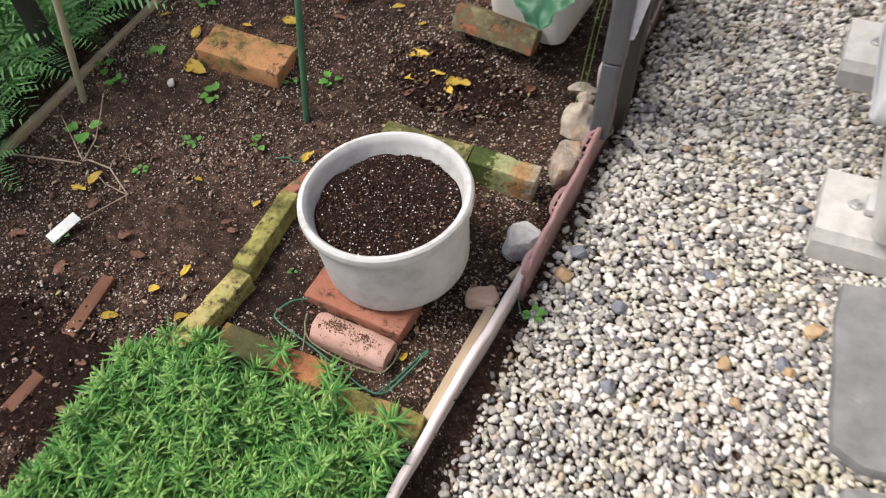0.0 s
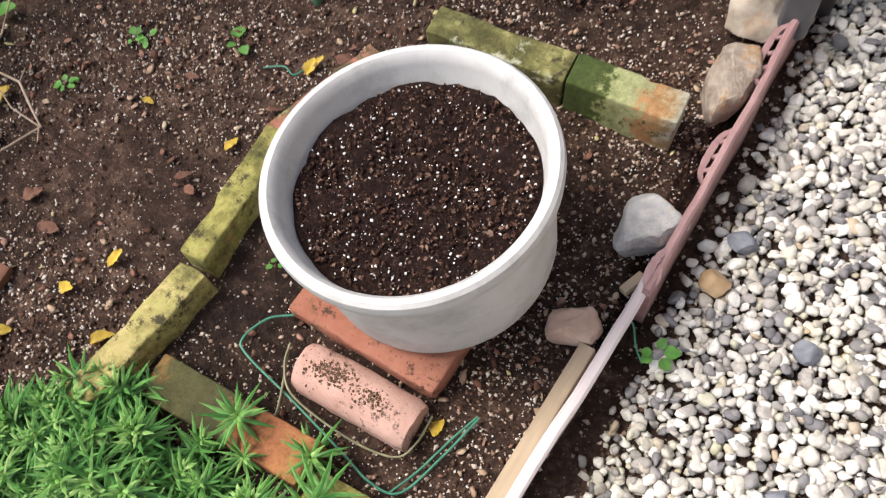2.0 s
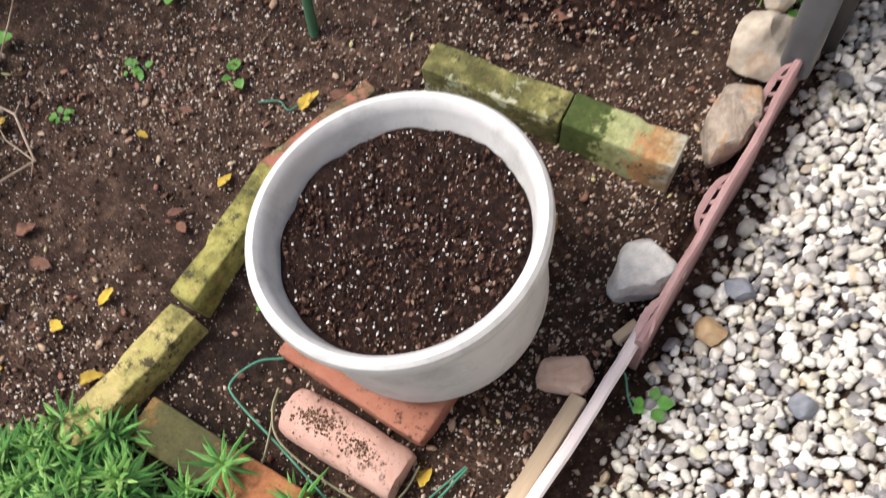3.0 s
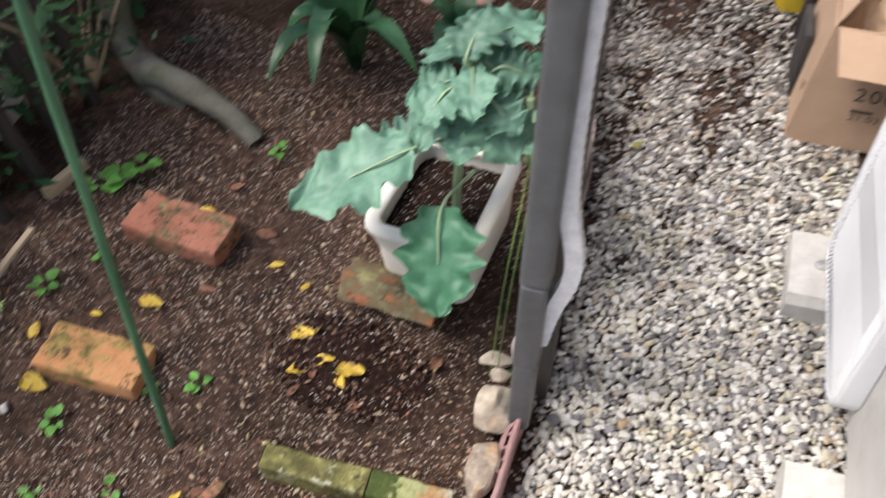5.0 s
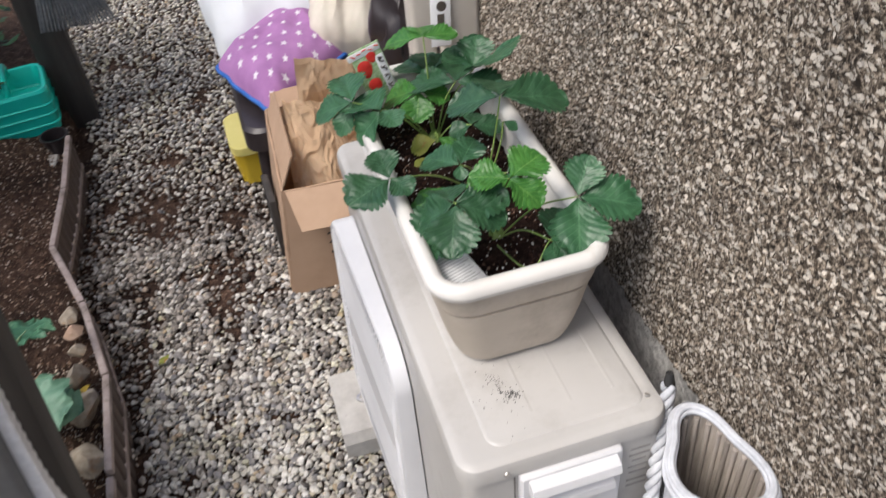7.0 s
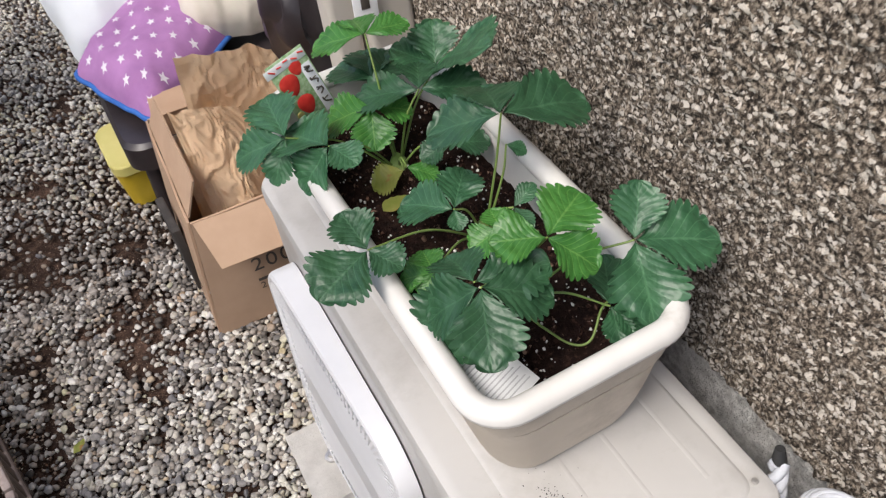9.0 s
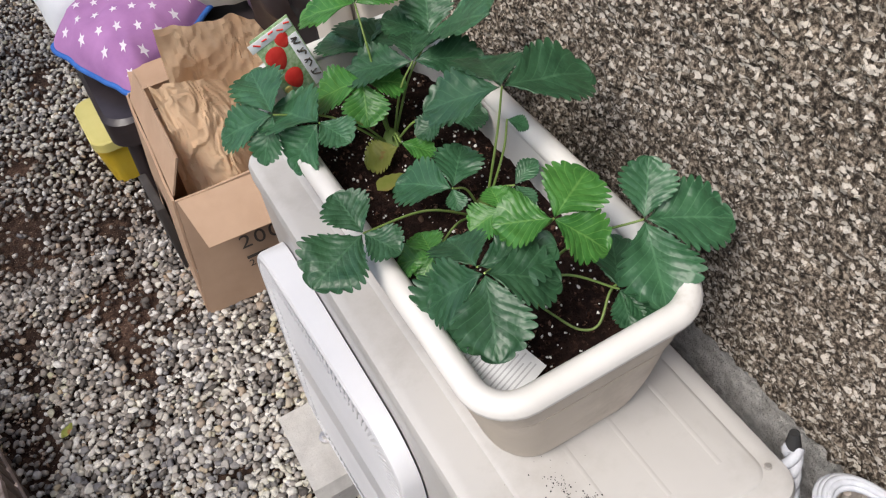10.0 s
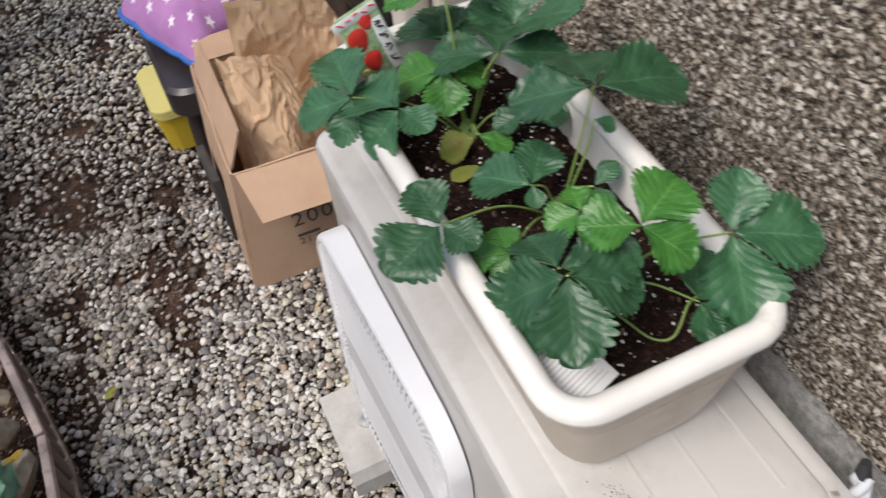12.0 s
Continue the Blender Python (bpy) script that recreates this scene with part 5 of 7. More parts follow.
card = solid("picture_card", box((0.052, 0.0015, 0.1), (0, 0, 0), 0.0006), card_green_m, "printed strawberry picture card stuck in the planter", "plant card", pose(0.6615, 1.03, 0.901, -4, -15, 4))
for x, z, s in ((-0.011, 0.012, 0.0128), (0.006, 0.028, 0.0085), (-0.006, -0.022, 0.0115)):
    berry = lathe([(0, 0.0012), (s * 0.8, 0.0011), (s, 0.0)], 18)
    for v in berry.verts:
        v.co = Vector((v.co.x * (0.95 + 0.25 * v.co.y / s), v.co.y * 1.25, v.co.z))
    part("berry_print", berry, berry_m, card, "printed red strawberry").matrix_basis = pose(x, -0.0008, z, 90)
part("title_band", box((0.014, 0.0006, 0.074), (0.0175, -0.0012, -0.01), 0.0002), paper_white_m, card, "white printed band")
# title drawn as bent dark strokes
for k, bend in enumerate(((0.004, -0.003, 0.004), (-0.004, 0.005, 0.001), (0.003, 0.004, -0.004), (-0.004, -0.002, 0.005))):
    z = 0.018 - 0.0165 * k
    part("print_mark", tube(curve_pts([(0.0145, -0.0018, z + 0.005), (0.0175 + 0.8 * bend[0], -0.0018, z + 0.002), (0.0175 + 0.8 * bend[1], -0.0018, z - 0.002), (0.019 + 0.8 * bend[2], -0.0018, z - 0.006)], 5), 0.0011, 5), print_m, card)
    part("print_mark", tube([(0.0135, -0.0018, z + 0.001), (0.0215, -0.0018, z + 0.003)], 0.0009, 5), print_m, card)
part("title_band", box((0.056, 0.0006, 0.012), (-0.003, -0.0012, 0.041), 0.0002), paper_white_m, card, "white printed band")
for k in range(5):
    part("print_mark", tube([(-0.025 + 0.0105 * k, -0.0017, 0.0445 - 0.002 * (k % 2)), (-0.0185 + 0.0105 * k, -0.0017, 0.0385 + 0.003 * (k % 3))], 0.0011, 5), berry_m, card)
part("flower_print", lathe([(0, 0.001), (0.004, 0.001), (0.005, 0)], 10), yellow_lid_m, card, "small printed yellow flower").matrix_basis = pose(-0.02, -0.0008, -0.03, 90)


# cardboard box with crumpled packing paper
def sheet(corners, bulge, amp, seed, n=40):
    """A crumpled sheet of paper between four corners (low left, low right, high left, high right)."""
    a, b, c, d = [Vector(p) for p in corners]
    nrm = (b - a).cross(c - a).normalized()
    bm = bmesh.new()
    g = []
    for j in range(n + 1):
        v = j / n
        row = []
        for i in range(n + 1):
            u = i / n
            p = a.lerp(b, u).lerp(c.lerp(d, u), v)
            q = Vector((u * 2.2 + seed, v * 2.6, seed * 0.7))
            w = q + Vector(noise.noise_vector(q * 1.3)) * 0.5
            r1 = 1 - 2 * abs(noise.noise(w * 1.1))
            r2 = 1 - 2 * abs(noise.noise(w * 2.7 + Vector((3, 1, 0))))
            r3 = 1 - 2 * abs(noise.noise(w * 6.0 + Vector((7, 2, 0))))
            k = bulge * math.sin(math.pi * u) * (0.4 + 0.6 * math.sin(math.pi * min(1, v + 0.2)))
            edge = 0.02 * noise.noise(Vector((u * 5, seed, 2))) * v + 0.02 * noise.noise(Vector((v * 5, seed, 6))) * abs(u - 0.5)
            p = p + nrm * (k + amp * (r1 + 0.45 * r2 + 0.28 * r3)) + (c - a).normalized() * edge
            row.append(bm.verts.new(p))
        g.append(row)
    for j in range(n):
        for i in range(n):
            bm.faces.new((g[j][i], g[j][i + 1], g[j + 1][i + 1], g[j + 1][i]))
    bmesh.ops.solidify(bm, geom=bm.faces[:], thickness=0.0012)
    return bm


def quad_board(pts, t, m=2):
    """A thin cardboard board on four corners, in order round its outline, with a slightly warped face."""
    a, b, c, d = [Vector(p) for p in pts]
    nrm = (b - a).cross(d - a).normalized() * t
    loops = []
    for i in range(7):
        s = i / 6
        p, q = a.lerp(b, s), d.lerp(c, s)
        warp = nrm * (0.8 * math.sin(s * 3.1) + 0.5 * math.sin(s * 9))
        loops.append([p, p.lerp(q, 0.5) + warp, q + warp * 0.5, q + warp * 0.5 + nrm, p.lerp(q, 0.5) + warp + nrm, p + nrm])
    return loft(loops, True, True)


def carton():
    bx = thing("cardboard_box", "open brown cardboard box stuffed with crumpled kraft paper", "cardboard box", pose(0.445, 1.547, 0.0, 0, 0, -2))
    w, d, h, t, s = 0.33, 0.4, 0.345, 0.005, 0.037
    part("bottom", box((w, d, t), (w / 2, d / 2, 0.004), 0.001), card_m, bx)
    part("panel", quad_board([(0, 0, 0), (w, 0, 0), (w, 0, h), (s, 0, h)], t), card_m, bx)
    part("panel", quad_board([(w, d, 0), (0, d, 0), (s, d, h), (w, d, h)], t), card_m, bx)
    part("panel", quad_board([(0, d, 0), (0, 0, 0), (s, 0, h), (s, d, h)], t), card_m, bx)
    part("panel", quad_board([(w, 0, 0), (w, d, 0), (w, d, h), (w, 0, h)], t), card_m, bx)
    part("flap", quad_board([(s + 0.003, -0.006, h - 0.002), (w - 0.01, -0.006, h - 0.012), (w - 0.04, -0.092, h - 0.075), (s + 0.022, -0.09, h - 0.07)], -0.004), card_m, bx, "bent-out cardboard flap")
    part("flap", quad_board([(s, 0.012, h + 0.002), (s, d - 0.02, h + 0.002), (s + 0.03, d - 0.03, h + 0.07), (s + 0.036, 0.0, h + 0.095)], 0.004), card_m, bx, "upright cardboard flap")
    part("flap", quad_board([(w, d - 0.01, h), (w, 0.01, h), (w + 0.08, 0.02, h + 0.04), (w + 0.08, d - 0.02, h + 0.04)], 0.004), card_m, bx, "upright cardboard flap")
    part("flap", quad_board([(w - 0.01, d, h), (s + 0.01, d, h), (s + 0.02, d + 0.08, h + 0.012), (w - 0.02, d + 0.08, h + 0.012)], 0.004), card_m, bx, "upright cardboard flap")
    for body, size, x, z in (("200", 0.055, 0.118, 0.158), ("21.03", 0.027, 0.122, 0.1)):
        for ch in body:
            flat_text("printed_character", ch, size, pose(x, -0.0125, z, 90), print_m, bx)
            x += size * (0.3 if ch == "." else 0.6)
    part("print_line", box((0.05, 0.0008, 0.008), (0.147, -0.0125, 0.128), 0), print_m, bx)
    part("print_mark", box((0.0008, 0.02, 0.016), (0.004, 0.03, 0.15), 0), print_m, bx)
    back = sheet([(0.1, 0.2, 0.16), (0.315, 0.24, 0.16), (0.135, 0.24, 0.57), (0.36, 0.27, 0.5)], -0.03, 0.010, 3, 64)
    part("packing_paper", back, paper_m, bx, "crumpled brown kraft paper", crease=16)
    front = sheet([(0.085, 0.03, 0.24), (0.22, 0.04, 0.22), (0.08, 0.17, 0.5), (0.23, 0.19, 0.44)], 0.045, 0.011, 9, 64)
    part("packing_paper", front, paper_m, bx, "crumpled brown kraft paper", crease=16)
    low = sheet([(0.06, 0.03, 0.14), (0.31, 0.03, 0.14), (0.07, 0.36, 0.3), (0.31, 0.36, 0.3)], 0.02, 0.016, 14)
    part("packing_paper", low, paper_m, bx, "crumpled brown kraft paper", crease=16)
    return bx


carton()


# yellow tub, black seat, cushions
def tub():
    tb = thing("yellow_tub", "yellow plastic tub with a pale lid on the gravel", "tub", pose(0.47, 2.19, 0.0, 0, 0, 2))
    loops = [[(x, y, z) for x, y in ring_loop(w, d, r, 5)] for z, w, d, r in ((0, 0.18, 0.17, 0.03), (0.004, 0.19, 0.18, 0.032), (0.125, 0.216, 0.206, 0.036))]
    part("body", loft(loops, True, True), yellow_m, tb)
    loops = [[(x, y, z) for x, y in ring_loop(w, d, r, 5)] for z, w, d, r in ((0.123, 0.216, 0.216, 0.04), (0.125, 0.22, 0.22, 0.04), (0.15, 0.22, 0.22, 0.04), (0.154, 0.214, 0.214, 0.038))]
    part("lid", loft(loops, True, True), yellow_lid_m, tb, "pale yellow lid")


tub()


def seat():
    st = thing("black_chair", "black plastic garden chair carrying cushions", "chair", pose(0.662, 2.232, 0.0, 0, 0, 1))
    part("seat", loft([[(x, y, z) for x, y in ring_loop(w, d, 0.06, 6)] for z, w, d in ((0.205, 0.46, 0.54), (0.212, 0.5, 0.58), (0.275, 0.5, 0.58), (0.285, 0.48, 0.56))], True, True), black_m, st)
    for x in (-0.2, 0.2):
        for y in (-0.23, 0.23):
            part("leg", tube([(x * 1.08, y * 1.08, 0.0), (x, y, 0.22)], [0.018, 0.022], 10), black_m, st)
    part("back", loft([[(x, 0.27 + z * 0.2, 0.29 + z) for x in (-0.2, 0.2)] + [(x, 0.31 + z * 0.2, 0.29 + z) for x in (0.2, -0.2)] for z in (0, 0.1, 0.3, 0.42)], True, True), black_m, st)
    return st


seat()


def cushion(name, label, e1, e2, h, m, material, sag, seed, grid=44):
    """A soft pillow: puffed middle, thin wavy border, creases."""
    top, low = [], []
    bm = bmesh.new()

    def height(u, v):
        e = max(0.0, 1 - abs(u) ** 3.2) * max(0.0, 1 - abs(v) ** 3.2)
        p = Vector((u * 1.5 + seed, v * 1.5, seed))
        cr = (1 - abs(noise.noise(p * 1.3)) * 2) * 0.14 + noise.noise(p * 3) * 0.07
        return h * (e ** 0.55) * (1 + cr) + sag * (u * 0.5 + v * 0.5)

    def place(u, v, side):
        c = 1 - 0.06 * (u * u * v * v)
        z = height(u, v) if side > 0 else sag * (u * 0.5 + v * 0.5) - 0.35 * h * (max(0.0, 1 - u ** 4) * max(0.0, 1 - v ** 4)) ** 0.6
        p = (Vector((*e1, 0)) * u + Vector((*e2, 0)) * v) * c
        return p + Vector((0.01 * noise.noise(Vector((v * 3, seed, 0))), 0.01 * noise.noise(Vector((u * 3, seed, 4))), z))

    for side in (1, -1):
        g = [[bm.verts.new(place(i / grid * 2 - 1, j / grid * 2 - 1, side)) for i in range(grid + 1)] for j in range(grid + 1)]
        for j in range(grid):
            for i in range(grid):
                q = (g[j][i], g[j][i + 1], g[j + 1][i + 1], g[j + 1][i])
                bm.faces.new(q if side > 0 else q[::-1])
    bmesh.ops.remove_doubles(bm, verts=bm.verts[:], dist=0.0005)
    ob = solid(name, bm, material, label, "cushion", m)
    return ob, place


pc, spot = cushion("star_cushion", "purple cushion with white stars and blue piping on a chair", (0.16, 0.138), (-0.066, 0.158), 0.085, pose(0.601, 2.254, 0.335, 0, 0, 0), purple_m, 0.02, 2)
edge = [spot(u, -1, 1) for u in np.linspace(-1, 1, 20)] + [spot(1, v, 1) for v in np.linspace(-1, 1, 20)] + [spot(u, 1, 1) for u in np.linspace(1, -1, 20)] + [spot(-1, v, 1) for v in np.linspace(1, -1, 20)]
part("piping", tube(edge, 0.0075, 8), blue_m, pc, "blue piped border")
rs = random.Random(4)
for j in range(8):
    for i in range(6):
        u, v = -0.84 + 0.33 * i + (0.165 if j % 2 else 0), -0.86 + 0.245 * j
        if abs(u) > 0.92:
            continue
        bm = bmesh.new()
        a0 = rs.uniform(0, 6)
        ring = []
        for k in range(10):
            r = 0.013 if k % 2 == 0 else 0.0055
            a = a0 + k * math.pi / 5
            q = spot(max(-0.98, min(0.98, u + r * math.cos(a) / 0.205)), max(-0.98, min(0.98, v + r * math.sin(a) / 0.17)), 1)
            ring.append(bm.verts.new(q + Vector((0, 0, 0.0016))))
        mid = bm.verts.new(spot(u, v, 1) + Vector((0, 0, 0.0022)))
        for k in range(10):
            bm.faces.new((mid, ring[k], ring[(k + 1) % 10]))
        part("star", bm, star_m, pc, "printed white star")
cushion("pale_cushion", "large pale grey-blue pillow leaning behind the star cushion", (0.25, 0.0), (0.0, 0.31), 0.15, pose(0.62, 2.66, 0.42, 24, -4, 4), pale_cloth_m, 0.0, 6)
cushion("cream_cushion", "cream cloth bundle beside the pale pillow", (0.12, 0.0), (0.0, 0.2), 0.12, pose(0.83, 2.36, 0.43, 30, 10, -12), cream_cloth_m, 0.0, 8)

# beige pipe duct on the wall and things hung beside it
duct = thing("pipe_duct", "beige plastic pipe duct running up the house wall", "pipe duct")
part("channel", rounded_plate(0.845, 0.925, 1.27, 1.345, 0.012, [(0.12, 0.002), (0.122, 0), (2.6, 0), (2.602, 0.002)]), duct_m, duct)
part("side_cover", rounded_plate(0.79, 0.84, 1.29, 1.345, 0.012, [(0.12, 0.002), (0.122, 0), (1.4, 0), (1.402, 0.002)]), duct_m, duct)
tagc = solid("hanging_card", box((0.04, 0.002, 0.12), (0, 0, 0), 0.0006), paper_white_m, "white printed card hanging at the pipe duct", "card", pose(0.842, 1.262, 0.86, -6, 4, 0))
part("print_mark", lathe([(0, 0.001), (0.009, 0.0008), (0.01, 0)], 14), print_m, tagc).matrix_basis = pose(0.002, -0.0012, 0.018, 90)
part("print_mark", box((0.014, 0.0008, 0.03), (0.0, -0.0014, -0.012), 0.0002), print_m, tagc)
# a dark lump added to stand for the dark gap beside the duct
bag = bmesh.new()
bmesh.ops.create_icosphere(bag, subdivisions=4, radius=1.0)
for v in bag.verts:
    v.co = Vector((v.co.x * 0.07, v.co.y * 0.1, v.co.z * 0.2)) + Vector(noise.noise_vector(v.co * 2.4)) * 0.03
solid("dark_bag", bag, black_m, "dark lump added for the dark gap beside the pipe duct", "bag", pose(0.868, 1.78, 0.55))
solid("storage_crate", box((0.3, 0.3, 0.36), (0, 0, 0.18), 0.01), black_m, "black plastic crate against the house wall", "crate", pose(0.77, 2.9, 0.0, 0, 0, 3))
solid("dark_strip", rough_up(box((0.02, 0.14, 0.2), (0, 0, 0.1), 0.004), 0.003, 12), dark_wood_m, "dark board leaning at the cardboard box", "board", pose(0.446, 1.78, 0.0, 0, 0, 2))


# rope basket hung between unit and wall
def basket():
    bk = thing("rope_basket", "tall grey-white rope basket with a brown woven inside, beside the wall", "basket", pose(0.874, 0.294, 0.0))
    top = 0.718

    def oval(z, k, n=44):
        out = []
        for i in range(n):
            a = 2 * math.pi * i / n
            r = 1 + 0.16 * math.cos(3 * (a + 0.75))
            out.append((0.05 * k * r * math.cos(a) - 0.004, 0.07 * k * r * math.sin(a), z))
        return out

    part("body", loft([oval(0.0, 0.62), oval(0.01, 0.66), oval(0.25, 0.8), oval(0.5, 0.92), oval(top, 1.0)], True, False), rope_m, bk)
    part("inside", loft([oval(top, 0.97), oval(0.62, 0.9), oval(0.52, 0.8)], False, True), weave_m, bk, "brown woven lining")
    for i in range(26):
        a, b = Vector(oval(top - 0.005, 0.93, 26)[i]), Vector(oval(0.53, 0.79, 26)[i])
        part("lining_rib", tube([a, a.lerp(b, 0.5), b], 0.0038, 6), weave_m, bk, "brown wicker rib")
    for i in range(5):
        k, z = 1.1 - 0.045 * i, top + (0.0, 0.007, 0.011, 0.011, 0.007)[i]
        ring = [Vector(p) for p in oval(z, k, 60)]
        part("rim_cord", tube(ring + [ring[0]], 0.0036, 8), rope_m, bk, "pale rope cord")
    # twisted handle
    for ph in (0.0, 2.09, 4.19):
        pts = []
        for k in range(70):
            q = k / 69
            a = q * 24 + ph
            c = Vector((-0.046 + 0.056 * q, 0.05 + 0.08 * q, top - 0.19 + 0.185 * q))
            pts.append(c + Vector((math.cos(a), math.sin(a), 0)) * 0.0055)
        part("handle_strand", tube(pts, 0.0055, 7), rope_m, bk, "twisted rope handle")
    part("handle_end", tube([Vector((0.01, 0.13, top - 0.007)), Vector((0.011, 0.134, top + 0.011))], [0.008, 0.005], 10), dark_m, bk, "dark taped handle end")
    return bk


basket()

# ---- plants ----
def blade_into(bm, base, tip, up, width, teeth=9, depth=0.1, fold=0.18, droop=0.15, wave=0.0, seed=0, blunt=0.62, cross=4, fine=1, veins=0.0):
    """A leaf blade from base to tip with a toothed edge, folded at the midrib."""
    base, tip, up = Vector(base), Vector(tip), Vector(up).normalized()
    ax = tip - base
    length = ax.length
    ax.normalize()
    side = ax.cross(up).normalized()
    up = side.cross(ax)
    n = teeth * 2 * fine
    rows = []
    uv = bm.loops.layers.uv.verify() if veins else None
    for i in range(n + 1):
        t = i / n
        shape = math.sin(math.pi * t ** blunt) ** 0.75 if 0 < t < 1 else 0.0
        w = width * max(shape, 0.02)
        saw = 1 - abs(math.sin(math.pi * i / fine / 2)) ** 0.7
        tooth = 1 + (depth - 1.7 * depth * saw) * (0.25 < t)
        push = 0.03 * length * (1 - saw)
        row = []
        for k in range(-cross, cross + 1):
            s = k / cross
            edge = tooth if abs(k) == cross else 1
            q = base + ax * (length * t + (push if abs(k) == cross else 0)) + side * (w * s * edge)
            z = fold * w * abs(s) ** 1.3 - droop * length * t * t - 0.012 * width * (1 if k % 2 and abs(k) < cross else 0) * shape
            z -= veins * width * (0.5 + 0.5 * math.cos(2 * math.pi * (t * teeth * 0.8 - abs(s) * 1.5))) ** 3 * shape * min(1, abs(s) * 4)
            z += wave * width * noise.noise(Vector((t * 4 + seed, s * 1.8, seed))) * (0.3 + abs(s))
            row.append(bm.verts.new(q + up * z))
        rows.append(row)
    for a, b in zip(rows, rows[1:]):
        for k in range(2 * cross):
            f = bm.faces.new((a[k], a[k + 1], b[k + 1], b[k]))
            if veins:
                i = rows.index(a)
                for loop, (r, c) in zip(f.loops, ((i, k), (i, k + 1), (i + 1, k + 1), (i + 1, k))):
                    s = c / cross - 1
                    loop[uv].uv = (r / n * 7.6 - abs(s) ** 0.8 * 2.6 + 10, s)
    return bm


class Strawberry:
    def __init__(self, label, crown):
        self.crown = Vector(crown)
        self.root = thing("strawberry_plant", label, "plant", Matrix.Translation(self.crown))
        bm = bmesh.new()
        bmesh.ops.create_icosphere(bm, subdivisions=2, radius=0.012)
        rough_up(bm, 0.004, 60, 2)
        part("crown", bm, stem_m, self.root)
        self.n = 0

    def leaf(self, centre, tips, material=None, width=0.44, bow=0.5, up=(0, -0.25, 1)):
        self.n += 1
        c = Vector(centre) - self.crown
        mid = Vector((c.x * bow, c.y * bow, c.z * 0.55 + 0.01))
        pts = curve_pts([Vector((c.x * 0.04, c.y * 0.04, -0.006)), mid, c], 8)
        lf = part("leaf", toothed(c, [Vector(t) - self.crown for t in tips], width, self.n, up), material or straw_m, self.root, crease=0)
        part("petiole", tube(pts, [0.0016 - 0.0006 * i / len(pts) for i in range(len(pts))], 6), stem_m, lf)
        return lf


def toothed(c, tips, width, seed, up):
    bm = bmesh.new()
    for k, t in enumerate(tips):
        length = (t - c).length
        if length < 0.012:
            continue
        blade_into(bm, c + (t - c) * 0.03, t, up, length * width * 0.96, teeth=10, depth=0.13, fold=0.2, droop=0.14, wave=0.14, seed=seed * 3 + k, cross=8, fine=4, veins=0.017, blunt=1.28)
    return bm


s1 = Strawberry("leafy green strawberry plant in the cream planter", (0.724, 0.915, 0.83))
s1.leaf((0.639, 0.886, 0.918), [(0.609, 0.96, 0.91), (0.594, 0.888, 0.875), (0.655, 0.845, 0.918)], width=0.5)
s1.leaf((0.605, 0.932, 0.915), [(0.545, 0.977, 0.885), (0.572, 0.913, 0.875), (0.611, 1.021, 0.925)], width=0.34, up=(-0.2, -0.4, 1))
s1.leaf((0.71, 0.932, 0.91), [(0.693, 0.895, 0.88), (0.659, 0.968, 0.89), (0.755, 0.916, 0.9)], straw_young_m, 0.5)
s1.leaf((0.763, 0.91, 0.925), [(0.697, 0.961, 0.915), (0.825, 0.867, 0.935), (0.79, 0.965, 0.93)], width=0.36)
s1.leaf((0.806, 0.952, 0.915), [(0.77, 0.99, 0.94), (0.826, 0.99, 0.955), (0.834, 0.878, 0.985)], width=0.5)
s1.leaf((0.741, 0.992, 0.9), [(0.715, 1.06, 0.9), (0.791, 1.02, 0.906), (0.76, 1.055, 0.91)], width=0.46)
s1.leaf((0.736, 0.98, 0.972), [(0.683, 1.035, 0.952), (0.79, 0.975, 0.975), (0.745, 1.045, 0.965)], straw_young_m, 0.36)
s1.leaf((0.772, 0.868, 0.87), [(0.736, 0.872, 0.862), (0.817, 0.849, 0.868), (0.79, 0.905, 0.87)], width=0.46)
s1.leaf((0.716, 0.876, 0.852), [(0.676, 0.886, 0.84)], straw_yellow_m, 0.5)
s1.leaf((0.72, 0.877, 0.854), [(0.748, 0.85, 0.847)], straw_young_m, 0.4)

s2 = Strawberry("green strawberry plant with tall leaf stalks in the planter", (0.752, 0.758, 0.83))
s2.leaf((0.777, 0.747, 0.986), [(0.713, 0.794, 0.965), (0.874, 0.738, 0.974), (0.8, 0.83, 0.972)], width=0.4, bow=0.7)
s2.leaf((0.716, 0.75, 0.889), [(0.676, 0.802, 0.884), (0.751, 0.788, 0.904), (0.711, 0.729, 0.88)], width=0.46)
s2.leaf((0.611, 0.727, 0.911), [(0.547, 0.699, 0.912), (0.605, 0.768, 0.935), (0.63, 0.691, 0.91)], width=0.5)
s2.leaf((0.747, 0.71, 0.875), [(0.711, 0.714, 0.865), (0.777, 0.716, 0.875), (0.75, 0.735, 0.885)], straw_young_m, 0.55)
s2.leaf((0.659, 0.688, 0.885), [(0.629, 0.712, 0.872), (0.664, 0.722, 0.887), (0.638, 0.678, 0.873)], straw_young_m, 0.5)
s2.leaf((0.781, 0.748, 0.945), [(0.797, 0.734, 0.938)], width=0.42, bow=0.8)
s2.leaf((0.782, 0.742, 0.862), [(0.812, 0.748, 0.878), (0.79, 0.715, 0.85)], width=0.34)

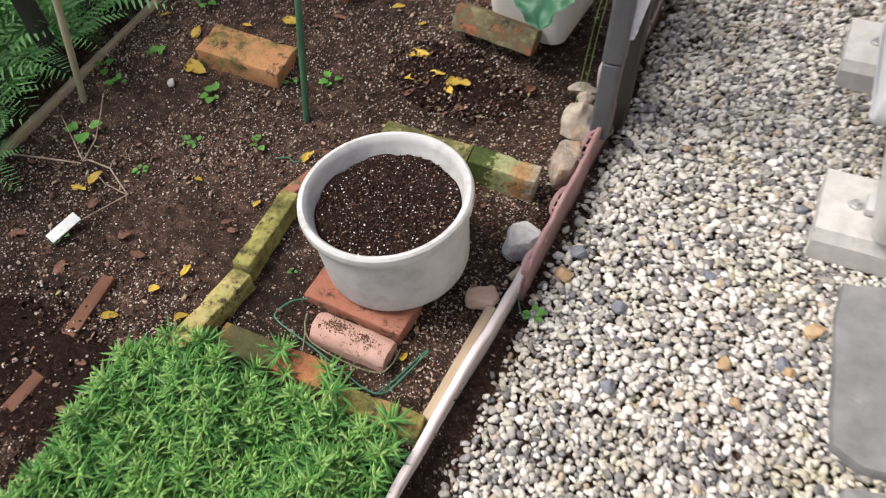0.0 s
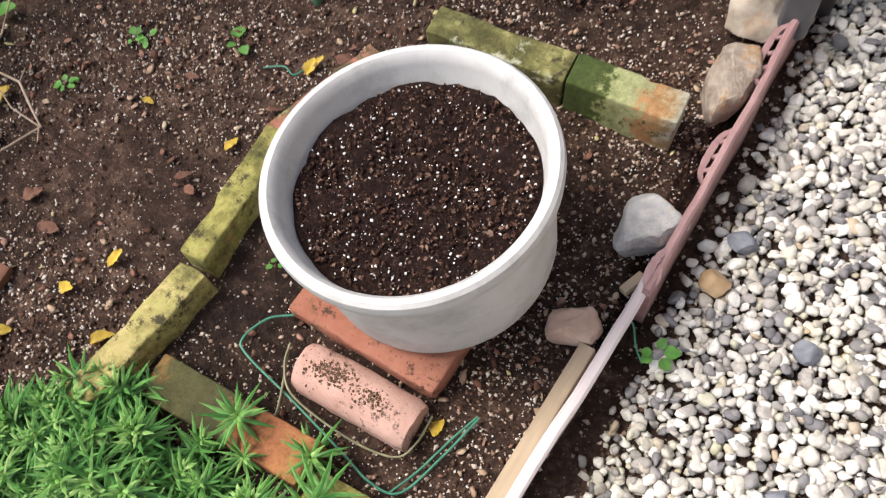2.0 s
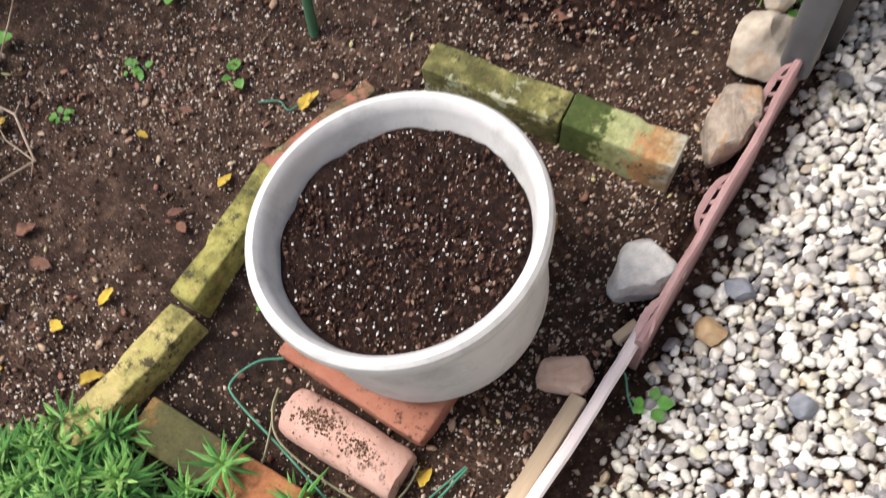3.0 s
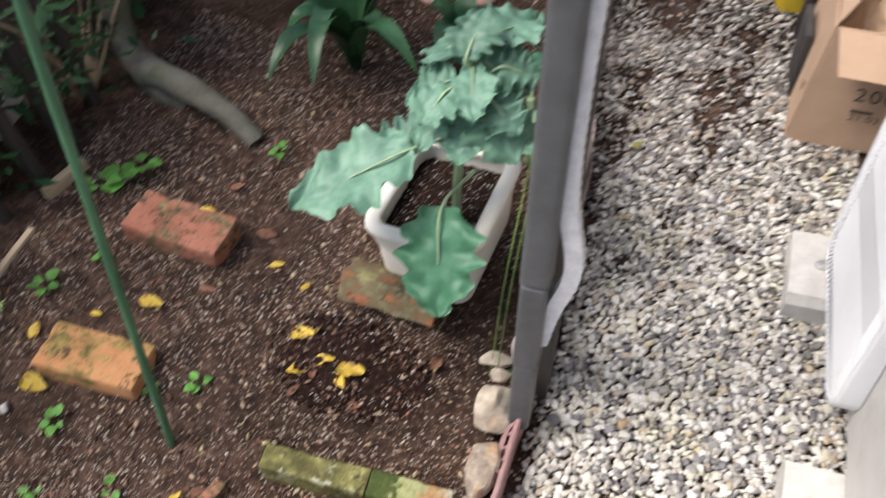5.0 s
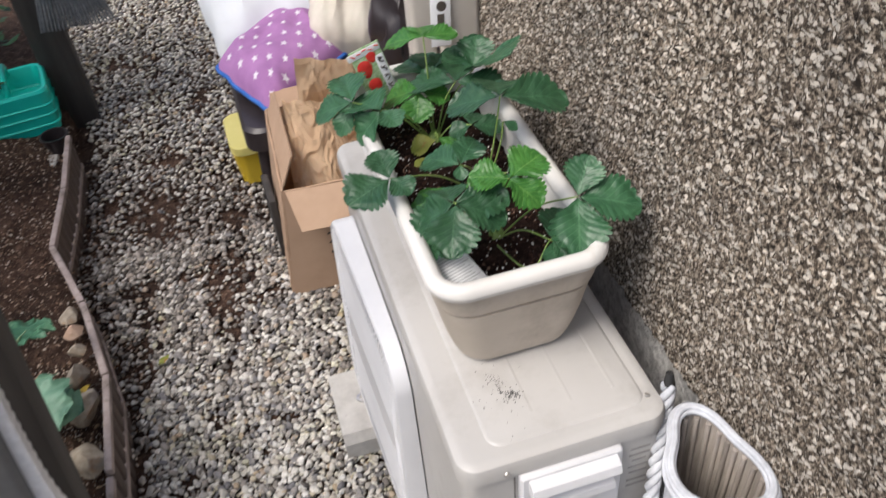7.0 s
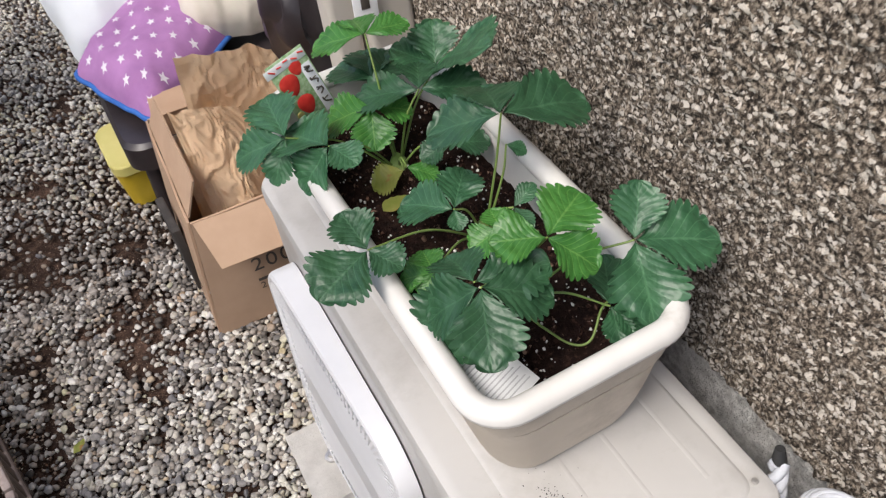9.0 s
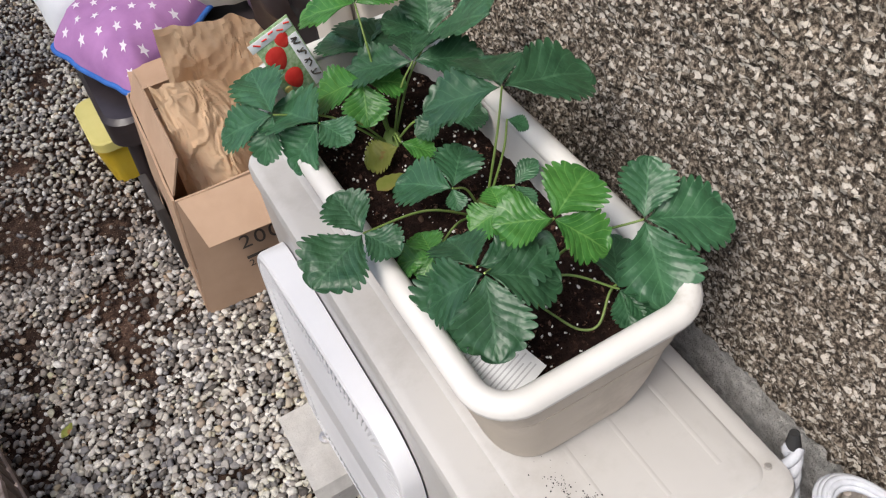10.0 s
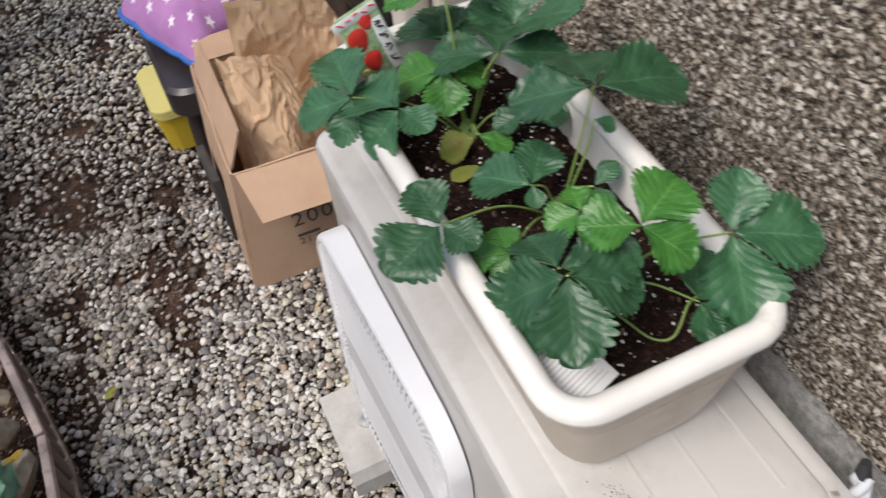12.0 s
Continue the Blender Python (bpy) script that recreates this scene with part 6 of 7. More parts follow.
s3 = Strawberry("broad-leaved strawberry plant at the planter's near end", (0.735, 0.66, 0.828))
s3.leaf((0.664, 0.598, 0.947), [(0.637, 0.534, 0.925), (0.616, 0.626, 0.908), (0.722, 0.57, 0.93)], width=0.44)
s3.leaf((0.667, 0.616, 0.935), [(0.668, 0.673, 0.925), (0.733, 0.597, 0.942), (0.612, 0.618, 0.872)], width=0.46)
s3.leaf((0.737, 0.607, 0.958), [(0.692, 0.63, 0.962), (0.79, 0.632, 0.97), (0.765, 0.566, 0.942)], straw_young_m, 0.5)
s3.leaf((0.826, 0.597, 0.911), [(0.897, 0.559, 0.91), (0.799, 0.525, 0.884), (0.853, 0.627, 0.95)], width=0.46)
s3.leaf((0.781, 0.57, 0.872), [(0.81, 0.62, 0.886), (0.797, 0.535, 0.863), (0.77, 0.535, 0.862)], width=0.4)
part("runner", tube(curve_pts([(-0.01, -0.035, 0.01), (-0.005, -0.06, 0.012), (0.006, -0.086, 0.01), (0.022, -0.094, 0.014), (0.042, -0.082, 0.034), (0.05, -0.085, 0.046)]), 0.0013, 6), stem_m, s3.root, "bent pale green runner")
bm = bmesh.new()
blade_into(bm, (0, 0, 0), (0.035, 0.006, 0.004), (0, 0, 1), 0.011, 5, 0.05, 0.1, 0.1)
solid("fallen_leaf", bm, straw_yellow_m, "yellow-green fallen leaf lying on planter compost", "leaf", pose(0.67, 0.842, 0.838, 0, 0, 0))


def wavy_leaf(bm, base, tip, up, width, lobes=6, seed=0, droop=0.2):
    """A broad kale blade with lobed wavy edges and a thick midrib."""
    base, tip, up = Vector(base), Vector(tip), Vector(up).normalized()
    ax = tip - base
    length = ax.length
    ax.normalize()
    side = ax.cross(up).normalized()
    up = side.cross(ax)
    n, cross = 40, 8
    rows = []
    for i in range(n + 1):
        t = i / n
        shape = max(0.04, math.sin(math.pi * min(1, t * 0.97 + 0.03) ** 0.8) ** 0.6)
        row = []
        for k in range(-cross, cross + 1):
            s = k / cross
            lob = 1 + (0.15 * math.sin(t * lobes * 6.28 + seed + (1.1 if s > 0 else 0)) + 0.3 * noise.noise(Vector((t * 13, s + seed, 1)))) * abs(s) ** 2
            q = base + ax * (length * t) + side * (width * shape * s * lob)
            z = 0.14 * width * abs(s) - droop * length * t * t + 0.13 * width * abs(s) ** 1.5 * math.sin(t * lobes * 6.28 + seed * 2 + k * 0.4)
            z += 0.09 * width * noise.noise(Vector((t * 6 + seed, s * 4, 2))) + 0.16 * width * abs(s) ** 2 * noise.noise(Vector((t * 16 + seed, s * 2, 7)))
            row.append(bm.verts.new(q + up * z))
        rows.append(row)
    for a, b in zip(rows, rows[1:]):
        for k in range(2 * cross):
            bm.faces.new((a[k], a[k + 1], b[k + 1], b[k]))
    return bm


def kale(crown, leaves, label, stem_to):
    pl = thing("kale_plant", label, "plant", Matrix.Translation(crown))
    c = Vector(crown)
    part("stem", tube(curve_pts([(0, 0, -0.02), (0.005, 0.01, 0.1), Vector(stem_to) - c]), 0.009, 8), kale_stem_m, pl)
    for i, (b, t, w, up, droop) in enumerate(leaves):
        bm = bmesh.new()
        b, t = Vector(b) - c, Vector(t) - c
        wavy_leaf(bm, b, t, up, w, 3 + i % 3, i * 1.7, droop)
        lf = part("leaf", bm, kale_green_m if i == 1 else kale_m, pl, crease=0)
        root = Vector(stem_to) - c
        root = Vector((root.x * 0.8, root.y * 0.8, max(0.06, b.z - 0.06)))
        mid = b.lerp(t, 0.5)
        drop = Vector((0, 0, -droop * (t - b).length * 0.25))
        part("rib", tube(curve_pts([root, b, mid + drop * 0.9]), [0.005, 0.0045, 0.0042, 0.004, 0.0038, 0.0036, 0.0034, 0.0032, 0.003, 0.0028, 0.0026, 0.0024, 0.0022, 0.002, 0.0018, 0.0016, 0.0014], 6), kale_stem_m, lf, "pale green midrib")
    return pl


kale_stem_m = leaf_material("kale_stem", (0.24, 0.36, 0.2), (0.36, 0.46, 0.28), 30, 0.5, 0.05)
trough("white_planter", "white plastic trough planter holding a kale plant", 0.31, 0.255, 0.19, white_planter_m, pose(-0.238, 0.88, 0.112, 0, 0, -4), 0.14, roll=0.017)
UP = (0, -0.3, 1)
kale((-0.205, 0.85, 0.25), (
    ((-0.25, 0.78, 0.5), (-0.455, 0.65, 0.44), 0.075, UP, 0.12),
    ((-0.19, 0.745, 0.4), (-0.165, 0.59, 0.27), 0.08, (0, -1, 0.7), 0.15),
    ((-0.24, 0.82, 0.5), (-0.35, 0.76, 0.47), 0.05, UP, 0.1),
    ((-0.17, 0.87, 0.55), (-0.06, 0.8, 0.5), 0.055, UP, 0.2),
    ((-0.2, 0.9, 0.57), (-0.27, 0.86, 0.56), 0.055, UP, 0.2),
    ((-0.17, 0.92, 0.6), (-0.06, 0.93, 0.57), 0.06, UP, 0.15),
    ((-0.2, 0.94, 0.6), (-0.28, 1.0, 0.58), 0.06, UP, 0.2),
    ((-0.16, 0.96, 0.62), (-0.1, 1.1, 0.6), 0.07, UP, 0.15),
    ((-0.18, 0.9, 0.62), (-0.17, 0.99, 0.67), 0.045, UP, 0.1),
    ((-0.17, 0.9, 0.6), (-0.14, 0.8, 0.58), 0.04, UP, 0.2),
    ((-0.21, 0.88, 0.56), (-0.24, 0.77, 0.52), 0.04, UP, 0.25),
    *(((-0.175 + 0.05 * math.cos(2.4 * k), 0.9 + 0.05 * math.sin(2.4 * k), 0.5 + 0.012 * k),
       (-0.175 + 0.13 * math.cos(2.4 * k), 0.9 + 0.13 * math.sin(2.4 * k), 0.47 + 0.014 * k), 0.042, UP, 0.25) for k in range(9)),
), "large blue-green kale plant with holed wavy leaves", (-0.175, 0.92, 0.62))
kale((-0.15, 1.22, 0.1), (
    ((-0.14, 1.22, 0.24), (-0.09, 1.1, 0.22), 0.06, UP, 0.2),
    ((-0.15, 1.28, 0.3), (-0.13, 1.4, 0.28), 0.06, UP, 0.2),
    ((-0.17, 1.25, 0.28), (-0.27, 1.24, 0.27), 0.06, UP, 0.2),
    ((-0.14, 1.2, 0.2), (-0.05, 1.17, 0.18), 0.05, UP, 0.2),
    ((-0.16, 1.2, 0.24), (-0.22, 1.12, 0.22), 0.055, UP, 0.2),
), "small blue-green kale plant inside the low border", (-0.15, 1.24, 0.26))


# sedum cushion
def in_sedum(x, y):
    if not (-0.72 < y < -0.265 and x < -0.055):
        return False
    left = -0.56 + 0.03 * noise.noise(Vector((y * 12, 0, 0))) + (0.05 if y > -0.34 else 0)
    back = -0.33 + 0.03 * noise.noise(Vector((x * 13, 4, 0))) + (0.035 if x < -0.45 else 0)
    return x > left and y < back


def sedum():
    rng = random.Random(8)
    verts, faces, young = [], [], []
    tall = [(x, y) for x, y in ((rng.uniform(-0.62, -0.05), rng.uniform(-0.72, -0.25)) for _ in range(620)) if in_sedum(x, y)]
    tall += [(-0.335, -0.27), (-0.245, -0.262), (-0.49, -0.3), (-0.52, -0.315), (-0.09, -0.3), (-0.2, -0.29), (-0.31, -0.3)]
    low = [(x, y) for x, y in ((rng.uniform(-0.62, -0.05), rng.uniform(-0.72, -0.25)) for _ in range(380)) if in_sedum(x, y)]
    for n, (x, y) in enumerate(tall + low):
        small = n >= len(tall)
        h = 0.012 if small else rng.uniform(0.025, 0.06) * (0.75 + 0.7 * noise.noise(Vector((x * 9, y * 9, 1))))
        c = Vector((x, y, bed(x, y) + h))
        tilt = Euler((rng.gauss(0, 0.4), rng.gauss(0, 0.4), rng.uniform(0, 6.28))).to_matrix()
        size = rng.uniform(1.0, 1.65)
        tiers = ((7, 0.028, -0.35), (7, 0.028, 0.05), (6, 0.025, 0.35), (5, 0.018, 0.8), (4, 0.010, 1.6))
        for tier, (count, reach, lift_) in enumerate(tiers[:3] if small else tiers):
            for k in range(count):
                a = 6.283 * (k + tier * 0.45) / count + rng.uniform(-0.25, 0.25)
                d = tilt @ Vector((math.cos(a), math.sin(a), lift_ + rng.uniform(-0.15, 0.15))).normalized()
                s = d.cross(Vector((0, 0, 1)))
                s = s.normalized() if s.length > 0.01 else Vector((1, 0, 0))
                b = c + tilt @ Vector((0, 0, tier * 0.006 * size))
                L, w = 1.12 * reach * size * rng.uniform(0.8, 1.15), 0.0017 * size
                u = s.cross(d)
                u = u if u.z > 0 else -u
                i0 = len(verts)
                for p in (b - s * w * 0.6, b + s * w * 0.6, b + d * L * 0.5 + s * w, b + d * L * 0.5 - s * w, b + d * L * 0.5 + u * w * 0.7, b + d * L - u * w * 0.8):
                    verts.append(tuple(p))
                faces += [(i0, i0 + 1, i0 + 4), (i0 + 1, i0 + 2, i0 + 4), (i0 + 3, i0, i0 + 4), (i0 + 4, i0 + 2, i0 + 5), (i0 + 3, i0 + 4, i0 + 5)]
                young += [1 if tier > 2 else 0] * 5
    me = bpy.data.meshes.new("sedum")
    me.from_pydata(verts, [], faces)
    me.materials.append(sedum_m)
    me.materials.append(sedum_tip_m)
    me.polygons.foreach_set("material_index", young)
    return tagged(new("sedum", me), "dense bright green sedum ground cover with starry shoots", "ground cover", kind="stuff")


sedum()


# small weeds and fallen leaves
def weed(x, y, size, seed):
    rng = random.Random(seed)
    root = thing("weed", "small bright green weed seedling growing in soil", "weed", pose(x, y, bed(x, y) + 0.003, 0, 0, rng.uniform(0, 360)), "weed seedlings in the bed")
    for k in range(rng.choice((3, 4, 5, 6))):
        bm = bmesh.new()
        a = k * 2.4 + rng.uniform(-0.3, 0.3)
        r = size * rng.uniform(0.55, 1.1)
        tip = Vector((math.cos(a) * r, math.sin(a) * r, size * rng.uniform(0.15, 0.7)))
        blade_into(bm, tip * 0.3 + Vector((0, 0, 0.004)), tip, (0, 0, 1), r * 0.33, 4, 0.06, 0.2, 0.2, 0.1, k, 0.8, 2)
        part("leaf", bm, weed_m, root)
    return root


for i, (x, y, s) in enumerate(((-0.816, 0.246, 0.03), (-1.01, 0.035, 0.05), (-0.65, 0.167, 0.032), (-1.0, 0.293, 0.035), (-0.675, 0.359, 0.024), (-0.595, 0.405, 0.03), (-0.775, 0.112, 0.022), (-1.026, 0.183, 0.035), (-0.836, -0.002, 0.02), (-0.998, 0.495, 0.04), (-1.0, 0.816, 0.06), (-0.92, 0.6, 0.024), (-0.709, 1.017, 0.035), (-0.792, 0.103, 0.02), (-1.086, 0.21, 0.03), (-0.86, -0.215, 0.03), (-0.94, -0.42, 0.035), (0.036, 0.047, 0.026), (-0.03, 0.66, 0.022), (-0.42, -0.085, 0.016), (-0.985, 0.86, 0.05), (-1.04, 0.78, 0.05))):
    weed(x, y, s, i)


def fallen(x, y, length, turn, material, label, seed, z=None):
    rng = random.Random(seed)
    bm = bmesh.new()
    blade_into(bm, (-length / 2, 0, 0), (length / 2, 0, 0.002), (0, 0, 1), length * rng.uniform(0.2, 0.32), 5, 0.04, rng.uniform(-0.3, 0.6), rng.uniform(-0.2, 0.3), 0.5, seed, 0.8, 2)
    h = bed(x, y) + 0.008 if z is None else z
    length *= 0.85
    return solid("fallen_leaf", bm, material, label, "leaf", pose(x, y, h, rng.uniform(-14, 14), rng.uniform(-14, 14), turn), "fallen leaves on the soil")


YL, BL = "yellow fallen leaf lying on the soil", "dry brown fallen leaf lying on the soil"
for i, (x, y, l, a) in enumerate(((-0.453, 0.569, 0.055, 20), (-0.43, 0.585, 0.05, 80), (-0.33, 0.522, 0.06, 10), (-0.345, 0.5, 0.045, -40), (-0.536, 0.189, 0.03, 70), (-0.669, -0.327, 0.032, 40), (-0.905, -0.064, 0.04, 80), (-0.92, -0.1, 0.035, 10), (-0.602, -0.178, 0.03, 70), (-0.143, -0.16, 0.035, -60), (-0.715, 0.031, 0.02, 0), (-0.573, 0.031, 0.026, 90), (-0.391, 0.529, 0.05, 30), (-0.781, 0.792, 0.045, 5), (-0.572, 0.709, 0.035, 20), (-0.493, 0.681, 0.03, 90), (-0.773, 0.535, 0.06, 0), (-0.428, 0.496, 0.05, 30), (-0.863, 0.473, 0.03, 0), (-0.54, 0.181, 0.03, 100), (-0.9, 0.3, 0.06, -5), (-1.06, 0.42, 0.03, 40), (-0.96, 0.4, 0.035, 90), (-0.55, -0.27, 0.03, 60), (-0.63, -0.24, 0.028, 20))):
    fallen(x, y, l, a, fallen_yellow_m, YL, i)
for i, (x, y, l, a) in enumerate(((-0.709, -0.187, 0.045, 10), (-0.579, -0.053, 0.038, -10), (-0.631, 0.783, 0.06, 20), (-0.181, 0.608, 0.05, 70), (-0.5, 0.215, 0.05, 30), (-0.6, -0.04, 0.035, 40), (-0.76, -0.16, 0.04, 60), (-0.68, 0.09, 0.035, 10), (-0.82, -0.28, 0.05, 100), (-0.55, 0.1, 0.03, 50), (-0.42, 0.45, 0.04, 60), (-0.68, 0.6, 0.05, 10), (-0.87, -0.12, 0.05, 140), (-0.95, -0.25, 0.05, 30), (-0.62, -0.52, 0.045, 30), (-0.6, -0.6, 0.04, 80), (-0.65, -0.43, 0.04, 0), (-0.4, 0.5, 0.05, 120), (-0.3, 0.46, 0.04, 15), (-0.53, 0.93, 0.05, 15), (-0.4, 0.9, 0.05, 75), (-0.75, 0.88, 0.05, 35))):
    fallen(x, y, l * 0.75, a, fallen_brown_m, BL, i + 50)
fallen(0.09, 1.41, 0.04, 50, straw_yellow_m, "yellow-green leaf lying on the gravel path", 90, 0.022)
fallen(-0.07, 1.25, 0.06, 50, fallen_yellow_m, "yellow fallen leaf beside the low border", 91, 0.15)

# ---- the far side of the bed: fence, tree, shrubs, ornaments ----
solid("border_plank", rough_up(box((0.016, 0.72, 0.024), (0, 0, 0), 0.003), 0.003, 12, 2), old_wood_m, "weathered wooden plank edging the bed at the fence", "plank", pose(-1.118, 0.26, 0.187, 3.5, 0, -1.5))
solid("border_plank", rough_up(box((0.02, 0.12, 0.04), (0, 0, 0), 0.003), 0.004, 12, 5), old_wood_m, "short weathered plank end at the fence", "plank", pose(-1.115, 0.76, 0.225, 0, 0, -12))
for i, (x, y, w, lean) in enumerate(((-1.2, -0.42, 0.04, -4), (-1.2, -0.18, 0.035, 3), (-1.2, 0.03, 0.035, -3), (-1.17, 0.17, 0.035, 2), (-1.17, 0.32, 0.03, -2), (-1.17, 0.47, 0.055, 3), (-1.17, 0.62, 0.03, -2), (-1.17, 0.75, 0.03, 2), (-1.18, 0.88, 0.04, -1), (-1.2, 1.02, 0.03, 0))):
    solid("fence_post", rough_up(box((w, w, 1.5), (0, 0, 0.7), 0.004), 0.003, 9, i), dark_wood_m, "dark weathered fence post at the edge of the bed", "fence post", pose(x, y, 0.08, lean * 0.6, -5 + lean, 0), "fence posts along the bed")
def slab():
    bm = box((0.05, 0.4, 0.75), (0, 0, 0.36), 0.008)
    return rough_up(bm, 0.003, 14, 3)


slab_m = surface("whitewashed_stone", (0.66, 0.65, 0.62), (0.8, 0.79, 0.76), 14, 0.85, 120, 0.4, 0.001, stain=(0.4, 0.4, 0.34), stain_scale=12, stain_at=(0.58, 0.7))
solid("stone_slab", slab(), slab_m, "whitewashed stone slab standing upright behind the fence", "slab", pose(-1.37, 0.77, 0.1, 0, -4, 6))
solid("garden_wall", box((0.1, 7, 1.7), (-2.2, 1.2, 0.85), 0.01), light_concrete_m, "pale concrete wall seen behind the fence", "wall", kind="structure")


def frond(bm, base, tip, up, width, pairs, material=None, arch=0.25):
    """A fern frond: paired tapering leaflets along an arching rib."""
    base, tip, up = Vector(base), Vector(tip), Vector(up).normalized()
    ax = (tip - base)
    length = ax.length
    ax.normalize()
    side = ax.cross(up).normalized()
    up = side.cross(ax)
    for i in range(pairs):
        t = 0.08 + 0.9 * i / pairs
        c = base + ax * length * t + up * (arch * length * math.sin(math.pi * t) * 0.5 - arch * 0.6 * length * t * t)
        w = width * math.sin(math.pi * (0.15 + 0.85 * t)) ** 0.7
        for s in (-1, 1):
            e = c + side * s * w + ax * w * 0.5 - up * w * 0.15
            mid = c.lerp(e, 0.45)
            h = ax * w * 0.16
            for p0, p1, q in ((0.12, 0.4, 0.8), (0.4, 0.7, 0.6), (0.7, 1.0, 0.35)):
                a, b = c.lerp(e, p0), c.lerp(e, p1)
                vs = [bm.verts.new(v) for v in (a - h * q, b - h * q * 0.5 - ax * 0.001, b, a)]
                bm.faces.new(vs)
                vs = [bm.verts.new(v) for v in (a, b, b + h * q * 0.5, a + h * q)]
                bm.faces.new(vs)
    return bm


def fern(x, y, z, size, seed, material=None, count=9):
    rng = random.Random(seed)
    f = thing("fern", "green feathery fern growing beyond the fence", "fern", pose(x, y, z), "ferns beyond the fence")
    for k in range(count):
        a = 6.283 * k / count + rng.uniform(-0.3, 0.3)
        r = size * rng.uniform(0.7, 1.1)
        part("frond", frond(bmesh.new(), (0, 0, 0.03), (math.cos(a) * r, math.sin(a) * r, size * rng.uniform(0.3, 0.75)), (0, 0, 1), size * 0.22, 13), material or fern_m, f, smooth=False)
    return f


for i, (x, y, s) in enumerate(((-1.28, -0.25, 0.26), (-1.33, -0.02, 0.28), (-1.4, 0.15, 0.28), (-1.3, 0.28, 0.22), (-1.62, 0.05, 0.34), (-1.7, 0.3, 0.4), (-1.45, -0.45, 0.3), (-1.7, -0.3, 0.4), (-1.12, -0.16, 0.14), (-1.24, 0.12, 0.2), (-1.27, 0.42, 0.2), (-1.22, -0.02, 0.18), (-1.45, 0.0, 0.3), (-1.5, 0.22, 0.32), (-1.2, 0.22, 0.2), (-1.23, 0.33, 0.22), (-1.3, 0.1, 0.26), (-1.2, -0.14, 0.2), (-1.26, -0.36, 0.24), (-1.42, 0.3, 0.34), (-1.38, -0.14, 0.3), (-1.55, 0.1, 0.4))):
    fern(x, y, bed(x, y) + 0.0, s, i, None, 11)


def shrub(x, y, z, size, seed, leaves, label, leaf_len=0.06, material=None):
    """A loose shrub: branching stems with many single leaves."""
    rng = random.Random(seed)
    sh = thing("shrub", label, "shrub", pose(x, y, z), "shrubs at the far end of the bed")
    stems = bmesh.new()
    bm = bmesh.new()
    for k in range(9):
        a, tilt = rng.uniform(0, 6.28), rng.uniform(0.2, 1.0)
        tip = Vector((math.cos(a) * tilt, math.sin(a) * tilt, rng.uniform(0.6, 1.1))) * size
        mid = tip * 0.5 + Vector((0, 0, 0.12 * size))
        pts = curve_pts([(0, 0, -0.02), mid, tip], 6)
        tube_into(stems, pts, [0.007 - 0.005 * i / len(pts) for i in range(len(pts))], 5)
        for _ in range(leaves // 9):
            p = Vector(rng.choice(pts[3:])) + Vector((rng.gauss(0, 1), rng.gauss(0, 1), rng.gauss(0, 0.8))) * size * 0.14
            d = Vector((rng.gauss(0, 1), rng.gauss(0, 1), rng.uniform(-0.6, 0.5))).normalized()
            L = leaf_len * rng.uniform(0.6, 1.2)
            s = d.cross(Vector((0, 0, 1))).normalized() * L * 0.24
            u = s.cross(d).normalized() * L * 0.06
            v = [bm.verts.new(q) for q in (p, p + d * L * 0.5 + s - u, p + d * L, p + d * L * 0.5 - s - u, p + d * L * 0.5)]
            bm.faces.new((v[0], v[1], v[4]))
            bm.faces.new((v[1], v[2], v[4]))
            bm.faces.new((v[4], v[2], v[3]))
            bm.faces.new((v[0], v[4], v[3]))
    part("stem", stems, twig_m, sh, kind="stuff")
    part("foliage", bm, material or shrub_m, sh, kind="stuff")
    return sh


for i, (x, y, s, n, L) in enumerate(((-1.25, 1.05, 0.4, 500, 0.05), (-1.42, 1.5, 0.5, 700, 0.06), (-1.05, 1.85, 0.45, 700, 0.055), (-0.75, 2.2, 0.45, 700, 0.05), (-1.35, 2.2, 0.6, 800, 0.06), (-0.95, 2.6, 0.6, 800, 0.06), (-0.5, 2.75, 0.4, 500, 0.05), (-0.6, 3.3, 0.7, 800, 0.06), (-1.2, 3.2, 0.8, 800, 0.07))):
    shrub(x, y, bed(x, y), s, i + 3, n, "dark green leafy shrub at the end of the bed", L)


shrub(-1.27, 0.69, bed(-1.27, 0.69), 0.2, 31, 70, "sparse dark green shrub before the pale slab", 0.05)


def strap_plant(x, y, seed, label, n=13, size=0.4):
    rng = random.Random(seed)
    pl = thing("strap_leaf_plant", label, "plant", pose(x, y, bed(x, y)))
    for k in range(n):
        a = 6.283 * k / n + rng.uniform(-0.25, 0.25)
        reach, rise = size * rng.uniform(0.25, 0.62), size * rng.uniform(0.75, 1.25)
        out = Vector((math.cos(a), math.sin(a), 0))
        side = Vector((-math.sin(a), math.cos(a), 0))
        rows = []
        bm = bmesh.new()
        m = 18
        for i in range(m + 1):
            t = i / m
            c = out * (reach * t ** 1.2 * 1.25) + Vector((0, 0, rise * (1.55 * t - 1.15 * t ** 2.3)))
            w = 0.032 * math.sin(math.pi * (0.08 + 0.92 * t) ** 0.8) ** 0.7 if t < 1 else 0.001
            rows.append([bm.verts.new(c + side * w * s + Vector((0, 0, 0.25 * w * abs(s) + 0.1 * w * math.sin(t * 9)))) for s in (-1, -0.5, 0, 0.5, 1)])
        for r0, r1 in zip(rows, rows[1:]):
            for j in range(4):
                bm.faces.new((r0[j], r0[j + 1], r1[j + 1], r1[j]))
        part("leaf", bm, strap_m, pl)
    return pl


